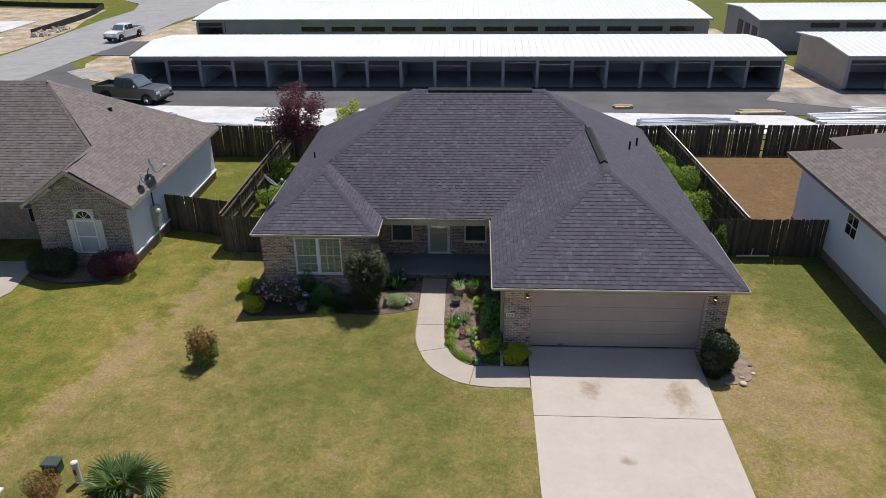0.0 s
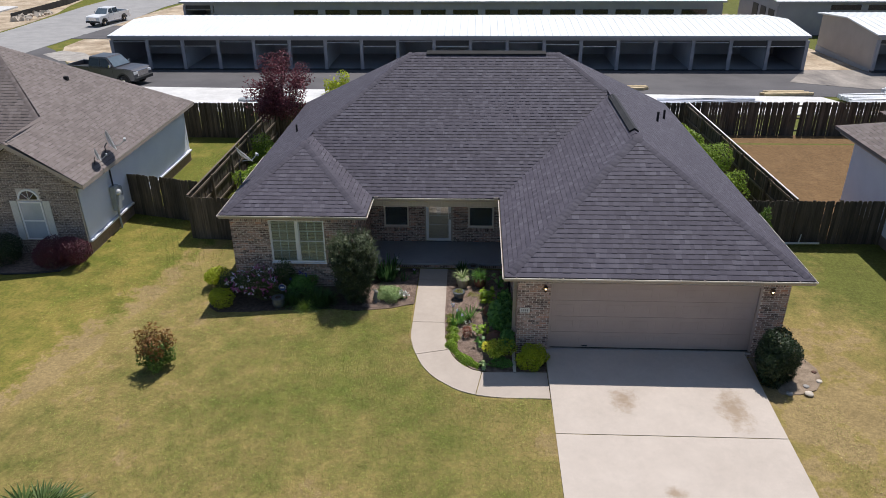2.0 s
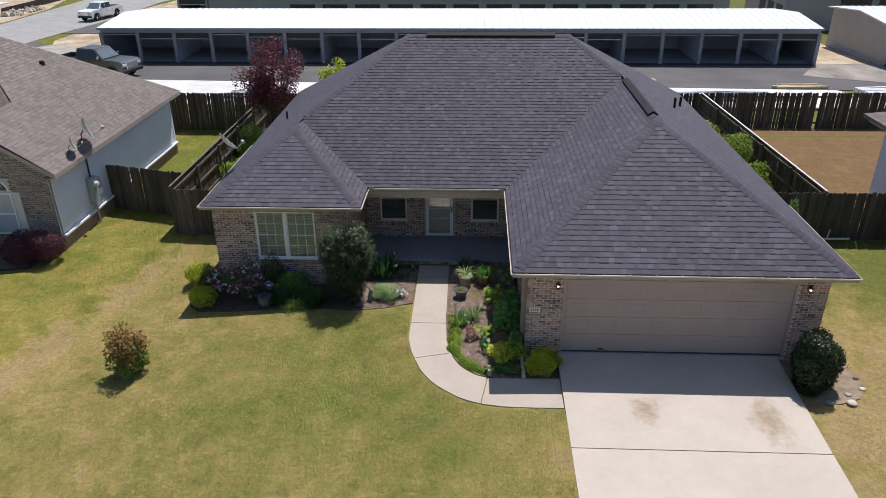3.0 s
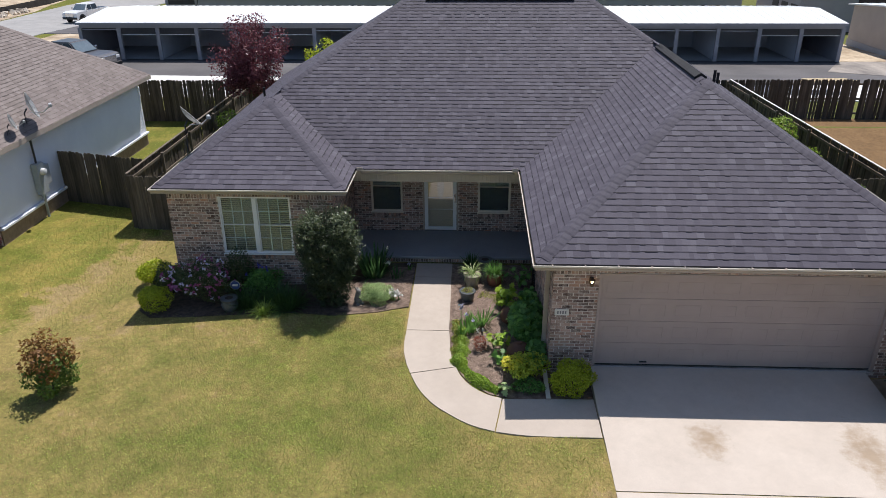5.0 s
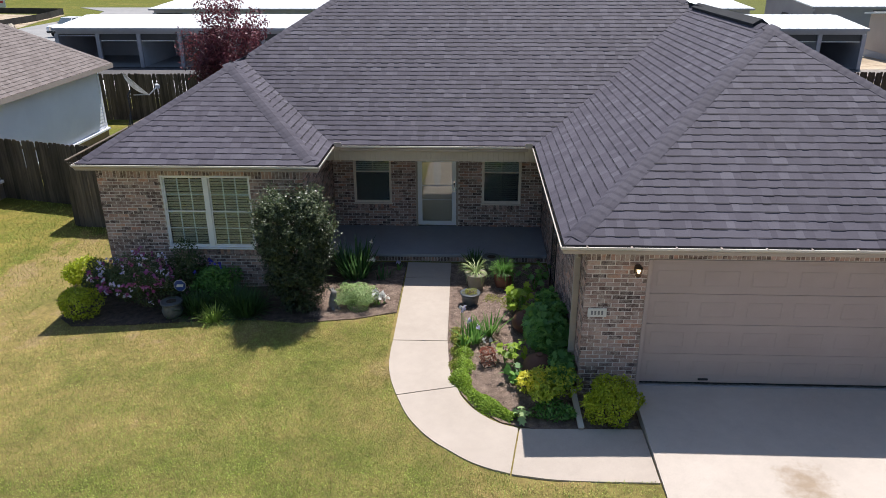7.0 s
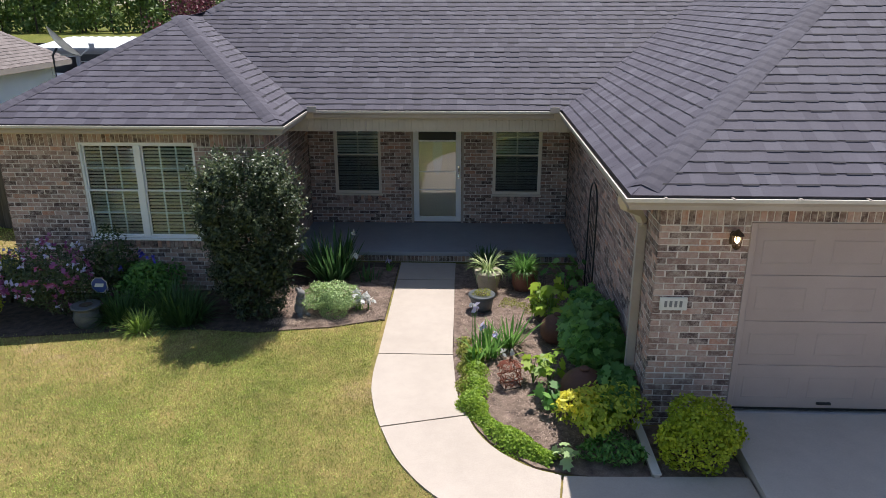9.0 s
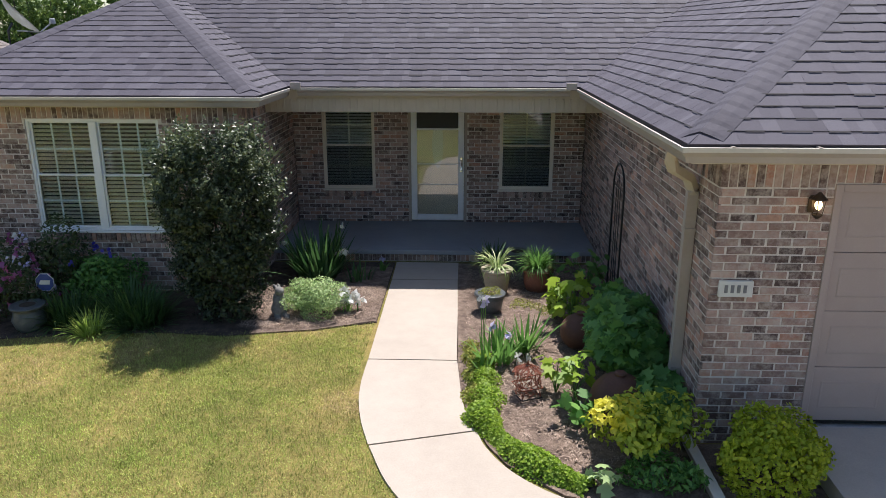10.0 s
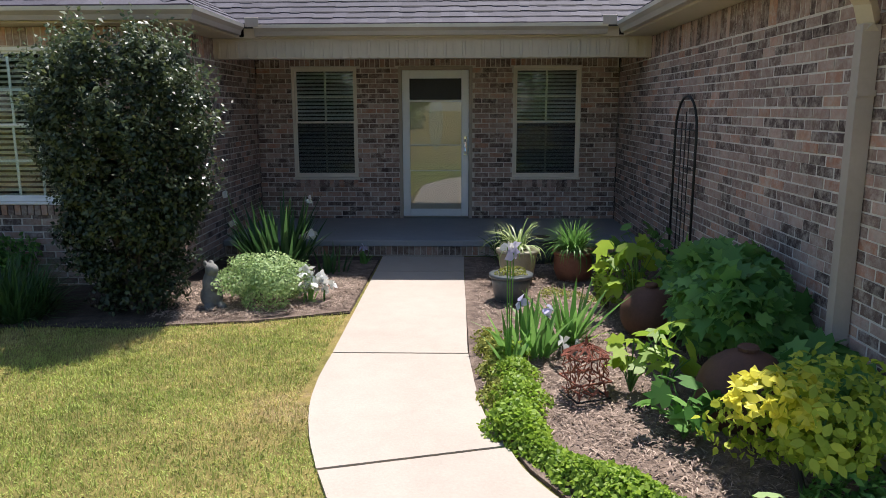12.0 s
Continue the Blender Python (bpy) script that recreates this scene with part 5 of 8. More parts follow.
part("foundation", boxed(((-14.32, 27.05, -0.7), (-14.11, 37.32, -0.1))), M["foundation"], west, "brown brick foundation strip")
part("ledge", boxed(((-14.16, 27.06, -0.10), (-14.03, 37.36, -0.02)), bevel=0.01), M["siding"], west, "white ledge over the foundation")
part("front_wall", boxed(((-32, 29.4, -0.7), (-18.0, 29.55, 2.25))), M["tan_brick"], west)
part("return_wall", boxed(((-18.04, 27.19, -0.7), (-17.9, 29.4, 2.25))), M["tan_brick"], west)
pw = new("porch_window")
pw.parent = west
part("window_frame", boxed(((-19.9, 29.36, 0.3), (-19.84, 29.4, 1.7)), ((-18.7, 29.36, 0.3), (-18.64, 29.4, 1.7)), ((-19.84, 29.36, 0.3), (-18.7, 29.4, 0.36)), ((-19.84, 29.36, 1.64), (-18.7, 29.4, 1.7)), ((-19.84, 29.365, 0.98), (-18.7, 29.4, 1.03))), M["downspout"], pw)
part("pane", boxed(((-19.84, 29.375, 0.36), (-18.7, 29.385, 1.64))), M["dark_glass"], pw)
part("back_wall", boxed(((-32, 37.2, -0.7), (-14.34, 37.3, 2.25))), M["tan_brick"], west)
gable = extruded([(-18.05, -0.7), (-14.16, -0.7), (-14.16, 2.38), (-16.15, 3.60), (-18.05, 2.27)], 0.16, "y", 27.02)
part("gable_wall", gable, M["mortar"], west)
part("fascia", boxed(((-13.73, 26.77, WE - 0.16), (-13.705, 37.7, WE - 0.01))), M["downspout"], west)
for s in (-1, 1):
    bm = bmesh.new()
    e = (-16.15 + (2.45 if s > 0 else -2.19), 26.74, WE - 0.03)
    t = (-16.15, 26.74, 3.77)
    vv = [bm.verts.new(p) for p in (e, t, (t[0], t[1], t[2] - 0.17), (e[0], e[1], e[2] - 0.15))]
    vb = [bm.verts.new((v.co.x, v.co.y + 0.03, v.co.z)) for v in vv]
    bm.faces.new(vv)
    bm.faces.new(vb[::-1])
    for i in range(4):
        bm.faces.new((vv[i], vb[i], vb[(i + 1) % 4], vv[(i + 1) % 4]))
    bmesh.ops.recalc_face_normals(bm, faces=list(bm.faces))
    part("rake_board", bm, M["downspout"], west)
part("soffit", boxed(((-18.3, 26.78, WE - 0.16), (-18.0, 27.1, WE - 0.14)), ((-14.16, 26.78, WE - 0.16), (-13.73, 37.6, WE - 0.14)))
     , M["downspout"], west)
# arched front window
aw = new("arched_window")
aw.parent = west
aw["label"] = "white arched window with shutters"
cx = -15.95
part("window_frame", boxed(((cx - 0.44, 26.985, 0.02), (cx - 0.38, 27.03, 1.52)), ((cx + 0.38, 26.985, 0.02), (cx + 0.44, 27.03, 1.52)), ((cx - 0.38, 26.985, 0.02), (cx + 0.38, 27.03, 0.08)), ((cx - 0.38, 26.985, 1.46), (cx + 0.38, 27.03, 1.52)),
                           ((cx - 0.38, 26.99, 0.74), (cx + 0.38, 27.02, 0.80))), M["window_white"], aw)
part("pane", boxed(((cx - 0.38, 27.0, 0.08), (cx + 0.38, 27.012, 1.46))), M["sky_tinted_pane"], aw, "pale pane, blinds and sky reflection put into its colour")
fan = bmesh.new()
prev = None
for k in range(13):
    t = k * math.pi / 12
    cur = [fan.verts.new((cx + r * math.cos(t), y, 1.60 + r * math.sin(t))) for r, y in ((0.40, 26.985), (0.33, 26.985), (0.33, 27.02), (0.40, 27.02))]
    if prev:
        for i in range(4):
            fan.faces.new((prev[i], cur[i], cur[(i + 1) % 4], prev[(i + 1) % 4]))
    prev = cur
for k in (1, 2, 3):
    t = k * math.pi / 4
    tube([(cx, 27.0, 1.6), (cx + 0.33 * math.cos(t), 27.0, 1.6 + 0.33 * math.sin(t))], 0.01, 4, fan)
part("fanlight", fan, M["window_white"], aw)
hm = bmesh.new()
hm.faces.new([hm.verts.new((cx + 0.34 * math.cos(t), 27.006, 1.6 + 0.34 * math.sin(t))) for t in (k * math.pi / 12 for k in range(13))])
part("fanlight_pane", hm, M["dark_glass"], aw)
for s in (-1, 1):
    part("shutter", boxed(((cx + s * 0.60 - 0.13, 26.98, 0.0), (cx + s * 0.60 + 0.13, 27.015, 1.55)), bevel=0.01), M["white_pipe"], aw, "white shutter")
# electric meter on the side wall
meter = thing("electric_meter", "grey electric meter boxes with conduit on the siding", "meter box", at=(-14.10, 29.35, 0.85))
meter.scale = (1.35,) * 3
part("box", boxed(((-0.02, -0.16, -0.45), (0.14, 0.12, 0.28)), bevel=0.012), M["meter_grey"], meter)
part("breaker_box", boxed(((-0.02, 0.16, -0.3), (0.10, 0.36, 0.16)), bevel=0.01), M["meter_grey"], meter)
part("dial", lathe([(0.085, 0), (0.085, 0.05), (0.07, 0.09), (0.03, 0.10)], 16), M["headlight"], meter).matrix_basis = pose(0.14, -0.02, 0.08, 0, 90, 0)
part("conduit", tube([(0.05, -0.02, 0.28), (0.05, -0.02, 1.05)], 0.025, 8), M["steel_dark"], meter)
part("pipe", tube([(0.05, -0.02, -0.45), (0.05, -0.02, -1.3)], 0.03, 8), M["meter_grey"], meter)


def satellite_dish(at, yaw, label, scale=1.0, mast=0.6, tilt=72):
    t = thing("satellite_dish", label, "satellite dish", at=at)
    t.rotation_euler = (0, 0, radians(yaw))
    t.scale = (scale,) * 3
    part("mast", tube([(0, 0, -mast), (0, 0, 0.0), (0, -0.08, 0.12)], 0.02, 8), M["steel_dark"], t)
    bm = bmesh.new()
    rows = []
    for r in (0.02, 0.12, 0.22, 0.30, 0.36):
        rows.append(ring(bm, (0, 0, 0.9 * r * r), r, 24))
    for a, b in zip(rows, rows[1:]):
        for i in range(24):
            bm.faces.new((a[i], a[(i + 1) % 24], b[(i + 1) % 24], b[i]))
    bm.faces.new(rows[0][::-1])
    bmesh.ops.solidify(bm, geom=list(bm.faces), thickness=0.012)
    d = part("reflector", bm, M["dish"], t, smooth=True)
    d.matrix_basis = pose(0, -0.12, 0.16, tilt, 0, 0) @ Matrix.Diagonal((1.25, 1.0, 1, 1))
    part("feed_arm", tube([(0, -0.12, 0.0), (0, -0.45, -0.02), (0, -0.62, 0.12)], 0.014, 6), M["dish"], t)
    part("receiver", boxed(((-0.09, -0.68, 0.10), (0.09, -0.60, 0.19)), bevel=0.012), M["dish"], t)
    for s in (-1, 1):
        part("strut", tube([(s * 0.02, 0, -mast * 0.4), (s * 0.22, 0.1, -mast)], 0.012, 6), M["steel_dark"], t)
    return t


satellite_dish((-14.02, 29.35, 2.80), 120, "grey satellite dish on a mast on the brown roof", 1.15, 0.33)
satellite_dish((-13.98, 28.35, 2.66), 120, "small grey satellite dish on the brown roof", 0.7, 0.36)
satellite_dish((-8.05, 26.75, 3.18), 123, "pale satellite dish on a short mast at the roof eave", 1.0, 0.88, 48)
part("roof_vent", boxed(((-17.08, 32.92, 4.25), (-16.92, 33.08, 4.60)), bevel=0.02), M["vent"], west)

east = thing("neighbour_house", "white siding house with a brown shingle roof", "house")
EE = 3.08
NE_SLOPES = {
    "west": [Vector((13.9, 31.65, EE)), Vector((13.9, 14.0, EE)), Vector((19.0, 14.0, 5.4)), Vector((19.0, 26.0, 5.4))],
    "back": [Vector((30.0, 31.65, EE)), Vector((13.9, 31.65, EE)), Vector((19.0, 26.0, 5.4)), Vector((25.0, 26.0, 5.4))],
}
NE_DECKS = {k: deck(v, east, M["brown_shingle"], 0.12) for k, v in NE_SLOPES.items()}
ev = [(16.5, 33.6, EE + 0.02), (32.0, 33.6, EE + 0.02), (32.0, 26.0, 6.6), (22.6, 26.0, 6.6), (16.5, 29.0, EE + 0.02)]
hip_body(east, (ev, [(0, 1, 2, 3), (0, 3, 4)]), M["brown_shingle"])
part("roof_side", boxed(((19.0, 14.0, EE - 0.1), (30.0, 26.0, 5.3))), M["brown_shingle"], east)
wall_e = part("side_wall", boxed(((14.42, 14.0, 0.3), (14.62, 30.9, 3.0)), ((14.62, 30.7, 0.3), (30.0, 30.9, 3.0))), M["siding"], east, "white lap siding wall")
board = None
for i in range(23):
    if board is None:
        bm = bmesh.new()
        vv = [bm.verts.new(p) for p in ((14.419, 14.0, 0), (14.392, 14.0, 0), (14.412, 14.0, 0.117), (14.419, 14.0, 0.117), (14.419, 30.9, 0), (14.392, 30.9, 0), (14.412, 30.9, 0.117), (14.419, 30.9, 0.117))]
        for q in ((3, 2, 1, 0), (4, 5, 6, 7), (1, 5, 4, 0), (2, 6, 5, 1), (3, 7, 6, 2), (0, 4, 7, 3)):
            bm.faces.new([vv[k] for k in q])
        board = part("siding_board", bm, M["siding"], wall_e)
        q = board
    else:
        q = board.copy()
        scene.collection.objects.link(q)
    q.location.z = 0.3 + i * 0.118
part("foundation", boxed(((14.39, 14.0, -0.6), (14.60, 30.95, 0.3))), M["foundation"], east, "brown brick foundation strip")
part("fascia", boxed(((13.91, 14.0, EE - 0.17), (13.94, 31.2, EE - 0.01))), M["downspout"], east)
part("soffit", boxed(((13.94, 14.0, EE - 0.17), (14.47, 31.2, EE - 0.15))), M["siding"], east)
ew = new("window")
ew.parent = east
part("window_frame", boxed(((14.375, 25.5, 1.62), (14.42, 25.56, 2.55)), ((14.375, 26.36, 1.62), (14.42, 26.42, 2.55)), ((14.375, 25.56, 1.62), (14.42, 26.36, 1.68)), ((14.375, 25.56, 2.49), (14.42, 26.36, 2.55)), ((14.38, 25.56, 2.06), (14.42, 26.36, 2.10)),
                           ((14.385, 25.94, 1.68), (14.42, 25.98, 2.49))), M["window_white"], ew)
part("pane", boxed(((14.388, 25.56, 1.68), (14.40, 26.36, 2.49))), M["dark_glass"], ew)


# ---- storage buildings ----
def storage(name, x0, x1, y0, y1, z0, h, bays, label, wall_m, open_front=True, rise=0.45, seed=3, side=0.35):
    rng = random.Random(seed)
    t = thing(name, label, "storage building")
    ze, ym = z0 + h, (y0 + y1) / 2
    o = 0.35
    bm = bmesh.new()
    sec = [(y0 - o, ze), (ym, ze + rise), (y1 + o, ze), (y1 + o, ze - 0.1), (ym, ze + rise - 0.1), (y0 - o, ze - 0.1)]
    a = [bm.verts.new((x0 - side, y, z)) for y, z in sec]
    b = [bm.verts.new((x1 + side, y, z)) for y, z in sec]
    bm.faces.new(a)
    bm.faces.new(b[::-1])
    for i in range(6):
        bm.faces.new((a[i], b[i], b[(i + 1) % 6], a[(i + 1) % 6]))
    bmesh.ops.recalc_face_normals(bm, faces=list(bm.faces))
    roof = part("roof", bm, M["white_roof"], t, "white ribbed metal roof")
    n = int((x1 - x0) / 0.6)
    rv, rf = [], []
    for i in range(n):
        x = x0 + (i + 0.5) * (x1 - x0) / n
        for ya, za, yb, zb in ((y0 - o, ze, ym, ze + rise), (ym, ze + rise, y1 + o, ze)):
            k = len(rv)
            rv += [(x - 0.03, ya, za + 0.002), (x + 0.03, ya, za + 0.002), (x + 0.03, yb, zb + 0.002), (x - 0.03, yb, zb + 0.002), (x, ya, za + 0.035), (x, yb, zb + 0.035)]
            rf += [(k, k + 4, k + 5, k + 3), (k + 1, k + 2, k + 5, k + 4), (k, k + 1, k + 4)]
    tagged(raw("rib", rv, rf, M["white_roof"], roof), kind="stuff")
    part("eave_trim", boxed(((x0 - side - 0.02, y0 - o - 0.03, ze - 0.17), (x1 + side + 0.02, y0 - o, ze - 0.005))), M["steel_grey"], t, "grey metal eave trim")
    for x in (x0, x1 - 0.12):
        g = extruded([(y0, z0), (y1, z0), (y1, ze - 0.1), (ym, ze + rise - 0.1), (y0, ze - 0.1)], 0.12, "x", x)
        part("end_wall", g, wall_m, t)
    part("back_wall", boxed(((x0 + 0.12, y1 - 0.1, z0), (x1 - 0.12, y1, ze - 0.1))), wall_m, t)
    part("header", boxed(((x0 + 0.12, y0, ze - 0.42), (x1 - 0.12, y0 + 0.12, ze - 0.1))), M["steel_grey"], t)
    part("curb", boxed(((x0 - 0.05, y0 - 0.12, z0 - 0.5), (x1 + 0.05, y0 + 0.3, z0 + 0.04))), M["steel_dark"], t, "dark concrete curb")
    part("floor_slab", boxed(((x0 - 0.05, y0 + 0.3, z0 - 0.5), (x1 + 0.05, y1, z0 + 0.035))), M["unit_floor"], t, "grey concrete floor")
    part("inner_wall", boxed(((x0 + 0.12, y0 + 6.0, z0 + 0.04), (x1 - 0.12, y0 + 6.1, ze - 0.12))), M["steel_inner"], t)
    w = (x1 - x0) / bays
    post = None
    for i in range(bays + 1):
        x = x0 + i * w
        if post is None:
            post = part("post", boxed(((-0.13, y0 - 0.01, z0 + 0.04), (0.13, y0 + 0.16, ze - 0.42))), M["steel_grey"], t)
            q = post
        else:
            q = post.copy()
            scene.collection.objects.link(q)
        q.location.x = x
        if 0 < i < bays and i % 2 == 0:
            part("partition", boxed(((x - 0.03, y0 + 0.2, z0 + 0.04), (x + 0.03, y0 + 6.0, ze - 0.15))), M["steel_inner"], t)
    for i in range(bays):
        x = x0 + i * w
        drop = rng.choice((0.10, 0.12, 0.3, 0.15, 0.45))
        if not open_front:
            drop = h - 0.55
        part("roll_door", boxed(((x + 0.14, y0 + 0.13, ze - 0.42 - drop), (x + w - 0.14, y0 + 0.16, ze - 0.42))), M["steel_dark"], t)
        part("door_edge", boxed(((x + 0.14, y0 + 0.12, ze - 0.42 - drop - 0.05), (x + w - 0.14, y0 + 0.17, ze - 0.42 - drop))), M["pvc"] if drop > 0.2 else M["steel_inner"], t)
    return t


storage("storage_building", -29.3, 25.35, 61.75, 71.2, -1.60, 2.72, 19, "long grey open-front storage units under a white metal roof", M["steel_grey"], seed=3, side=0.05)
far = storage("storage_building", -31.45, 25.3, 83.35, 101.0, -2.2, 2.95, 19, "long grey storage building behind, under a white metal roof", M["steel_grey"], seed=5)
part("front_wall", boxed(((-28.2, 83.27, -2.2), (25.3, 83.33, 0.62))), M["steel_grey"], far)
for i in range(13):
    part("window", boxed(((-19.6 + i * 3.4, 83.24, -0.62), (-17.0 + i * 3.4, 83.268, -0.12))), M["dark_glass"], far, "dark window in the grey wall")
storage("storage_building", 30.2, 60.0, 60.8, 71.0, -1.40, 2.75, 9, "tan-sided storage building under a white metal roof", M["steel_tan"], seed=7)
near_east = storage("storage_building", 29.6, 66.0, 79.5, 91.0, -2.1, 3.3, 10, "grey storage building with a row of high windows and end doors", M["steel_grey"], seed=9)
part("front_wall", boxed(((29.72, 79.42, -2.3), (66.0, 79.48, 1.15))), M["steel_grey"], near_east)
for i in range(8):
    part("window", boxed(((34.6 + i * 3.6, 79.39, 0.35), (37.5 + i * 3.6, 79.418, 0.85))), M["dark_glass"], near_east, "dark window high in the grey wall")
for i in range(3):
    part("end_door", boxed(((29.55, 80.4 + i * 2.3, -2.1), (29.598, 81.9 + i * 2.3, 0.2))), M["steel_dark"], near_east, "dark end door")


# ---- pickup trucks ----
def pickup(at, yaw, paint, label, scale=1.0):
    t = thing("pickup_truck", label, "truck", at=at)
    t.rotation_euler = (0, 0, radians(yaw))
    t.scale = (scale,) * 3
    # side outline of the lower body, x forward
    low = [(-2.95, 0.55), (-2.95, 0.97), (-0.98, 0.97), (-0.98, 1.26), (1.25, 1.26), (2.30, 1.25), (2.66, 1.21), (2.84, 1.12), (2.88, 0.62), (2.80, 0.50), (2.42, 0.50), (2.36, 0.72), (2.20, 0.86), (1.95, 0.90), (1.70, 0.86), (1.54, 0.72), (1.48, 0.48),
           (-1.28, 0.48), (-1.34, 0.72), (-1.50, 0.86), (-1.75, 0.90), (-2.0, 0.86), (-2.16, 0.72), (-2.22, 0.50)]
    bm = extruded(low, 1.9, "y", -0.95)
    bmesh.ops.bevel(bm, geom=[e for e in bm.edges if abs(e.verts[0].co.y - e.verts[1].co.y) < 1e-4 and min(e.verts[0].co.z, e.verts[1].co.z) > 1.1], offset=0.05, segments=2, affect="EDGES")
    part("body", bm, paint, t)
    cab = bmesh.new()
    lo = [cab.verts.new(p) for p in ((-0.95, -0.90, 1.255), (1.28, -0.90, 1.255), (1.28, 0.90, 1.255), (-0.95, 0.90, 1.255))]
    hi = [cab.verts.new(p) for p in ((-0.84, -0.74, 1.93), (0.62, -0.74, 1.93), (0.62, 0.74, 1.93), (-0.84, 0.74, 1.93))]
    cab.faces.new(lo[::-1])
    cab.faces.new(hi)
    for i in range(4):
        cab.faces.new((lo[i], lo[(i + 1) % 4], hi[(i + 1) % 4], hi[i]))
    bmesh.ops.bevel(cab, geom=list(cab.edges), offset=0.05, segments=2, affect="EDGES")
    part("cab", cab, paint, t)

    def pane(pts, name, glass="dark_glass"):
        b = bmesh.new()
        b.faces.new([b.verts.new(p) for p in pts])
        bmesh.ops.recalc_face_normals(b, faces=list(b.faces))
        bmesh.ops.solidify(b, geom=list(b.faces), thickness=0.012)
        part(name, b, M[glass], t, "dark tinted glass" if glass == "dark_glass" else "glass with a pale sky reflection in its colour")
    pane([(1.245, -0.80, 1.32), (1.245, 0.80, 1.32), (0.71, 0.68, 1.87), (0.71, -0.68, 1.87)], "windscreen", "windscreen")
    pane([(-0.955, -0.74, 1.34), (-0.955, 0.74, 1.34), (-0.87, 0.64, 1.86), (-0.87, -0.64, 1.86)], "rear_window")
    for s in (-1, 1):
        y0, y1 = s * 0.902, s * 0.772
        pane([(0.16, y0, 1.31), (1.08, y0, 1.31), (0.64, y1, 1.84), (0.16, y1, 1.84)], "side_window")
        pane([(0.08, y0, 1.31), (-0.84, y0, 1.31), (-0.78, y1, 1.84), (0.08, y1, 1.84)], "side_window")
        part("mirror", boxed(((0.98, s * 1.0 - 0.09, 1.30), (1.08, s * 1.0 + 0.09, 1.52)), bevel=0.02), M["chrome"], t)
        part("headlight", boxed(((2.70, s * 0.72 - 0.2, 0.86), (2.875, s * 0.72 + 0.2, 1.07)), bevel=0.03), M["headlight"], t)
        part("tail_light", boxed(((-2.97, s * 0.86 - 0.07, 0.75), (-2.90, s * 0.86 + 0.07, 1.10)), bevel=0.02), M["rust"], t)
        part("running_board", boxed(((-1.2, s * 0.97 - 0.06, 0.40), (1.4, s * 0.97 + 0.06, 0.46)), bevel=0.02), M["chrome"], t)
        for x in (1.95, -1.75):
            wh = part("wheel", lathe([(0.30, -0.13), (0.385, -0.12), (0.40, -0.08), (0.40, 0.08), (0.385, 0.12), (0.30, 0.13)], 24), M["rubber"], t, "black tyre")
            wh.matrix_basis = pose(x, s * 0.84, 0.40, 90, 0, 0)
            part("rim", lathe([(0.06, -0.135), (0.22, -0.12), (0.25, -0.134), (0.25, 0.134), (0.22, 0.12), (0.06, 0.135)], 12), M["chrome"], wh)
    for x in (0.12, 1.14, -0.93):
        for q in (-0.952, 0.946):
            part("door_gap", boxed(((x - 0.008, q, 0.55), (x + 0.008, q + 0.006, 1.24))), M["black_plastic"], t)
    for q in (-0.99, 0.95):
        for x in (1.95, -1.75):
            part("wheel_flare", extruded([(x + r * math.cos(a), 0.42 + r * math.sin(a)) for r, a in [(0.54, k * math.pi / 10) for k in range(11)] + [(0.45, k * math.pi / 10) for k in range(10, -1, -1)]], 0.04, "y", q), M["black_plastic"], t)
    bed = boxed(((-2.86, -0.84, 0.9715), (-1.05, 0.84, 0.9755)))
    part("cargo_bed", bed, M["black_plastic"], t)
    part("grille", boxed(((2.80, -0.55, 0.70), (2.91, 0.55, 1.12)), bevel=0.02), M["chrome"], t)
    part("front_bumper", boxed(((2.78, -0.95, 0.44), (2.97, 0.95, 0.68)), bevel=0.04), M["black_plastic"], t)
    part("rear_bumper", boxed(((-3.08, -0.93, 0.46), (-2.93, 0.93, 0.66)), bevel=0.03), M["chrome"], t)
    for q in (-0.95, 0.86):
        part("bed_side", boxed(((-2.95, q, 0.9705), (-0.985, q + 0.09, 1.28)), bevel=0.015), paint, t)
    part("tailgate", boxed(((-2.96, -0.86, 0.9705), (-2.88, 0.86, 1.27)), bevel=0.015), paint, t)
    return t


pickup((-27.0, 56.0, land(-27.0, 56.0) + 0.04), -15, M["truck_grey"], "dark grey crew-cab pickup truck on the asphalt drive", 1.03)
pickup((-42.1, 87.6, land(-42.1, 87.6) + 0.05), -102, M["truck_white"], "white pickup truck parked at the kerb", 0.92)


# ---- loose building material on the slab ----
def stack(at, yaw, n, length, material, label, seed, name="pipe_stack", category="building material", w=0.09):
    rng = random.Random(seed)
    t = thing(name, label, category, at=(at[0], at[1], land(at[0], at[1]) + 0.06))
    t.rotation_euler = (0, 0, radians(yaw))
    for i in range(n):
        y = (i - n / 2) * w * 2.2 + rng.uniform(-0.05, 0.05)
        a = rng.uniform(-0.06, 0.06)
        part("length", bar([(-length / 2 + rng.uniform(-0.3, 0.3), y, w + 0.0), (length / 2 + rng.uniform(-0.3, 0.3), y + a * length, w + 0.0)], w * 0.7, w * 0.9), material, t)
    return t


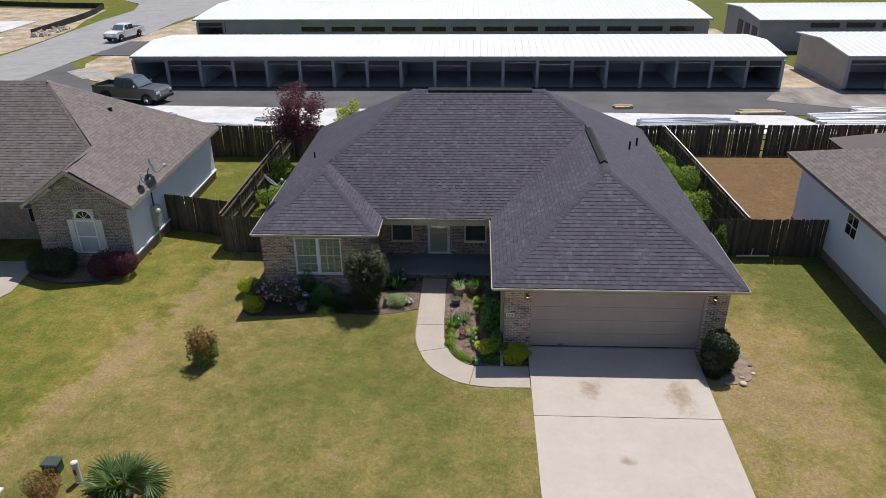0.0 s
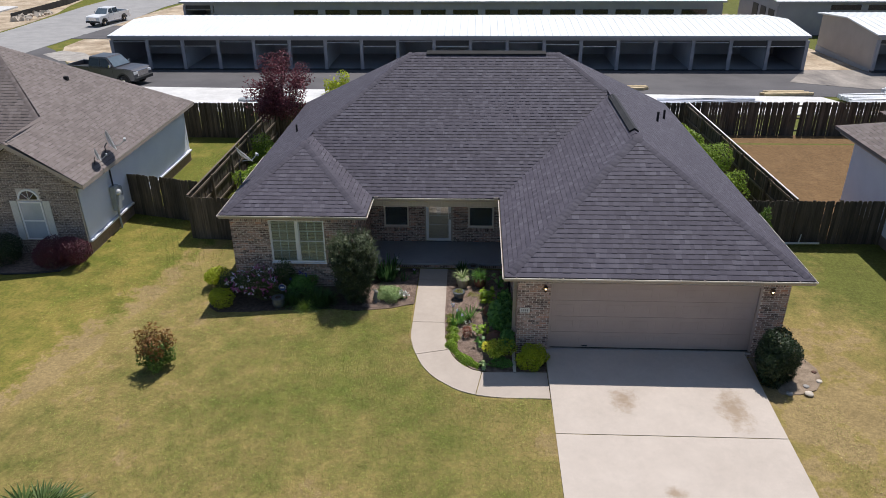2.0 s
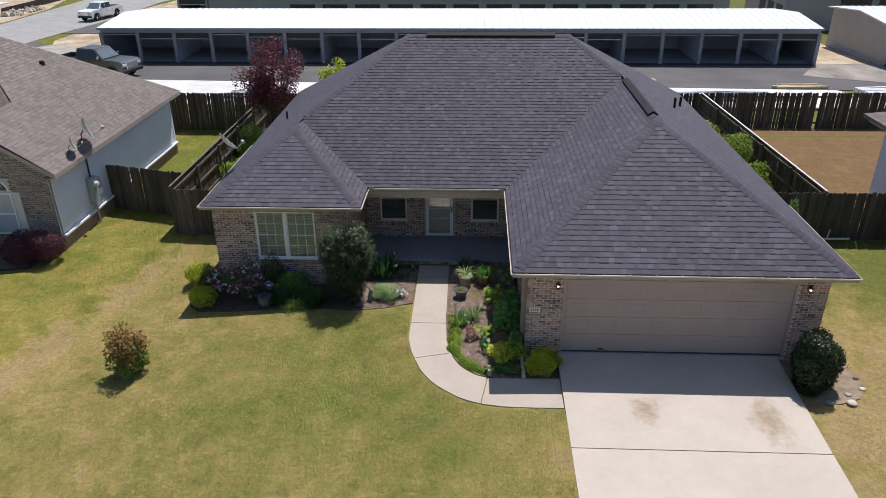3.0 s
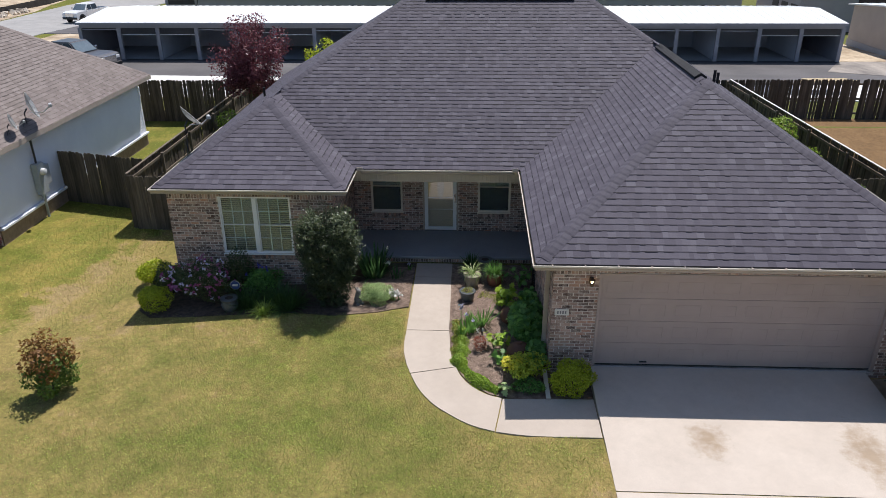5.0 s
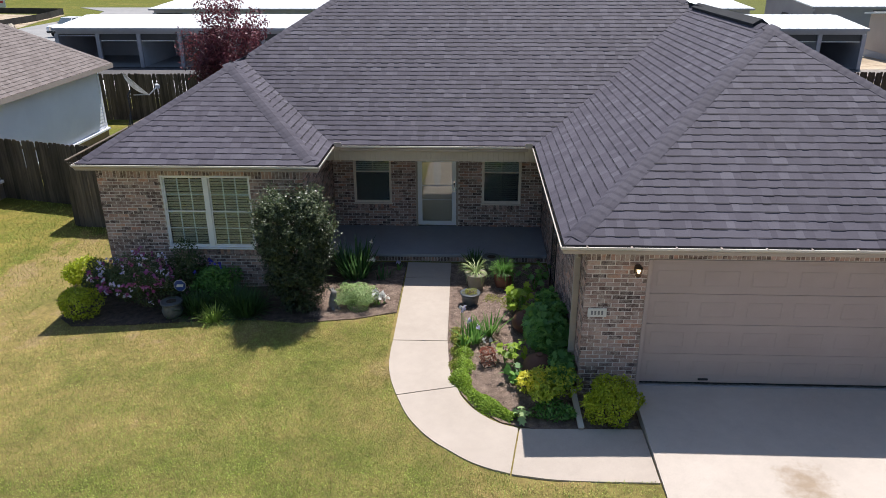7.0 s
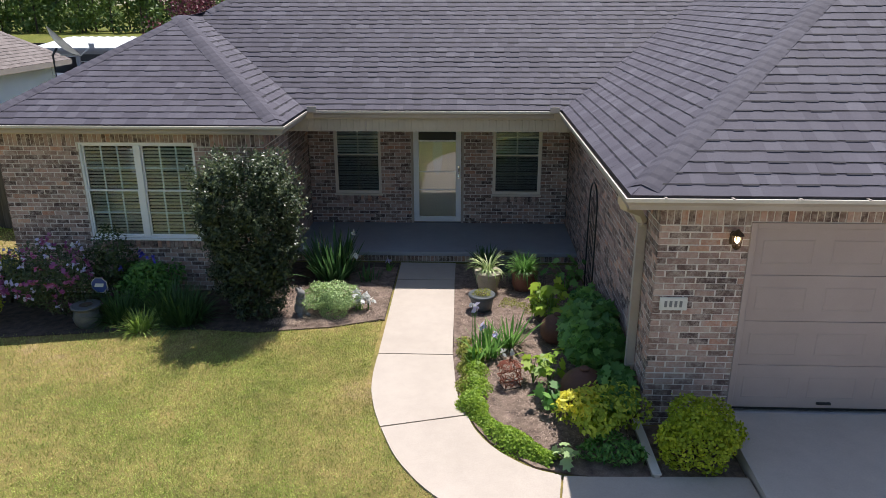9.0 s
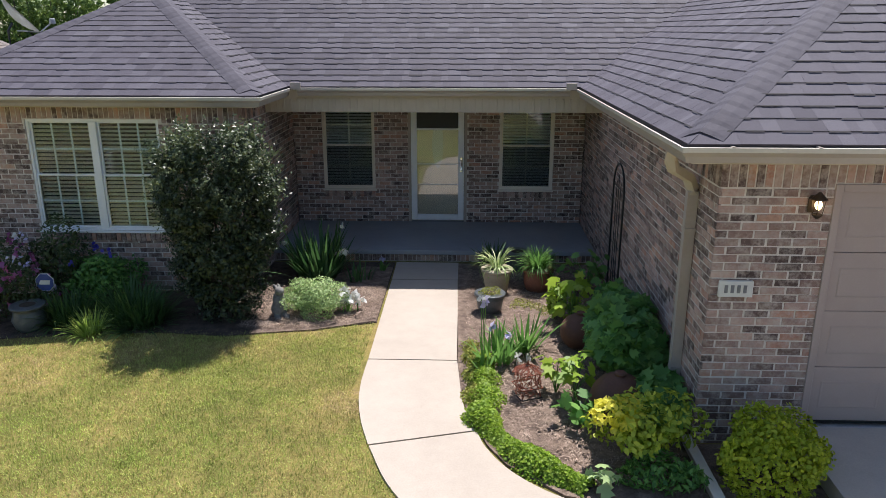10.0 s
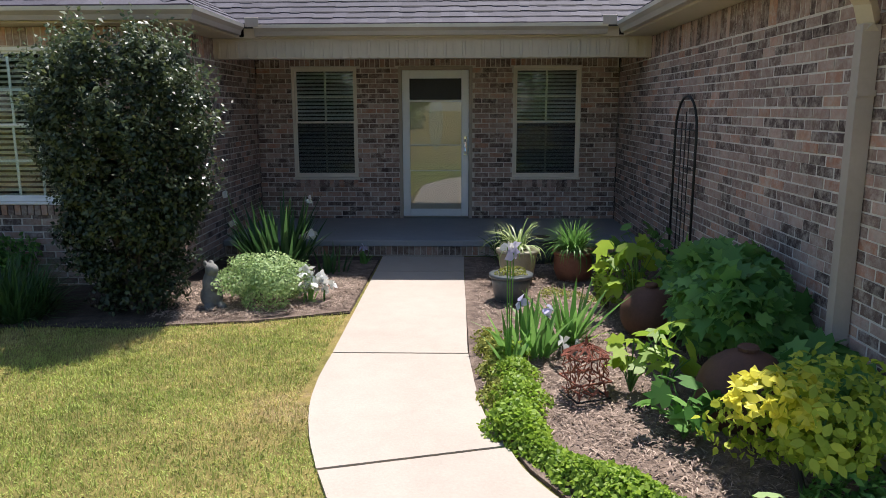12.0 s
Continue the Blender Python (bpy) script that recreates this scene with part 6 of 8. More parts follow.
stack((14.5, 49.6), 1, 6, 6.5, M["steel_inner"], "stack of dark metal channels on the pale slab", 1)
stack((15.0, 48.2), -1, 5, 8.0, M["meter_grey"], "stack of grey metal channels on the pale slab", 2)
stack((20.5, 52.4), 3, 4, 3.0, M["lumber"], "stack of pale lumber on dark pallets", 3, "lumber_stack")
stack((27.5, 50.0), 4, 9, 8.5, M["pvc"], "pile of long white metal panels on the dirt", 4, "panel_pile", w=0.14)
stack((30.0, 52.2), -6, 6, 6.0, M["pvc"], "pile of long white metal panels on the dirt", 5, "panel_pile", w=0.14)
stack((11.0, 54.0), 2, 4, 1.2, M["lumber"], "small pale wooden pallet on the asphalt", 6, "pallet", "pallet", 0.1)
stack((-13.5, 49.8), 8, 4, 3.4, M["meter_grey"], "grey metal offcuts on the pale slab", 7)
stack((-17.5, 48.0), -3, 3, 4.6, M["pvc"], "white metal offcuts on the pale slab", 8)
stack((-22.6, 50.8), 20, 3, 1.6, M["steel_inner"], "short metal offcuts on the pale slab", 9)

# building site across the street
sf = thing("silt_fence", "sagging black silt fence round the building site", "fence")
pts = [(-95, 117), (-85, 116), (-74.7, 115.5), (-64.5, 113.5), (-56.6, 112.7), (-55.2, 107), (-54.7, 102.7), (-54.8, 95), (-54.9, 89.8)]
for a, b in zip(pts, pts[1:]):
    part("panel", boxed(((-0.5, -0.02, 0), (0.5, 0.02, 0.75))), M["silt"], sf).matrix_basis = pose((a[0] + b[0]) / 2, (a[1] + b[1]) / 2, land(*a) + 0.03, 0, 0, math.degrees(math.atan2(b[1] - a[1], b[0] - a[0]))) @ Matrix.Diagonal(
        (math.hypot(b[0] - a[0], b[1] - a[1]), 1, 1, 1))
slab_n = thing("foundation_slab", "new white concrete foundation slab on bare dirt", "slab")
part("slab", boxed(((-82, 91.5, -2.4), (-59.8, 99.5, -1.98)), bevel=0.05), M["pale_slab"], slab_n)
part("step", boxed(((-70, 86.6, -2.4), (-57.4, 88.4, -2.08)), bevel=0.04), M["pale_slab"], slab_n)
sign = thing("site_sign", "small white site sign with red marks on posts", "sign", at=(-69, 118, land(-69, 118)))
part("board", boxed(((-1.2, -0.03, 0.5), (1.2, 0.03, 2.0)), bevel=0.02), M["sign_white"], sign)
part("mark", boxed(((-0.9, -0.045, 1.1), (0.9, -0.031, 1.4))), M["sign_red"], sign)
for x in (-1.0, 1.0):
    part("post", boxed(((x - 0.05, 0.031, 0), (x + 0.05, 0.12, 2.0))), M["lumber"], sign)
rub = thing("rubble_heap", "heap of pale broken concrete on the verge", "rubble", kind="stuff", at=(-53.6, 92, land(-53.6, 92)))
rng = random.Random(4)
bm = bmesh.new()
for i in range(40):
    s = rng.uniform(0.1, 0.35)
    cube(bm, (-s, -s, -s * 0.6), (s, s, s * 0.6), pose(rng.uniform(-0.9, 0.9), rng.uniform(-3, 3), rng.uniform(0, 0.25), rng.uniform(0, 180), rng.uniform(0, 180), rng.uniform(0, 180)))
part("chunks", bm, M["pale_stone"], rub)


# ---- planting ----
def bush(name, at, radii, n, leaf, label, length, width, shape=LEAF, seed=1, rough=0.28, lumps=8, lift=0.0, wild=0.6, low=-0.75, stems=5, shell=0.72, group=""):
    rng = np.random.default_rng(seed)
    t = thing(name, label, "bush", group, at=(at[0], at[1], at[2]))
    cz = radii[2] * 0.95 + lift
    p, d = blob(n, (0, 0, cz), radii, rng, lumps, rough, shell, low)
    p[:, 2] = np.maximum(p[:, 2], 0.02)
    leaves("foliage", t, M[leaf], p, d, length, width, rng, shape, 0.2, wild)
    rr = random.Random(seed)
    for i in range(stems):
        a = rr.uniform(0, 6.28)
        q = (radii[0] * 0.45 * math.cos(a), radii[1] * 0.45 * math.sin(a))
        part("stem", tube([(q[0] * 0.15, q[1] * 0.15, -0.05), (q[0] * 0.6, q[1] * 0.6, cz * 0.6), (q[0], q[1], cz * 1.15)], [0.016, 0.011, 0.005], 6), M["bark"], t)
    return t, rng


def flowers(t, material, name, pts, size, rng, petals=5):
    """Small open flowers, each a few petals."""
    P = np.repeat(pts, petals, axis=0) + rng.normal(size=(len(pts) * petals, 3)) * size * 0.25
    d = unit(rng.normal(size=P.shape) + np.array((0, -0.5, 0.8)))
    leaves(name, t, material, P, d, size, size * 0.9, rng, OVAL, 0.0, 0.5)


# the tall glossy holly by the wing
hx, hy = -3.75, 23.38
t = thing("holly_bush", "tall dense dark glossy green holly bush", "bush", at=(hx, hy, -0.25))
rng = np.random.default_rng(5)
rr = random.Random(6)
P, D, T, TD = [], [], [], []
for k in range(330):
    z, a = 0.12 + 2.12 * rr.random() ** 0.8, rr.uniform(0, 2 * math.pi)
    r = float(np.interp(z, (0.15, 0.5, 0.95, 1.35, 1.75, 2.05, 2.28), (0.34, 0.46, 0.54, 0.64, 0.66, 0.54, 0.26))) * rr.uniform(0.70, 1.06)
    c = np.array((r * math.cos(a), r * 0.9 * math.sin(a), z))
    w = unit(np.array((math.cos(a), math.sin(a), 0.25 + 0.5 * max(0.0, z - 1.5))))
    p, d = blob(120, c, (rr.uniform(0.09, 0.17),) * 3, rng, 4, 0.35, 0.7)
    P.append(p)
    D.append(unit(d + 0.7 * w + np.array((0, 0, 0.35))))
    # spiky shoots, most near the top, whose paler colour stands for sunlight
    if z > 0.8:
        for _ in range(3 if z > 1.3 else 1):
            q = unit(w * np.array((1, 1, 0)) * rr.uniform(0.4, 1.0) + np.array((rr.uniform(-0.5, 0.5), rr.uniform(-0.5, 0.5), 0.8)))
            n, reach = rr.randrange(10, 18), rr.uniform(0.20, 0.36)
            T.append(c + q * np.linspace(0.08, reach, n)[:, None] + rng.normal(size=(n, 3)) * 0.011)
            TD.append(np.tile(unit(q + np.array((0, 0, 0.4))), (n, 1)))
p, d = blob(5000, (0, 0, 1.15), (0.50, 0.46, 0.98), rng, 6, 0.2, 0.8)
P.append(p)
D.append(d)
p, d = np.concatenate(P), np.concatenate(D)
keep = p[:, 2] > 0.05
leaves("foliage", t, M["holly"], p[keep], d[keep], 0.043, 0.026, rng, LEAF, 0.1, 0.6)
leaves("new_growth", t, M["holly_lit_tip"], np.concatenate(T), np.concatenate(TD), 0.046, 0.025, rng, LEAF, -0.4, 0.8, "glossy shoot leaves coloured paler as if sunlit")
for a in range(6):
    c, s = math.cos(a * 1.05), math.sin(a * 1.05)
    part("trunk", tube([(0.05 * c, 0.05 * s, -0.1), (0.18 * c, 0.18 * s, 0.7), (0.40 * c, 0.38 * s, 1.7)], [0.03, 0.022, 0.01], 6), M["bark"], t)

bush("lime_shrub", (-8.15, 23.42, -0.50), (0.42, 0.40, 0.34), 2600, "lime", "round yellow-green clipped shrub in the mulch", 0.05, 0.03, seed=21)
bush("lime_shrub", (-8.75, 24.75, -0.52), (0.44, 0.40, 0.36), 2600, "lime", "loose yellow-green shrub at the house corner", 0.06, 0.035, seed=22, rough=0.4)
bush("dark_shrub", (-8.05, 24.3, -0.45), (0.42, 0.35, 0.36), 2400, "azalea", "small dark green shrub at the house corner", 0.05, 0.03, seed=23)
t, rng = bush("azalea", (-6.95, 23.72, -0.42), (0.85, 0.50, 0.56), 6500, "azalea", "flowering azalea with pink and white blossoms", 0.045, 0.024, seed=24, rough=0.32)
p, d = blob(800, (0, -0.05, 0.55), (0.90, 0.54, 0.60), rng, 8, 0.3, 1.0, -0.4)
p = p[p[:, 1] < 0.2]
flowers(t, M["petal_pink"], "pink_blossom", p[:75], 0.062, rng)
flowers(t, M["petal_white"], "white_blossom", p[330:338], 0.045, rng)
flowers(t, M["petal_violet"], "mauve_blossom", p[370:415], 0.055, rng)
t, rng = bush("perennial", (-5.55, 23.95, -0.30), (0.48, 0.34, 0.36), 2600, "hydrangea", "leafy green perennial with blue flowers", 0.07, 0.035, seed=25, rough=0.4)
flowers(t, M["petal_blue"], "blue_blossom", np.array([(-0.05, -0.1, 0.83), (0.2, -0.15, 0.78), (-0.3, -0.2, 0.62), (0.02, -0.12, 0.80)]), 0.06, rng)
bush("perennial", (-6.15, 24.05, -0.30), (0.38, 0.28, 0.55), 1800, "azalea", "dark leafy perennial against the brick wall", 0.06, 0.03, seed=26, rough=0.4)


def tuft(name, at, n, length, width, mat, label, seed, lean=0.45, curl=0.9, radius=0.12, category="plant", steps=4):
    rng = np.random.default_rng(seed)
    t = thing(name, label, category, at=at)
    a, r = rng.uniform(0, 6.28, n), radius * np.sqrt(rng.random(n))
    roots = np.stack((r * np.cos(a), r * np.sin(a), np.full(n, -0.01)), 1)
    blades("foliage", t, M[mat], roots, length, width, rng, lean, curl, steps, spread=a + rng.normal(0, 0.5, n))
    return t, rng


tuft("lily_turf", (-5.30, 22.98, -0.34), 230, 0.38, 0.017, "lily", "pale green arching clump of lily turf", 31, 0.7, 1.1)
tuft("lily_turf", (-5.0, 23.4, -0.32), 520, 0.60, 0.015, "dark_blade", "dark green arching clump of lily turf", 32, 0.7, 1.1, 0.25)
tuft("lily_turf", (-4.75, 23.2, -0.32), 520, 0.56, 0.015, "dark_blade", "dark green arching clump of lily turf", 33, 0.7, 1.1, 0.22)
tuft("lily_turf", (-5.75, 23.35, -0.34), 420, 0.50, 0.015, "dark_blade", "dark green arching clump of lily turf", 34, 0.7, 1.1, 0.2)


def iris_flower(t, x, y, z, mat, rng):
    pts = np.array([(x, y, z)] * 6) + rng.normal(size=(6, 3)) * 0.006
    d = np.array([(math.cos(k * 1.05), math.sin(k * 1.05), 0.5 if k % 2 else 0.1) for k in range(6)])
    leaves("blossom", t, mat, pts, unit(d), 0.072, 0.06, rng, OVAL, 0.7, 0.45)


def iris(at, n, length, label, seed, blooms, spread=0.16, leaf="iris"):
    t, rng = tuft("iris", at, n, length, 0.040, leaf, label, seed, 0.42, 0.4, spread, "iris", 4)
    for x, y, z, m in blooms:
        part("stalk", tube([(x * 0.5, y * 0.5, 0), (x, y, z)], 0.0045, 5), M["iris"], t)
        iris_flower(t, x, y, z, M[m], rng)
    return t


iris((-2.90, 24.85, -0.22), 130, 0.80, "tall green iris clump with white flowers, darkened for shade", 41, [(0.34, 0.05, 0.78, "petal_white"), (0.40, -0.1, 0.45, "petal_white"), (0.30, -0.05, 0.42, "petal_white"), (-0.55, 0.1, 0.85, "petal_white"),
                                                                                            (-0.48, 0.0, 0.55, "petal_white")], 0.30, "iris_shaded")
tuft("iris", (-2.35, 24.75, -0.22), 26, 0.36, 0.028, "iris_shaded", "low clump of iris blades in the shade", 42, 0.5, 0.5, 0.2, "iris")
iris((-2.03, 25.15, -0.22), 8, 0.25, "small iris with a pale flower by the porch", 43, [(0.0, 0.0, 0.22, "petal_violet")], 0.05)
iris((-0.46, 22.16, -0.18), 46, 0.43, "clump of bright green iris blades with pale violet flowers", 44, [(0.10, -0.10, 0.36, "petal_violet"), (0.20, -0.22, 0.15, "petal_white"), (-0.06, 0.12, 0.34, "petal_violet")], 0.17)
iris((-0.14, 22.44, -0.18), 34, 0.46, "clump of bright green iris blades beside the walk", 45, [(0.02, -0.34, 0.09, "petal_white")], 0.13)
iris((-0.62, 21.90, -0.18), 6, 0.34, "single tall pale violet iris bloom beside the walk", 46, [(0.0, -0.02, 0.80, "petal_violet"), (0.02, -0.03, 0.77, "petal_violet"), (-0.02, -0.03, 0.81, "petal_white")], 0.04)
t, rng = bush("silver_mound", (-2.68, 23.45, -0.20), (0.36, 0.32, 0.21), 7500, "silver", "low mound of small silvery green leaves", 0.030, 0.019, seed=47, rough=0.55, lumps=16, shell=0.6, stems=3)
t = thing("white_flower", "cluster of white blossoms beside the silvery mound", "flower", at=(-2.27, 23.5, -0.20))
rng = np.random.default_rng(48)
flowers(t, M["petal_white"], "blossom", rng.normal(size=(20, 3)) * np.array((0.085, 0.06, 0.05)) + np.array((0, 0, 0.19)), 0.066, rng)
blades("foliage", t, M["iris"], rng.normal(size=(14, 3)) * np.array((0.05, 0.04, 0)), 0.24, 0.02, rng, 0.4, 0.4)

# stone rabbit, one plain mesh
rab = bmesh.new()
for c, r in (((0, 0, 0.10), (0.085, 0.10, 0.10)), ((0, -0.02, 0.20), (0.07, 0.075, 0.11)), ((0, -0.045, 0.315), (0.05, 0.06, 0.052)), ((-0.022, 0.035, 0.345), (0.018, 0.045, 0.03)), ((0.022, 0.035, 0.345), (0.018, 0.045, 0.03)),
             ((-0.05, -0.08, 0.03), (0.035, 0.07, 0.03)), ((0.05, -0.08, 0.03), (0.035, 0.07, 0.03)), ((0, -0.085, 0.19), (0.03, 0.035, 0.04))):
    bmesh.ops.create_uvsphere(rab, u_segments=14, v_segments=9, radius=1.0, matrix=Matrix.Translation(c) @ Matrix.Diagonal((*r, 1)))
rabbit = part("rabbit_statue", rab, M["dark_stone"], None, smooth=True)
rabbit.matrix_basis = pose(-3.10, 23.34, -0.20, 0, 0, 35) @ Matrix.Scale(1.12, 4)
fuse = rabbit.modifiers.new("fuse", "REMESH")
fuse.mode, fuse.voxel_size, fuse.use_smooth_shade = "VOXEL", 0.009, True
fused = bpy.data.meshes.new_from_object(rabbit.evaluated_get(bpy.context.evaluated_depsgraph_get()))
rabbit.modifiers.clear()
rabbit.data = fused
tagged(rabbit, "small grey stone rabbit statue on the mulch", "statue")


def pot(name, at, profile, mat, label, soil=True):
    t = thing(name, label, "pot", at=at)
    part("vessel", lathe(profile, 28), M[mat], t, smooth=True)
    top = profile[-1]
    rim_r = max(r for r, z in profile[-3:])
    part("rim", lathe([(rim_r - 0.012, top[1] - 0.02), (rim_r + 0.014, top[1] - 0.022), (rim_r + 0.016, top[1] + 0.008), (rim_r - 0.012, top[1] + 0.008)], 28), M[mat], t, smooth=True)
    part("soil", lathe([(0.01, top[1] - 0.03), (rim_r - 0.014, top[1] - 0.03), (rim_r - 0.014, top[1] + 0.004), (0.01, top[1] + 0.012)], 20), M["soil"], t)
    return t


pot("grey_planter", (-0.50, 23.60, -0.20), [(0.13, 0), (0.155, 0.08), (0.17, 0.18), (0.18, 0.25)], "pot_grey", "dark grey glazed pot with low greenery")
t, rng = bush("pot_greenery", (-0.50, 23.60, 0.045), (0.14, 0.14, 0.035), 420, "olive_cover", "low olive greenery in the grey pot", 0.022, 0.014, seed=51, stems=0)
pot("tan_planter", (-0.39, 24.32, -0.20), [(0.14, 0), (0.16, 0.1), (0.185, 0.26), (0.20, 0.33)], "pot_tan", "tan pot holding a spider plant")
tuft("spider_plant", (-0.39, 24.32, 0.14), 80, 0.42, 0.017, "spider", "variegated spider plant with long arching leaves", 52, 0.75, 2.6, 0.07, steps=8)
pot("terracotta_planter", (0.17, 24.42, -0.20), [(0.15, 0), (0.19, 0.12), (0.195, 0.24), (0.18, 0.30)], "terracotta", "red-brown terracotta pot with a green plant")
tuft("potted_grass", (0.17, 24.42, 0.10), 330, 0.36, 0.014, "iris", "dense green arching grass in a terracotta pot", 53, 0.8, 2.0, 0.09, steps=5)
pot("dark_planter", (-0.06, 25.25, -0.20), [(0.13, 0), (0.16, 0.1), (0.18, 0.24), (0.19, 0.29)], "pot_grey", "dark empty pot beside the porch")
tuft("shade_plant", (-0.42, 25.3, -0.19), 160, 0.42, 0.022, "dark_blade", "dark green leafy clump beside the porch", 54, 0.6, 0.9, 0.12)
pot("garden_urn", (-6.17, 23.2, -0.38), [(0.10, 0), (0.17, 0.08), (0.20, 0.18), (0.17, 0.28), (0.16, 0.31), (0.19, 0.35)], "pot_grey", "round dark grey garden urn in front of the azalea")


def ball(at, r, label):
    bm = bmesh.new()
    bmesh.ops.create_uvsphere(bm, u_segments=28, v_segments=18, radius=r)
    for v in bm.verts:
        v.co.z *= 0.94
    t = thing("garden_ball", label, "garden ornament", at=(at[0], at[1], at[2] + r * 0.86))
    part("globe", bm, M["rust_brown"], t, smooth=True)
    part("collar", lathe([(r * 0.2, 0), (r * 0.22, 0.02), (r * 0.18, 0.03)], 16, (0, 0, r * 0.925)), M["rust_brown"], t)


ball((0.47, 22.58, -0.20), 0.22, "rust-brown ball ornament half hidden by leaves")
ball((0.60, 21.06, -0.24), 0.26, "large rust-brown ball ornament under the leaves")

# rusty wire lantern
lan = thing("wire_lantern", "rusty red wire lantern standing on the mulch", "lantern", at=(-0.20, 21.40, -0.175))
lan.rotation_euler = (0, 0, radians(22))
rr = random.Random(8)
w, h = 0.098, 0.25
for name, z, k in (("base_frame", 0.008, 1.1), ("mid_frame", 0.11, 1.12), ("top_frame", 0.25, 0.95)):
    part(name, tube([(-w * k, -w * k, z), (w * k, -w * k, z), (w * k, w * k, z), (-w * k, w * k, z), (-w * k, -w * k, z)], 0.007, 5), M["rust"] if z > 0.05 else M["black_iron"], lan)
wire = bmesh.new()
for i in range(120):
    side, u, z = rr.randrange(4), rr.uniform(-w, w), rr.uniform(0.0, h)
    u2, z2 = max(-w, min(w, u + rr.uniform(-0.09, 0.09))), max(0.0, min(h, z + rr.uniform(-0.07, 0.07)))
    f = [lambda a: (a, -w), lambda a: (w, a), lambda a: (a, w), lambda a: (-w, a)][side]
    tube([(*f(u), z), (*f(u2), z2)], 0.0042, 4, wire)
tagged(part("wirework", wire, M["rust"], lan), kind="stuff")
roof_w = bmesh.new()
for i in range(80):
    a = rr.uniform(0, 6.28)
    r1, r2 = rr.uniform(0.02, 0.15), rr.uniform(0.02, 0.15)
    b = a + rr.uniform(-0.7, 0.7)
    tube([(r1 * math.cos(a), r1 * math.sin(a), 0.25 + (0.15 - r1) * 0.55), (r2 * math.cos(b), r2 * math.sin(b), 0.25 + (0.15 - r2) * 0.55)], 0.004, 4, roof_w)
tagged(part("wire_roof", roof_w, M["rust"], lan), kind="stuff")
part("finial", tube([(0, 0, 0.32), (0, 0, 0.37)], [0.012, 0.004], 6), M["rust"], lan)

# oakleaf hydrangeas along the garage wall
for k, (x, y, rad, n, s, lift) in enumerate(((0.80, 21.85, (0.36, 0.62, 0.40), 1250, 0.135, 0.0), (0.90, 23.0, (0.22, 0.40, 0.30), 260, 0.13, 0.0), (0.93, 20.98, (0.22, 0.36, 0.24), 320, 0.125, 0.0))):
    rng = np.random.default_rng(60 + k)
    t = thing("hydrangea", "large-leaved green hydrangea against the brick wall", "bush", at=(x, y, -0.20))
    p, d = blob(n, (0, 0, rad[2] + lift), rad, rng, 7, 0.25, 0.9, -0.5)
    p[:, 2] = np.maximum(p[:, 2], 0.05)
    p[:, 0] = np.minimum(p[:, 0], 1.06 - x)
    leaves("foliage", t, M["hydrangea"], p, unit(d * np.array((0.6, 0.6, 1)) + np.array((-0.25, -0.3, 0.7))), s, s * 0.95, rng, OAK, 0.4, 0.55)
    for i in range(5):
        part("stem", tube([(0, (i - 2) * rad[1] * 0.3, -0.05), (0, (i - 2) * rad[1] * 0.35, rad[2])], [0.012, 0.008], 6), M["bark"], t)


def sprig(at, n, height, leaf, seed, label, mat="ground_cover", spread=0.16):
    """An open plant with a few large lobed leaves."""
    rng = np.random.default_rng(seed)
    t = thing("young_hydrangea", label, "plant", at=at)
    rr = random.Random(seed)
    pts, dirs = [], []
    for i in range(n):
        a, r, z = rr.uniform(0, 6.28), spread * rr.uniform(0.3, 1.0), height * rr.uniform(0.35, 1.0)
        q = (r * math.cos(a), r * math.sin(a), z)
        part("stalk", tube([(0, 0, 0), (q[0] * 0.4, q[1] * 0.4, z * 0.7), q], 0.004, 4), M["iris"], t)
        pts.append(q)
        dirs.append((0.4 * math.cos(a), 0.4 * math.sin(a), 1.0))
    leaves("foliage", t, M[mat], np.array(pts), unit(np.array(dirs)), leaf, leaf * 0.85, rng, OAK, 0.7, 0.5)
    return t


sprig((0.08, 21.45, -0.18), 16, 0.40, 0.16, 71, "young plant with large light green lobed leaves", spread=0.20)
sprig((0.25, 21.34, -0.18), 15, 0.46, 0.17, 72, "young plant with large light green lobed leaves", spread=0.17)
sprig((0.46, 23.0, -0.18), 26, 0.66, 0.18, 73, "young plant with large light green lobed leaves near the wall", spread=0.25)
sprig((0.78, 24.2, -0.18), 24, 0.55, 0.15, 76, "dark lobed plant near the porch", "hydrangea", 0.28)
sprig((0.22, 20.85, -0.18), 24, 0.26, 0.13, 74, "young green lobed plant on the mulch", "hydrangea", 0.18)
sprig((0.28, 19.92, -0.18), 8, 0.22, 0.125, 75, "young plant with pale lobed leaves at the bed edge", "silver", 0.10)
bush("yellow_sprig", (0.30, 23.35, -0.20), (0.15, 0.13, 0.26), 360, "ground_cover", "small upright yellow-green plant", 0.055, 0.035, OVAL, seed=77, rough=0.4, stems=3)
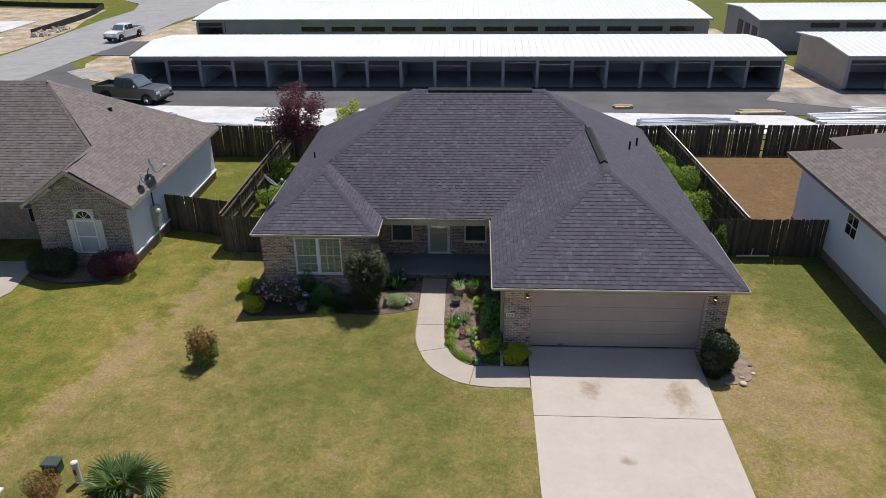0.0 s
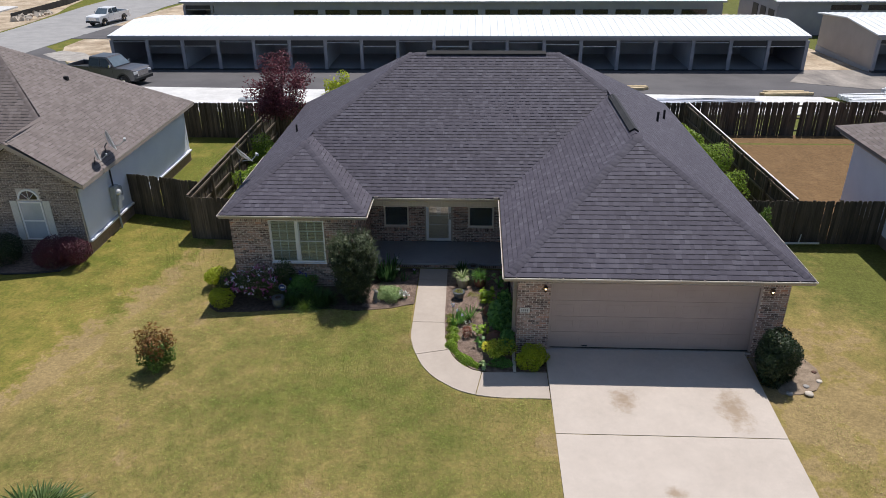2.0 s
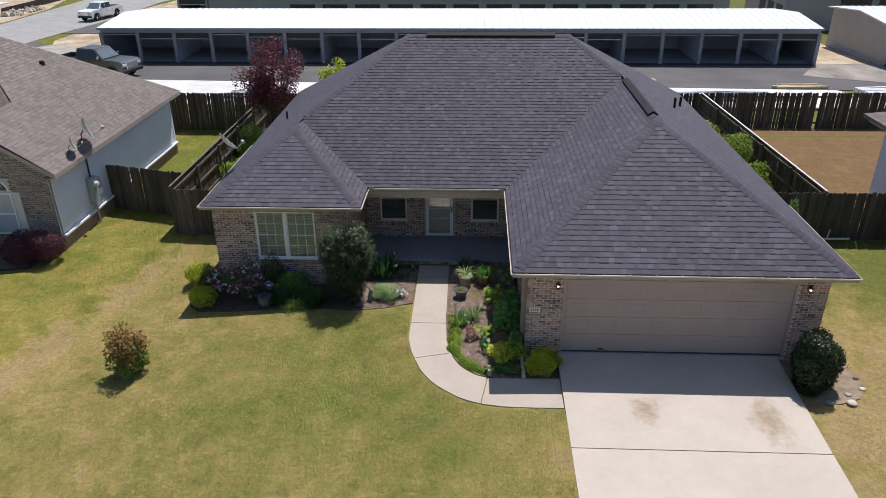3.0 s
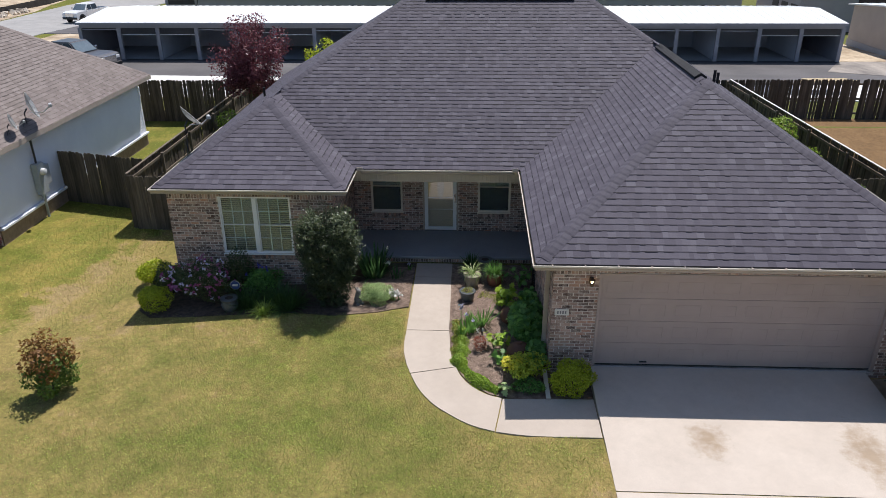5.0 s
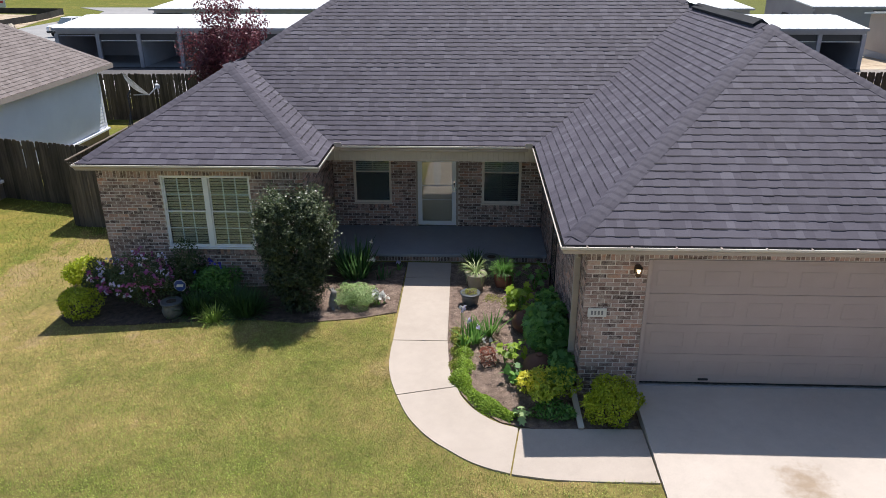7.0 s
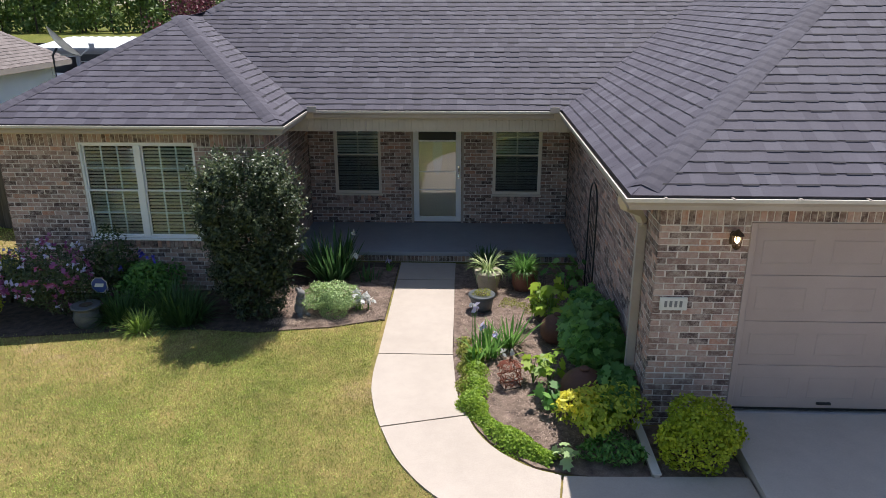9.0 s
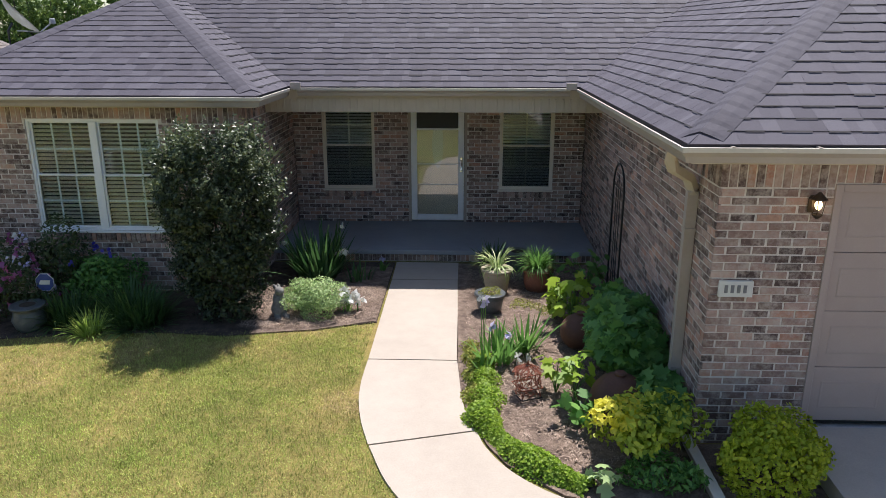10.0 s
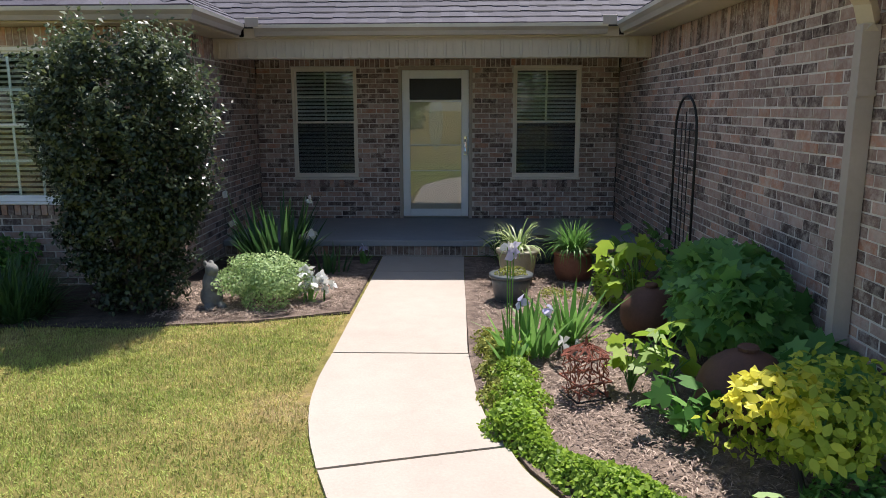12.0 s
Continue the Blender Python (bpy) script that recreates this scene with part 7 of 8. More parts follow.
# gold and green bush at the bed's end
t, rng = bush("gold_bush", (0.64, 20.32, -0.20), (0.42, 0.36, 0.30), 1700, "olive_gold", "yellow-green leafy bush at the end of the bed", 0.056, 0.034, OVAL, seed=81, rough=0.7, lumps=12, wild=0.6, shell=0.6)
p, d = blob(330, (-0.24, -0.04, 0.42), (0.22, 0.22, 0.18), rng, 5, 0.3, 1.0, 0.0)
leaves("young_leaves", t, M["gold"], p, unit(d + np.array((0, 0, 0.6))), 0.062, 0.038, rng, OVAL, 0.0, 0.6, "bright yellow young leaves")
bush("lime_shrub", (1.56, 20.06, -0.20), (0.42, 0.36, 0.30), 5600, "lime", "low rounded yellow-green shrub beside the driveway", 0.042, 0.026, OVAL, seed=82, rough=0.4, lumps=14)
bush("low_fern", (0.75, 20.02, -0.2), (0.34, 0.2, 0.12), 700, "hydrangea", "low dark green foliage at the bed edge", 0.06, 0.03, seed=83, stems=0)


# low ground cover along the walk
def cover(path, half, height, n, mat, label, seed, size=0.024):
    rng = np.random.default_rng(seed)
    t = thing("ground_cover", label, "ground cover", kind="stuff")
    seg = rng.integers(0, len(path) - 1, n)
    u = rng.random(n)
    a = np.array(path)
    xy = a[seg] * (1 - u)[:, None] + a[seg + 1] * u[:, None]
    dirv = unit(np.c_[a[seg + 1] - a[seg], np.zeros(n)])
    off = rng.normal(0, 0.5, n).clip(-1, 1)
    lump = 0.75 + 0.35 * np.sin(xy[:, 0] * 11 + xy[:, 1] * 7) * np.cos(xy[:, 1] * 9)
    hw = half * lump
    x, y = xy[:, 0] - dirv[:, 1] * off * hw, xy[:, 1] + dirv[:, 0] * off * hw
    z = -0.19 + height * lump * (1 - off ** 2) * rng.uniform(0.55, 1.0, n)
    nrm = np.c_[-dirv[:, 1] * off, dirv[:, 0] * off, np.full(n, 0.9)]
    leaves("foliage", t, M[mat], np.c_[x, y, z], unit(nrm), size, size * 0.7, rng, OVAL, 0.0, 0.6)


cover([(-0.68, 21.05), (-0.555, 20.71), (-0.375, 20.405), (-0.105, 20.12), (0.165, 19.92)], 0.165, 0.14, 13000, "ground_cover", "low bright green ground cover along the curved walk", 91, 0.03)
cover([(-0.74, 22.55), (-0.72, 22.0), (-0.70, 21.5), (-0.66, 21.2)], 0.17, 0.10, 4200, "olive_cover", "low olive and yellow ground cover along the walk", 92, 0.026)
cover([(-0.60, 22.3), (-0.60, 21.1)], 0.2, 0.13, 4200, "ground_cover", "low green ground cover among the irises", 94, 0.03)
cover([(-0.2, 23.9), (0.15, 23.75), (0.3, 23.5)], 0.28, 0.03, 1800, "olive_cover", "yellow-green moss on the mulch by the pots", 93, 0.02)
# metal-white channel laid as edging
edg = thing("edging_channel", "white gutter channel laid on the bed as an edging", "channel")
part("channel", boxed(((1.065, 19.66, -0.20), (1.125, 20.62, -0.12)), bevel=0.008), M["gutter"], edg)
part("lip", boxed(((1.05, 19.66, -0.118), (1.135, 20.62, -0.105))), M["gutter_lip"], edg)

# wood chips on the bed
rng = np.random.default_rng(7)
n = 17000
x, y = rng.uniform(-0.8, 1.0, n), rng.uniform(20.0, 25.4, n)
ok = ~((y < 21.4) & (x < -0.75 + (21.4 - y) * 0.62))
x2, y2 = rng.uniform(-3.5, -1.92, 9000), rng.uniform(22.95, 24.4, 9000)
ok2 = y2 > 22.85 + np.maximum(0, x2 + 2.8) * 0.5
px, py = np.r_[x[ok], x2[ok2]], np.r_[y[ok], y2[ok2]]
pz = np.r_[np.full(ok.sum(), -0.176), np.full(ok2.sum(), -0.17)] + rng.uniform(0, 0.008, len(px))
chips = thing("wood_chips", "scattered brown wood chips on the beds", "mulch", kind="stuff")
leaves("chips", chips, M["chip"], np.c_[px, py, pz], np.tile((0, 0, 1.0), (len(px), 1)), 0.048, 0.0075, rng, LEAF, 0.0, 0.25)

# security sign
sg = thing("yard_sign", "small blue octagonal yard sign with white shapes on a stake", "sign", at=(-6.09, 23.5, -0.46))
oc = [(0.125 * math.cos(math.pi / 8 + k * math.pi / 4), 0.62 + 0.125 * math.sin(math.pi / 8 + k * math.pi / 4)) for k in range(8)]
part("border", extruded(oc, 0.008, "y", -0.004), M["sign_white"], sg)
part("board", extruded([(x * 0.93, 0.62 + (z - 0.62) * 0.93) for x, z in oc], 0.006, "y", -0.011), M["sign_blue"], sg)
part("emblem", extruded([(-0.075, 0.595), (0.06, 0.595), (0.075, 0.65), (-0.05, 0.65)], 0.004, "y", -0.016), M["sign_white"], sg)
part("stake", tube([(0, 0.008, -0.05), (0, 0.008, 0.52)], 0.008, 6), M["steel_dark"], sg)

# bush and stones at the far garage corner
bush("camellia", (7.80, 19.68, -0.20), (0.56, 0.58, 0.72), 19000, "camellia", "dark glossy green bush at the garage corner", 0.06, 0.035, seed=101, rough=0.30, lumps=14, low=-1.0, shell=0.55)
for k, (x, y, r, m) in enumerate(((8.55, 19.25, 0.08, "stone"), (8.95, 19.45, 0.08, "pale_stone"), (8.5, 18.95, 0.12, "pale_stone"), (8.05, 19.0, 0.09, "stone"), (8.98, 19.85, 0.07, "rust_brown"), (8.7, 20.4, 0.11, "terracotta"))):
    bm = bmesh.new()
    bmesh.ops.create_icosphere(bm, subdivisions=2, radius=r)
    rr = random.Random(k)
    for v in bm.verts:
        v.co *= rr.uniform(0.88, 1.1)
        v.co.z *= 0.35 if m != "terracotta" else 0.8
    o = part("garden_stone", bm, M[m], None, smooth=True)
    o.location = (x, y, land(x, y) + 0.02)
    tagged(o, "flat pale garden stone beside the mulch" if m != "terracotta" else "small red-brown clay lump on the lawn", "stone")

# lone shrub and palm in the lawn
t, rng = bush("young_shrub", (-8.82, 20.08, land(-8.82, 20.08)), (0.42, 0.40, 0.48), 2900, "shrub", "young shrub with copper new leaves in the lawn", 0.075, 0.04, OVAL, seed=111, rough=0.45, stems=7)
p, d = blob(1500, (0, 0, 0.84), (0.43, 0.41, 0.44), rng, 12, 0.55, 0.8, -0.6)
leaves("new_leaves", t, M["copper"], p, unit(d + np.array((0, 0, 0.5))), 0.075, 0.038, rng, OVAL, 0.0, 0.5, "copper-red young leaves")


def fan_palm(at, seed):
    rr = random.Random(seed)
    t = thing("fan_palm", "low green fan palm with pleated round leaves", "palm", at=at)
    part("trunk", lathe([(0.12, -0.05), (0.14, 0.1), (0.10, 0.22)], 12), M["bark"], t)
    for i in range(16):
        yaw, tilt = i * 137.5 + rr.uniform(-15, 15), 22 + 55 * ((i * 0.618) % 1)
        m = pose(0, 0, 0.2, 0, 0, yaw) @ pose(0, 0, 0, 0, tilt, 0)
        ln = rr.uniform(0.40, 0.58)
        part("stalk", tube([m @ Vector((0, 0, 0)), m @ Vector((0, 0, ln))], 0.011, 5), M["iris"], t)
        bm = bmesh.new()
        k = 22
        for j in range(k):
            a = math.radians(-125 + 250 * j / (k - 1))
            s, c = math.sin(a), math.cos(a)
            r1, r2 = 0.26, 0.50 * rr.uniform(0.92, 1.05)
            hw = 0.024
            base = Vector((0, 0, ln))
            p1 = base + Vector((0.06 * abs(s), s * r1, c * r1))
            p2 = base + Vector((0.20 * abs(s) + 0.05, s * r2, c * r2))
            e = Vector((0, c, -s)) * hw
            v = [bm.verts.new(m @ q) for q in (base, p1 - e, p2, p1 + e, base + (p1 - base) * 1.0 + Vector((0.02, 0, 0)))]
            bm.faces.new((v[0], v[1], v[4]))
            bm.faces.new((v[0], v[4], v[3]))
            bm.faces.new((v[1], v[2], v[4]))
            bm.faces.new((v[4], v[2], v[3]))
        part("frond", bm, M["palm"], t)
    return t


fan_palm((-8.85, 14.1, land(-8.85, 14.1)), 4).scale = (1.3,) * 3
bush("copper_shrub", (-11.0, 14.0, land(-11, 14)), (0.52, 0.45, 0.46), 2600, "copper", "low shrub with copper and olive leaves", 0.05, 0.03, seed=113, rough=0.4)
bx = thing("utility_box", "small dark green utility box on the lawn", "utility box", at=(-11.35, 15.1, land(-11.35, 15.1)))
part("body", boxed(((-0.22, -0.18, -0.05), (0.22, 0.18, 0.30)), bevel=0.03), M["green_box"], bx)
part("lid", boxed(((-0.24, -0.20, 0.30), (0.24, 0.20, 0.37)), bevel=0.03), M["green_box"], bx)
pp = thing("marker_post", "short white utility marker post with a cap", "post", at=(-10.45, 14.75, land(-10.45, 14.75)))
part("tube", lathe([(0.085, -0.1), (0.085, 0.62)], 16), M["white_pipe"], pp)
part("cap", lathe([(0.095, 0.60), (0.095, 0.68), (0.06, 0.71)], 16), M["white_pipe"], pp)
part("label", boxed(((-0.04, -0.092, 0.30), (0.04, -0.085, 0.50))), M["rust"], pp)
cv = thing("valve_cover", "small white valve cover in the lawn", "cover", at=(-12.55, 14.3, land(-12.55, 14.3)))
part("lid", boxed(((-0.18, -0.14, -0.02), (0.18, 0.14, 0.06)), bevel=0.02), M["white_pipe"], cv)

# the neighbour's hedge, drive and edging
for k, (x, y, rad, leaf) in enumerate(((-15.0, 26.05, (0.62, 0.55, 0.56), "loropetalum"), (-14.3, 26.15, (0.58, 0.55, 0.56), "loropetalum"), (-16.9, 26.15, (0.72, 0.6, 0.58), "camellia"), (-17.75, 26.25, (0.6, 0.55, 0.52), "camellia"))):
    bush("hedge_bush", (x, y, land(x, y)), rad, 6500, leaf, "clipped burgundy bush by the brick wall" if leaf == "loropetalum" else "dark green clipped bush by the brick wall", 0.05, 0.03, seed=120 + k, rough=0.15)
tagged(draped("neighbour_drive", [(-18.2, 24.6), (-18.5, 27.2), (-30, 27.2), (-30, 2), (-22.5, 2), (-20.2, 20)], M["concrete"], 0.03, step=2), "pale concrete neighbouring driveway", "driveway", kind="structure")
tagged(draped("neighbour_bed", [(-18.1, 25.6), (-16.6, 25.35), (-14.6, 25.7), (-14.2, 26.6), (-14.5, 27.0), (-18.2, 27.0)], M["mulch"], 0.02, step=1), "dark mulch bed below the neighbour's wall", "mulch bed", kind="structure")
hose = thing("garden_hose", "black garden edging hose lying along the neighbour's bed", "hose")
part("tube", tube([(-18.25, 25.9, land(-18, 26) + 0.03), (-17.6, 25.55, land(-17, 25) + 0.03), (-16.5, 25.35, land(-16, 25) + 0.03), (-15.4, 25.45, land(-15, 25) + 0.03), (-14.6, 25.65, land(-14, 25) + 0.03)], 0.035, 8), M["black_plastic"], hose)

# side-yard planting
bush("side_bush", (-9.85, 35.9, land(-9.85, 35.9)), (0.75, 0.9, 0.85), 4600, "side_leaf", "leafy bright green bush inside the side fence", 0.09, 0.05, OVAL, seed=131, rough=0.4)
bush("side_bush", (-9.80, 33.0, land(-9.8, 33.0)), (0.72, 0.85, 0.60), 3800, "side_leaf", "leafy bright green bush inside the side fence", 0.09, 0.05, OVAL, seed=132, rough=0.4)
for k, (x, y, rad) in enumerate(((9.95, 33.3, (0.75, 0.75, 0.95)), (9.85, 31.2, (0.85, 0.85, 0.75)), (9.9, 37.0, (0.7, 0.9, 0.75)), (10.0, 35.2, (0.6, 0.7, 0.6)))):
    bush("side_bush", (x, y, land(x, y)), rad, 3600, "side_leaf", "leafy green bush along the side fence", 0.09, 0.05, OVAL, seed=135 + k, rough=0.4)
bush("gate_vine", (10.05, 27.35, land(10, 27.3)), (0.38, 0.22, 0.78), 1500, "shrub", "loose green climber on the gate fence", 0.08, 0.05, OVAL, seed=141, rough=0.5)


def tree(name, at, trunk_h, crown_z, radii, n, leaf, label, size, seed, trunk_r=0.10, clumps=26):
    rng = np.random.default_rng(seed)
    rr = random.Random(seed)
    t = thing(name, label, "tree", at=at)
    part("trunk", tube([(0, 0, -0.1), (0.04, 0.02, trunk_h * 0.5), (0.0, 0.05, trunk_h), (0.05, 0.0, crown_z)], [trunk_r, trunk_r * 0.85, trunk_r * 0.7, trunk_r * 0.3], 9), M["bark"], t, smooth=True)
    P, D = [], []
    per = n // clumps
    for k in range(clumps):
        d = np.array([rr.gauss(0, 1), rr.gauss(0, 1), rr.gauss(0, 0.9)])
        d /= np.linalg.norm(d)
        c = d * np.array(radii) * rr.uniform(0.45, 0.92) + np.array((0, 0, crown_z))
        s = rr.uniform(0.30, 0.45)
        p, q = blob(per, c, np.array(radii) * s, rng, 5, 0.4, 0.6)
        P.append(p)
        D.append(q)
        if k < 12:
            part("branch", tube([(0, 0.03, trunk_h * rr.uniform(0.75, 1.1)), tuple(c * np.array((0.5, 0.5, 1)) * np.array((1, 1, 0.9))), tuple(c)], [trunk_r * 0.4, trunk_r * 0.25, 0.01], 6), M["bark"], t)
    p, d = np.concatenate(P), np.concatenate(D)
    leaves("crown", t, M[leaf], p, d, size, size * 0.6, rng, LEAF, 0.2, 0.9)
    return t


tree("plum_tree", (-9.3, 37.6, land(-9.3, 37.6)), 1.9, 3.30, (1.42, 1.4, 1.55), 15000, "plum", "purple-leaved plum tree by the back fence", 0.10, 151)
tree("young_tree", (-6.8, 38.6, land(-6.8, 38.6)), 1.7, 2.95, (0.85, 0.8, 1.1), 2600, "lime", "small yellow-green tree behind the house", 0.10, 152, 0.06, 14)

# distant woods, one mass; rows behind and beside the view added unseen for reflections
rng = np.random.default_rng(9)
woods = thing("woods", "dense far green woods with pale trunks", "woods", kind="stuff")
P, D, tv, tf = [], [], [], []
rr = random.Random(10)
spots = [(rr.uniform(-180, 70), rr.uniform(158, 182)) for _ in range(190)] + [(rr.uniform(-110, 110), rr.uniform(-75, -55)) for _ in range(60)]
spots += [(rr.uniform(-190, -150), rr.uniform(-40, 150)) for _ in range(35)] + [(rr.uniform(95, 130), rr.uniform(-40, 120)) for _ in range(35)]
for x, y in spots:
    h = rr.uniform(11, 17)
    g = land(x, y) if y > 0 else land(x, 0)
    for k in range(9):
        z = h * (0.10 + 0.9 * k / 9)
        s = rr.uniform(1.4, 2.4) * (1.1 - 0.35 * k / 9)
        p, d = blob(60, (x + rr.uniform(-1.8, 1.8), y + rr.uniform(-1.8, 1.8), g + z), (s, s, s * 0.8), rng, 4, 0.4, 0.6)
        P.append(p)
        D.append(d)
    k = len(tv)
    r = rr.uniform(0.12, 0.22)
    for zz, q in ((0, r), (h * 0.9, r * 0.4)):
        tv += [(x + q * math.cos(a), y + q * math.sin(a), g + zz) for a in (0, 1.57, 3.14, 4.71)]
    tf += [(k + i, k + (i + 1) % 4, k + 4 + (i + 1) % 4, k + 4 + i) for i in range(4)]
leaves("crowns", woods, M["woods"], np.concatenate(P), np.concatenate(D), 0.85, 0.6, rng, LEAF, 0.2, 0.9)
raw("trunks", tv, tf, M["bark"], woods)

# ---- grass ----
rng = np.random.default_rng(77)


def on_lawn(x, y):
    """True where grass grows: clear of walk, drive and beds."""
    walk_side = np.interp(y, (18.73, 18.74, 18.86, 19.00, 19.20, 19.40, 19.64, 20.0, 20.50, 20.86, 21.25, 21.6, 25.5), (9.0, 0.05, -0.27, -0.52, -0.77, -1.0, -1.2, -1.42, -1.62, -1.73, -1.81, -1.84, -1.86)) + 0.004
    walk_side = np.where((y > 18.58) & (y <= 18.74) & (x > 0.05), -9.0, walk_side)
    edge = np.interp(x, (-9.0, -8.6, -7.2, -5.4, -4.4, -3.6, -2.6, -1.88), (23.6, 23.1, 22.95, 22.95, 22.9, 22.75, 22.95, 23.2))
    bed = (y > edge + 0.03 + np.random.default_rng(3).normal(0, 0.06, np.shape(y))) & (x > -9.05)
    return (x < walk_side) & ~bed & ~((x > -1.9) & (y > 21.3)) & ~((x > 1.93) & (x < 7.45)) & ((y < 23.3) | (x < -9.2))


def grass(n, x0, x1, y0, y1, length, width, name):
    x, y = rng.uniform(x0, x1, n), rng.uniform(y0, y1, n)
    fade = np.minimum(np.minimum((x - x0) / 3.0, (y - y0) / 4.0), (x1 - x) / 2.5 if x1 > 2.5 else 9.0)
    k = on_lawn(x, y) & (rng.random(n) < np.clip(fade, 0, 1))
    x, y = x[k], y[k]
    z = np.array([land(a, b) for a, b in zip(x, y)]) - 0.004
    g = blades(name, None, M["blade"], np.c_[x, y, z], length, width, rng, 0.8, 0.8, 2)
    tagged(g, "short mown green and straw grass blades", "grass", kind="stuff")


grass(330000, -6.5, 0.2, 17.0, 23.3, 0.030, 0.0036, "grass_near")
grass(200000, -11.5, 1.95, 11.5, 23.3, 0.034, 0.0075, "grass")
grass(36000, -14.0, -9.2, 22.0, 38.4, 0.05, 0.014, "grass_west")
grass(26000, 7.45, 12.5, 14.0, 23.3, 0.05, 0.012, "grass_east")


# ---- shingles: courses of tabs that overlap like the real thing ----
def clip_row(poly, v):
    """Where the horizontal line at v crosses a polygon in (u, v): its least and greatest u."""
    xs = []
    for (u0, v0), (u1, v1) in zip(poly, poly[1:] + poly[:1]):
        if (v0 <= v < v1) or (v1 <= v < v0):
            xs.append(u0 + (u1 - u0) * (v - v0) / (v1 - v0))
    return (min(xs), max(xs)) if len(xs) >= 2 else None


def tab_rows(pts, exposure, rng, wmin, wmax, bands):
    o = pts[0]
    u = (pts[1] - pts[0]).normalized()
    nrm = u.cross(pts[2] - pts[0]).normalized()
    if nrm.z < 0:
        nrm = -nrm
    v = nrm.cross(u)
    if v.z < 0:
        v = -v
    poly = [((p - o).dot(u), (p - o).dot(v)) for p in pts]
    vmax = max(q[1] for q in poly)
    k, out = 0, []
    while k * exposure < vmax - 0.02:
        v0, v1 = k * exposure, min((k + 1) * exposure + 0.012, vmax - 1e-4)
        r0, r1 = clip_row(poly, v0 + 1e-4), clip_row(poly, v1)
        if r0 is None:
            break
        if r1 is None:
            r1 = (sum(r0) / 2 - 0.01, sum(r0) / 2 + 0.01)
        lo, hi = min(r0[0], r1[0]), max(r0[1], r1[1])
        a = lo - rng.uniform(0, wmax)
        tooth = rng.randrange(2)
        while a < hi:
            tooth = 1 - tooth
            b = a + rng.uniform(wmin, wmax) * (1.15 if tooth else 0.85)
            q = [min(max(a, r[0]), r[1]) for r in (r0, r1)] + [min(max(b, r[0]), r[1]) for r in (r0, r1)]
            if q[2] - q[0] > 0.012 or q[3] - q[1] > 0.012:
                h = rng.choice((0.007, 0.008, 0.009))
                gap = 0.0
                corners = [(q[0] + gap, v0 - 0.004, h), (q[2] - gap, v0 - 0.004, h), (q[3] - gap, v1, 0.0015), (q[1] + gap, v1, 0.0015), (q[0] + gap, v0 - 0.004, -0.003), (q[2] - gap, v0 - 0.004, -0.003)]
                # painted shade: a dark strip just below the tab's lower edge
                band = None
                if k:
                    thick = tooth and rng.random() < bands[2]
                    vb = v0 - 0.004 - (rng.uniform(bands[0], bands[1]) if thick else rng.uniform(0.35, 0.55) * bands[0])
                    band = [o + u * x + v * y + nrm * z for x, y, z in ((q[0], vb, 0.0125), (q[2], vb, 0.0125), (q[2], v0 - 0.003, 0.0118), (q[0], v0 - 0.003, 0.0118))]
                out.append(([o + u * x + v * y + nrm * z for x, y, z in corners], band))
            a = b
        k += 1
    return out


TAB = ((0, 1, 2, 3), (4, 5, 1, 0), (4, 0, 3), (5, 2, 1))


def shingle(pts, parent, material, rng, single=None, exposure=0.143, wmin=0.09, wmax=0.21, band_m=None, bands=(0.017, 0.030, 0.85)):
    """single: up to how many tabs, those for which the test holds, become objects of their own. Dark strips laid on
    the course below paint the shadow line under the tabs, wide under alternate ones."""
    test, most = single or (None, 0)
    verts, faces, bv, bf, made = [], [], [], [], 0
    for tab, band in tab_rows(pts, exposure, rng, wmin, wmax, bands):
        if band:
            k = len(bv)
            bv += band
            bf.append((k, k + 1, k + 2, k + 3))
        c = sum(tab, Vector()) / 6
        if test and made < most and test(c):
            ob = raw("shingle", [p - c for p in tab], TAB, material, parent)
            ob.location = c
            made += 1
            continue
        k = len(verts)
        verts += tab
        faces += [tuple(k + i for i in f) for f in TAB]
    if verts:
        tagged(raw("shingles", verts, faces, material, parent), kind="stuff")
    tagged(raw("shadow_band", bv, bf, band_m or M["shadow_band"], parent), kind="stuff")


rng = random.Random(11)
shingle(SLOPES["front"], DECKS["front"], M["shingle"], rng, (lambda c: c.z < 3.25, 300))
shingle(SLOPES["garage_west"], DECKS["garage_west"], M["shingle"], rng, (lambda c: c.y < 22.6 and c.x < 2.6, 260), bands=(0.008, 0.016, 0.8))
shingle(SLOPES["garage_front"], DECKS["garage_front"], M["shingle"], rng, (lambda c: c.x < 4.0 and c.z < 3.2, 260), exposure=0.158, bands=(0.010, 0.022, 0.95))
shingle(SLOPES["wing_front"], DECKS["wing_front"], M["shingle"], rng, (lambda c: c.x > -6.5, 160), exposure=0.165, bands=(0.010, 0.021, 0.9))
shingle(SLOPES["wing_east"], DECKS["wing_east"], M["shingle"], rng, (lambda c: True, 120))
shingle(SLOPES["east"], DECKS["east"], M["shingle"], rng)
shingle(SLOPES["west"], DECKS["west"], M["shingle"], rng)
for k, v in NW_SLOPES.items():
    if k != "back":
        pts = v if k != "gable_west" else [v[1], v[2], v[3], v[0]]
        shingle(pts, NW_DECKS[k], M["brown_shingle"], rng, wmin=0.12, wmax=0.26, band_m=M["brown_painted_shadow"], bands=(0.012, 0.024, 0.7))
shingle([v for v in NE_SLOPES["west"]], NE_DECKS["west"], M["brown_shingle"], rng, wmin=0.12, wmax=0.26, band_m=M["brown_painted_shadow"], bands=(0.012, 0.024, 0.7))
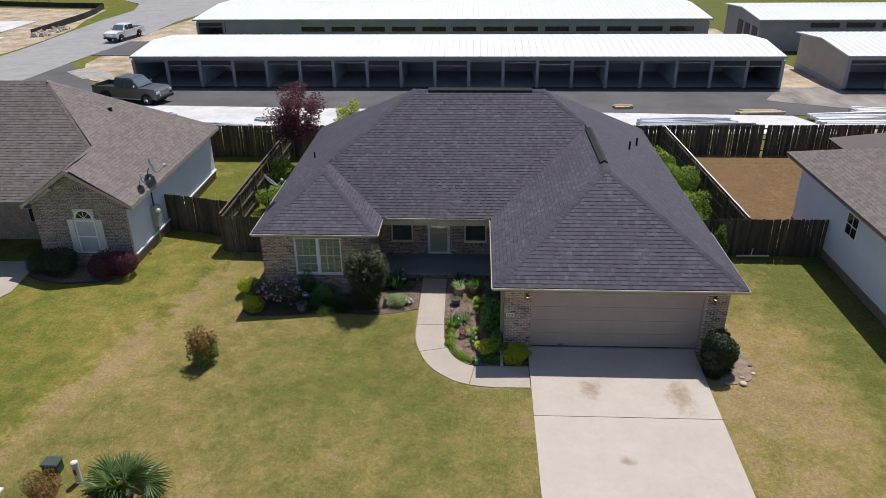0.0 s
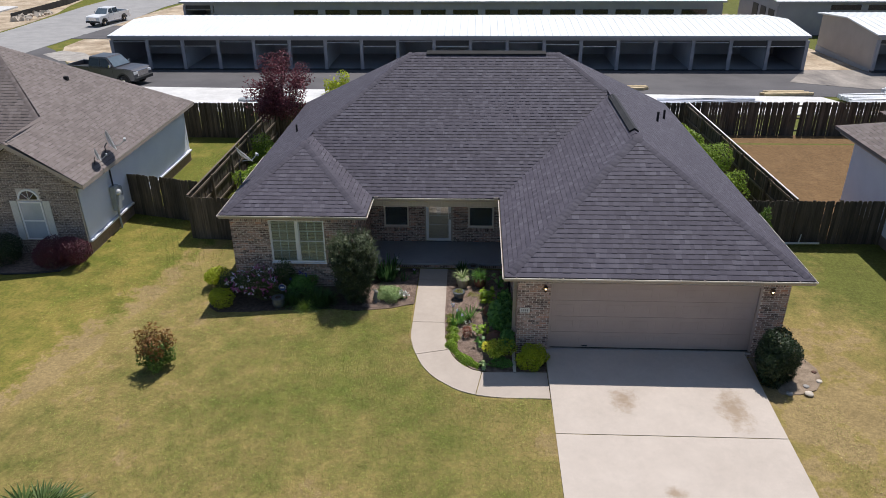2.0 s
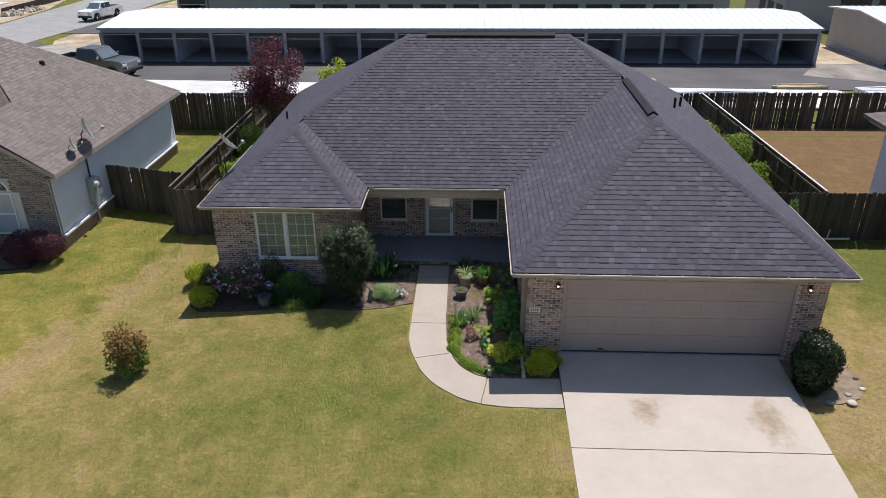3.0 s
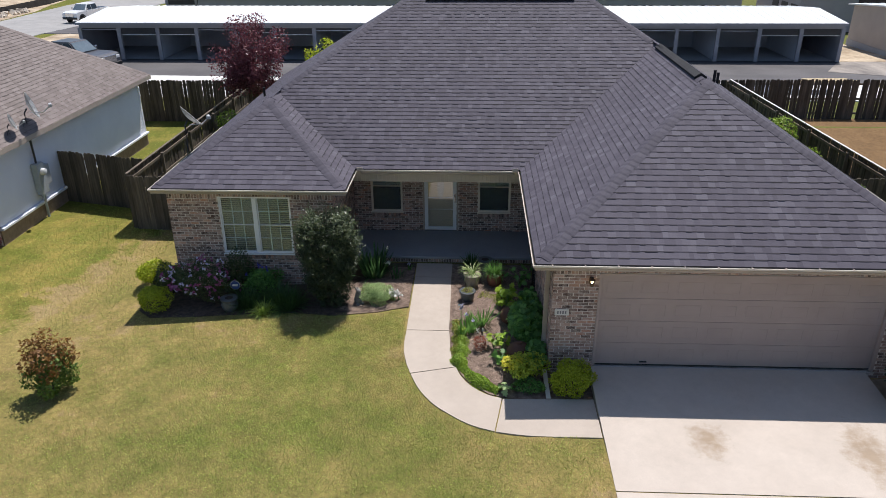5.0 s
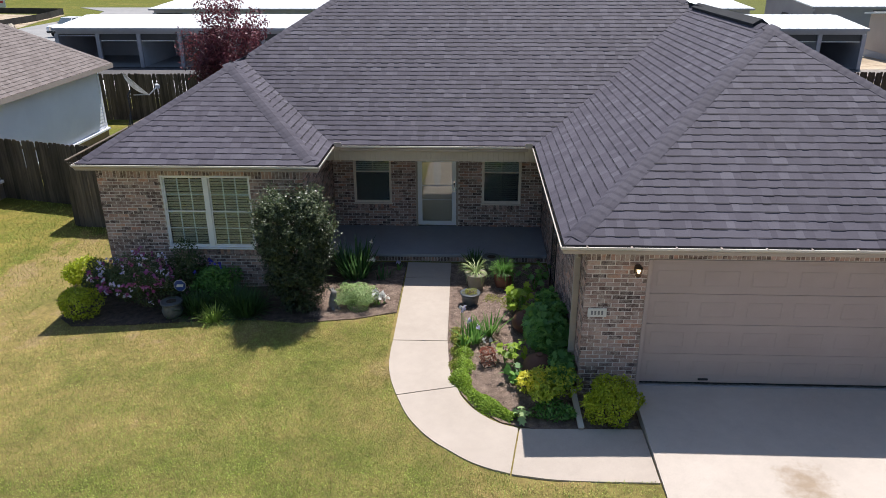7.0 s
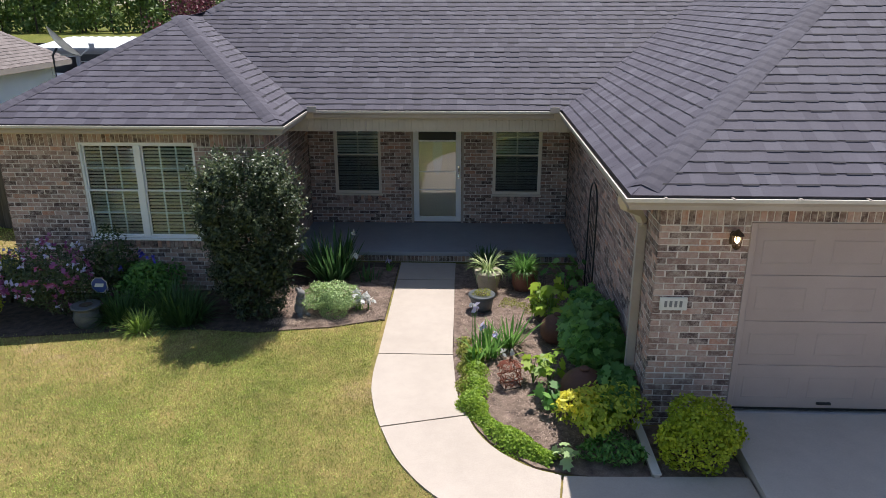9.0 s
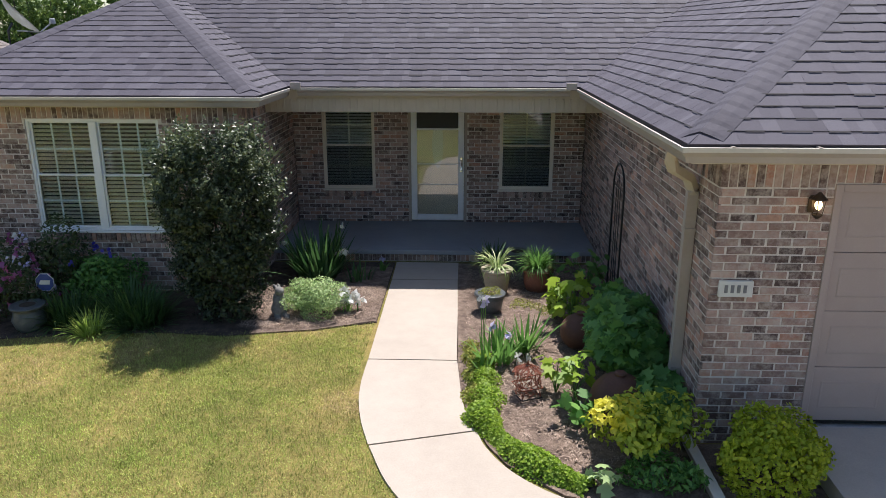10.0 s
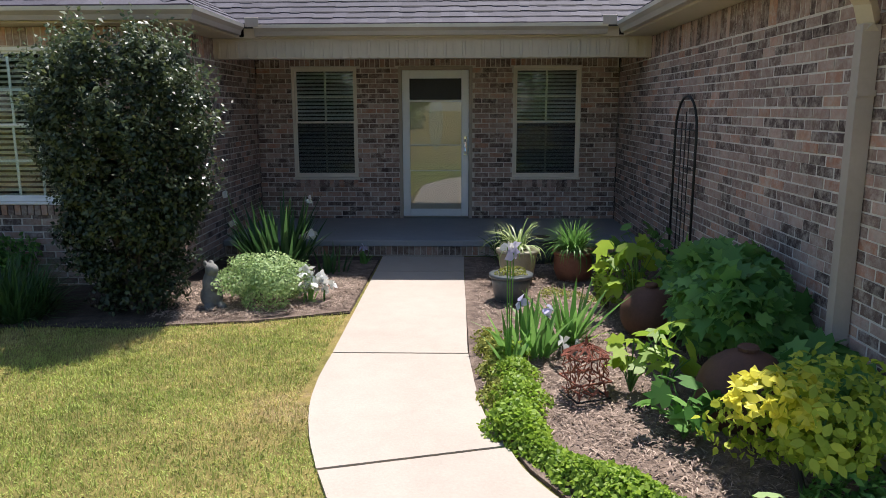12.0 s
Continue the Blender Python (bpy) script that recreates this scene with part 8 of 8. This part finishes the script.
shingle([v for v in NE_SLOPES["back"]], NE_DECKS["back"], M["brown_shingle"], rng, wmin=0.12, wmax=0.26, band_m=M["brown_painted_shadow"], bands=(0.012, 0.024, 0.7))


def caps(a, b, na, nb, parent, material, width=0.175, step=0.15):
    """Bent cap shingles from the low end a to the high end b; na, nb: the normals of the two slopes."""
    a, b = Vector(a), Vector(b)
    ln = (b - a).length
    d = (b - a) / ln
    sa, sb = d.cross(na).normalized(), d.cross(nb).normalized()
    if sa.z > 0:
        sa = -sa
    if sb.z > 0:
        sb = -sb
    n = int(ln / step)
    proto = None
    up = (na + nb).normalized()
    verts = []
    for s, lift in ((0.0, 0.013), (step * 0.35, 0.019), (step * 1.35, 0.010)):
        verts += [sa * width + d * s + na * lift * 0.6, sa * width * 0.45 + d * s + na * (lift + 0.004), d * s + up * (lift + 0.002), sb * width * 0.45 + d * s + nb * (lift + 0.004), sb * width + d * s + nb * lift * 0.6]
    verts += [sa * width - na * 0.004, sa * width * 0.45 - na * 0.004, up * -0.004, sb * width * 0.45 - nb * 0.004, sb * width - nb * 0.004]
    verts += [sa * width + d * step * 1.35 - na * 0.004, sb * width + d * step * 1.35 - nb * 0.004]
    faces = [(r + i, r + i + 1, r + i + 6, r + i + 5) for r in (0, 5) for i in range(4)] + [(15 + i, 16 + i, i + 1, i) for i in range(4)]
    faces += [(15, 0, 5, 10, 20), (19, 21, 14, 9, 4)]
    for i in range(n):
        if proto is None:
            proto = raw("ridge_cap", verts, faces, material, parent)
            ob = proto
        else:
            ob = proto.copy()
            scene.collection.objects.link(ob)
        ob.location = a + d * (0.17 + i * (ln - 0.17) / n)


def normal_of(pts):
    n = (pts[1] - pts[0]).cross(pts[2] - pts[0]).normalized()
    return n if n.z > 0 else -n


NRM = {k: normal_of(v) for k, v in SLOPES.items()}
caps(eave(GX, YG), G1, NRM["garage_west"], NRM["garage_front"], house, M["ridge_cap"])
caps(eave(XR, YG), G1, NRM["garage_front"], NRM["east"], house, M["ridge_cap"])
caps(eave(XL, YW), W1, NRM["west"], NRM["wing_front"], house, M["ridge_cap"])
caps(eave(WX, YW), W1, NRM["wing_front"], NRM["wing_east"], house, M["ridge_cap"])
caps(W1, W2, NRM["wing_east"], NRM["west"], house, M["ridge_cap"])
caps(W2, RIDGE_L, NRM["front"], NRM["west"], house, M["ridge_cap"])
caps(G2, RIDGE_R, NRM["front"], NRM["east"], house, M["ridge_cap"])
caps(RIDGE_L, RIDGE_R, NRM["front"], NRM["back"], house, M["ridge_cap"])
caps(G1, G2, NRM["garage_west"], NRM["east"], house, M["ridge_cap"])
NWN = {k: normal_of(v) for k, v in NW_SLOPES.items()}
caps(NW_SLOPES["front"][2], NW_SLOPES["front"][3], NWN["front"], NWN["east"], west, M["brown_shingle"])
caps(NW_SLOPES["gable_west"][3], NW_SLOPES["gable_west"][0], NWN["gable_west"], NWN["east"], west, M["brown_shingle"])
caps(NW_SLOPES["east"][1], NW_SLOPES["east"][2], NWN["back"], NWN["east"], west, M["brown_shingle"])

# ---- bricks ----
BL, BH, JT = 0.194, 0.057, 0.0108
MESHES = {}


def brick_mesh(ln, ht, axis, material):
    key = (round(ln, 3), round(ht, 3), axis, material.name)
    if key not in MESHES:
        d = 0.02
        bm = bmesh.new()
        s, b = (ln / 2, ht / 2), 0.002
        front = [(-s[0] + b, 0, -s[1] + b), (s[0] - b, 0, -s[1] + b), (s[0] - b, 0, s[1] - b), (-s[0] + b, 0, s[1] - b)]
        back = [(-s[0], d, -s[1]), (s[0], d, -s[1]), (s[0], d, s[1]), (-s[0], d, s[1])]
        mid = [(x, b, z) for x, _, z in back]
        rows = [[bm.verts.new(p) for p in r] for r in (front, mid, back)]
        bm.faces.new(rows[0])
        for ra, rb in zip(rows, rows[1:]):
            for i in range(4):
                bm.faces.new((ra[i], rb[i], rb[(i + 1) % 4], ra[(i + 1) % 4]))
        bmesh.ops.recalc_face_normals(bm, faces=list(bm.faces))
        me = bpy.data.meshes.new("brick")
        bm.to_mesh(me)
        bm.free()
        me.materials.append(material)
        MESHES[key] = me
    return MESHES[key]


def lay(u0, u1, z0, z1, holes, first, soldier, rng):
    """Bricks of a running bond: centre along, centre up, length, height."""
    out = []
    top = soldier if soldier else z1
    rows = round((top - z0) / (BH + JT))
    pitch = (top - z0) / rows
    for r in range(rows):
        z = z0 + r * pitch + pitch / 2 + rng.uniform(-0.002, 0.002)
        a = u0 - (first + (0.5 if r % 2 else 0.0)) * (BL + JT)
        while a < u1:
            b = a + BL
            pieces = [(max(a, u0), min(b, u1))]
            for h in holes:
                if h[2] - 0.03 < z < h[3] + 0.02:
                    pieces = [q for p in pieces for q in ((p[0], min(p[1], h[0])), (max(p[0], h[1]), p[1])) if q[1] > q[0]]
            for p in pieces:
                if p[1] - p[0] > 0.035:
                    out.append(((p[0] + p[1]) / 2, z, round(p[1] - p[0], 2) - rng.choice((0, 0, 0.006)), BH + rng.choice((-0.003, 0, 0, 0.003))))
            a = b + JT
    if soldier:
        u = u0 + BH / 2
        while u < u1 - 0.02:
            zb = soldier + JT
            for h in holes:
                if h[0] - 0.02 < u < h[1] + 0.02:
                    zb = max(zb, h[3] + JT)
            if z1 - zb > 0.05:
                out.append((u, (zb + z1) / 2, BH, round(z1 - zb, 2)))
            u += BH + JT
    return out


def brick_wall(key, parent, near, most, material, face_in=0.0, first=0.0, soldier=ZS, seed=1, zlo=None, spec=None, ztop=None, keep=None):
    axis, face, sign, a, b, holes = spec or WALLS[key]
    rng = random.Random(seed)
    z0 = Z0 + 0.02 if zlo is None else zlo
    turn = {("x", -1): 0, ("x", 1): 180, ("y", -1): -90, ("y", 1): 90}[(axis, sign)]
    vs, fs, made = [], [], 0
    for u, z, ln, ht in lay(a, b, z0, ztop or ZT, holes, first, soldier, rng):
        if keep and not keep(u, z):
            continue
        p = on_wall(axis, face, sign, u, rng.uniform(-0.0025, 0.0025), z + rng.uniform(-0.002, 0.002))
        if near and made < most and near(u, z):
            o = new("brick", brick_mesh(ln, ht, axis, material))
            o.parent = parent
            o.matrix_basis = pose(*p, 0, rng.uniform(-0.7, 0.7), turn)
            made += 1
        else:
            me = brick_mesh(ln, ht, axis, material)
            m = pose(*p, 0, rng.uniform(-0.7, 0.7), turn)
            k = len(vs)
            vs += [m @ v.co for v in me.vertices]
            fs += [tuple(k + i for i in f.vertices) for f in me.polygons]
    if vs:
        tagged(raw("bricks", vs, fs, material, parent), kind="stuff")


brick_wall("garage_front", CORES["garage_front"], lambda u, z: u < 2.1, 300, M["brick"], seed=1)
brick_wall("garage_side", CORES["garage_side"], lambda u, z: u < 24.2 and z > 0.2, 300, M["brick"], first=0.5, seed=2)
brick_wall("porch", CORES["porch"], lambda u, z: -2.4 < u < 0.4, 300, M["brick"], seed=3)
brick_wall("wing_side", CORES["wing_side"], lambda u, z: u < 27, 300, M["brick"], first=0.5, seed=4)
brick_wall("wing_front", CORES["wing_front"], lambda u, z: u > -7.0, 300, M["brick"], seed=5)
brick_wall("west", CORES["west"], None, 0, M["brick"], seed=6)
brick_wall("east", CORES["east"], None, 0, M["brick"], seed=7)
# brick edge of the porch: a row on edge
u = WS + 0.05
while u < GS - 0.04:
    o = new("brick", brick_mesh(BH, 0.10, "x", M["brick"]))
    o.parent = porch
    o.location = (u, 25.640, -0.140)
    u += BH + JT
u = WS + 0.13
while u < GS - 0.1:
    o = new("brick", brick_mesh(BL, BH, "x", M["brick"]))
    o.parent = porch
    o.location = (u, 25.640, -0.236)
    u += BL + JT
# rowlock sills under the windows and the door
for x0, x1, z, y in ((FWIN[0], FWIN[1], FWIN[2] - 0.085, WF - 0.018), (PWIN1[0], PWIN1[1], PWIN1[2] - 0.085, PW - 0.018), (PWIN2[0], PWIN2[1], PWIN2[2] - 0.085, PW - 0.018)):
    u = x0 + 0.04
    while u < x1:
        o = new("brick", brick_mesh(BH, 0.10, "x", M["brick"]))
        o.parent = CORES["wing_front"] if y < 26 else CORES["porch"]
        o.location = (u, y, z)
        u += BH + JT
# the neighbour's gable
spec = ("x", 27.01, -1, -18.05, -14.16, [(-16.43, -15.47, 0.0, 1.56), (-16.37, -15.53, 1.56, 2.02)])
brick_wall("gable", [c for c in west.children if c.name.startswith("gable_wall")][0], None, 0, M["tan_brick"], soldier=None, seed=8, zlo=-0.68, spec=spec, ztop=3.56, keep=lambda u, z: z < 3.54 - abs(u + 16.15) * 0.70)
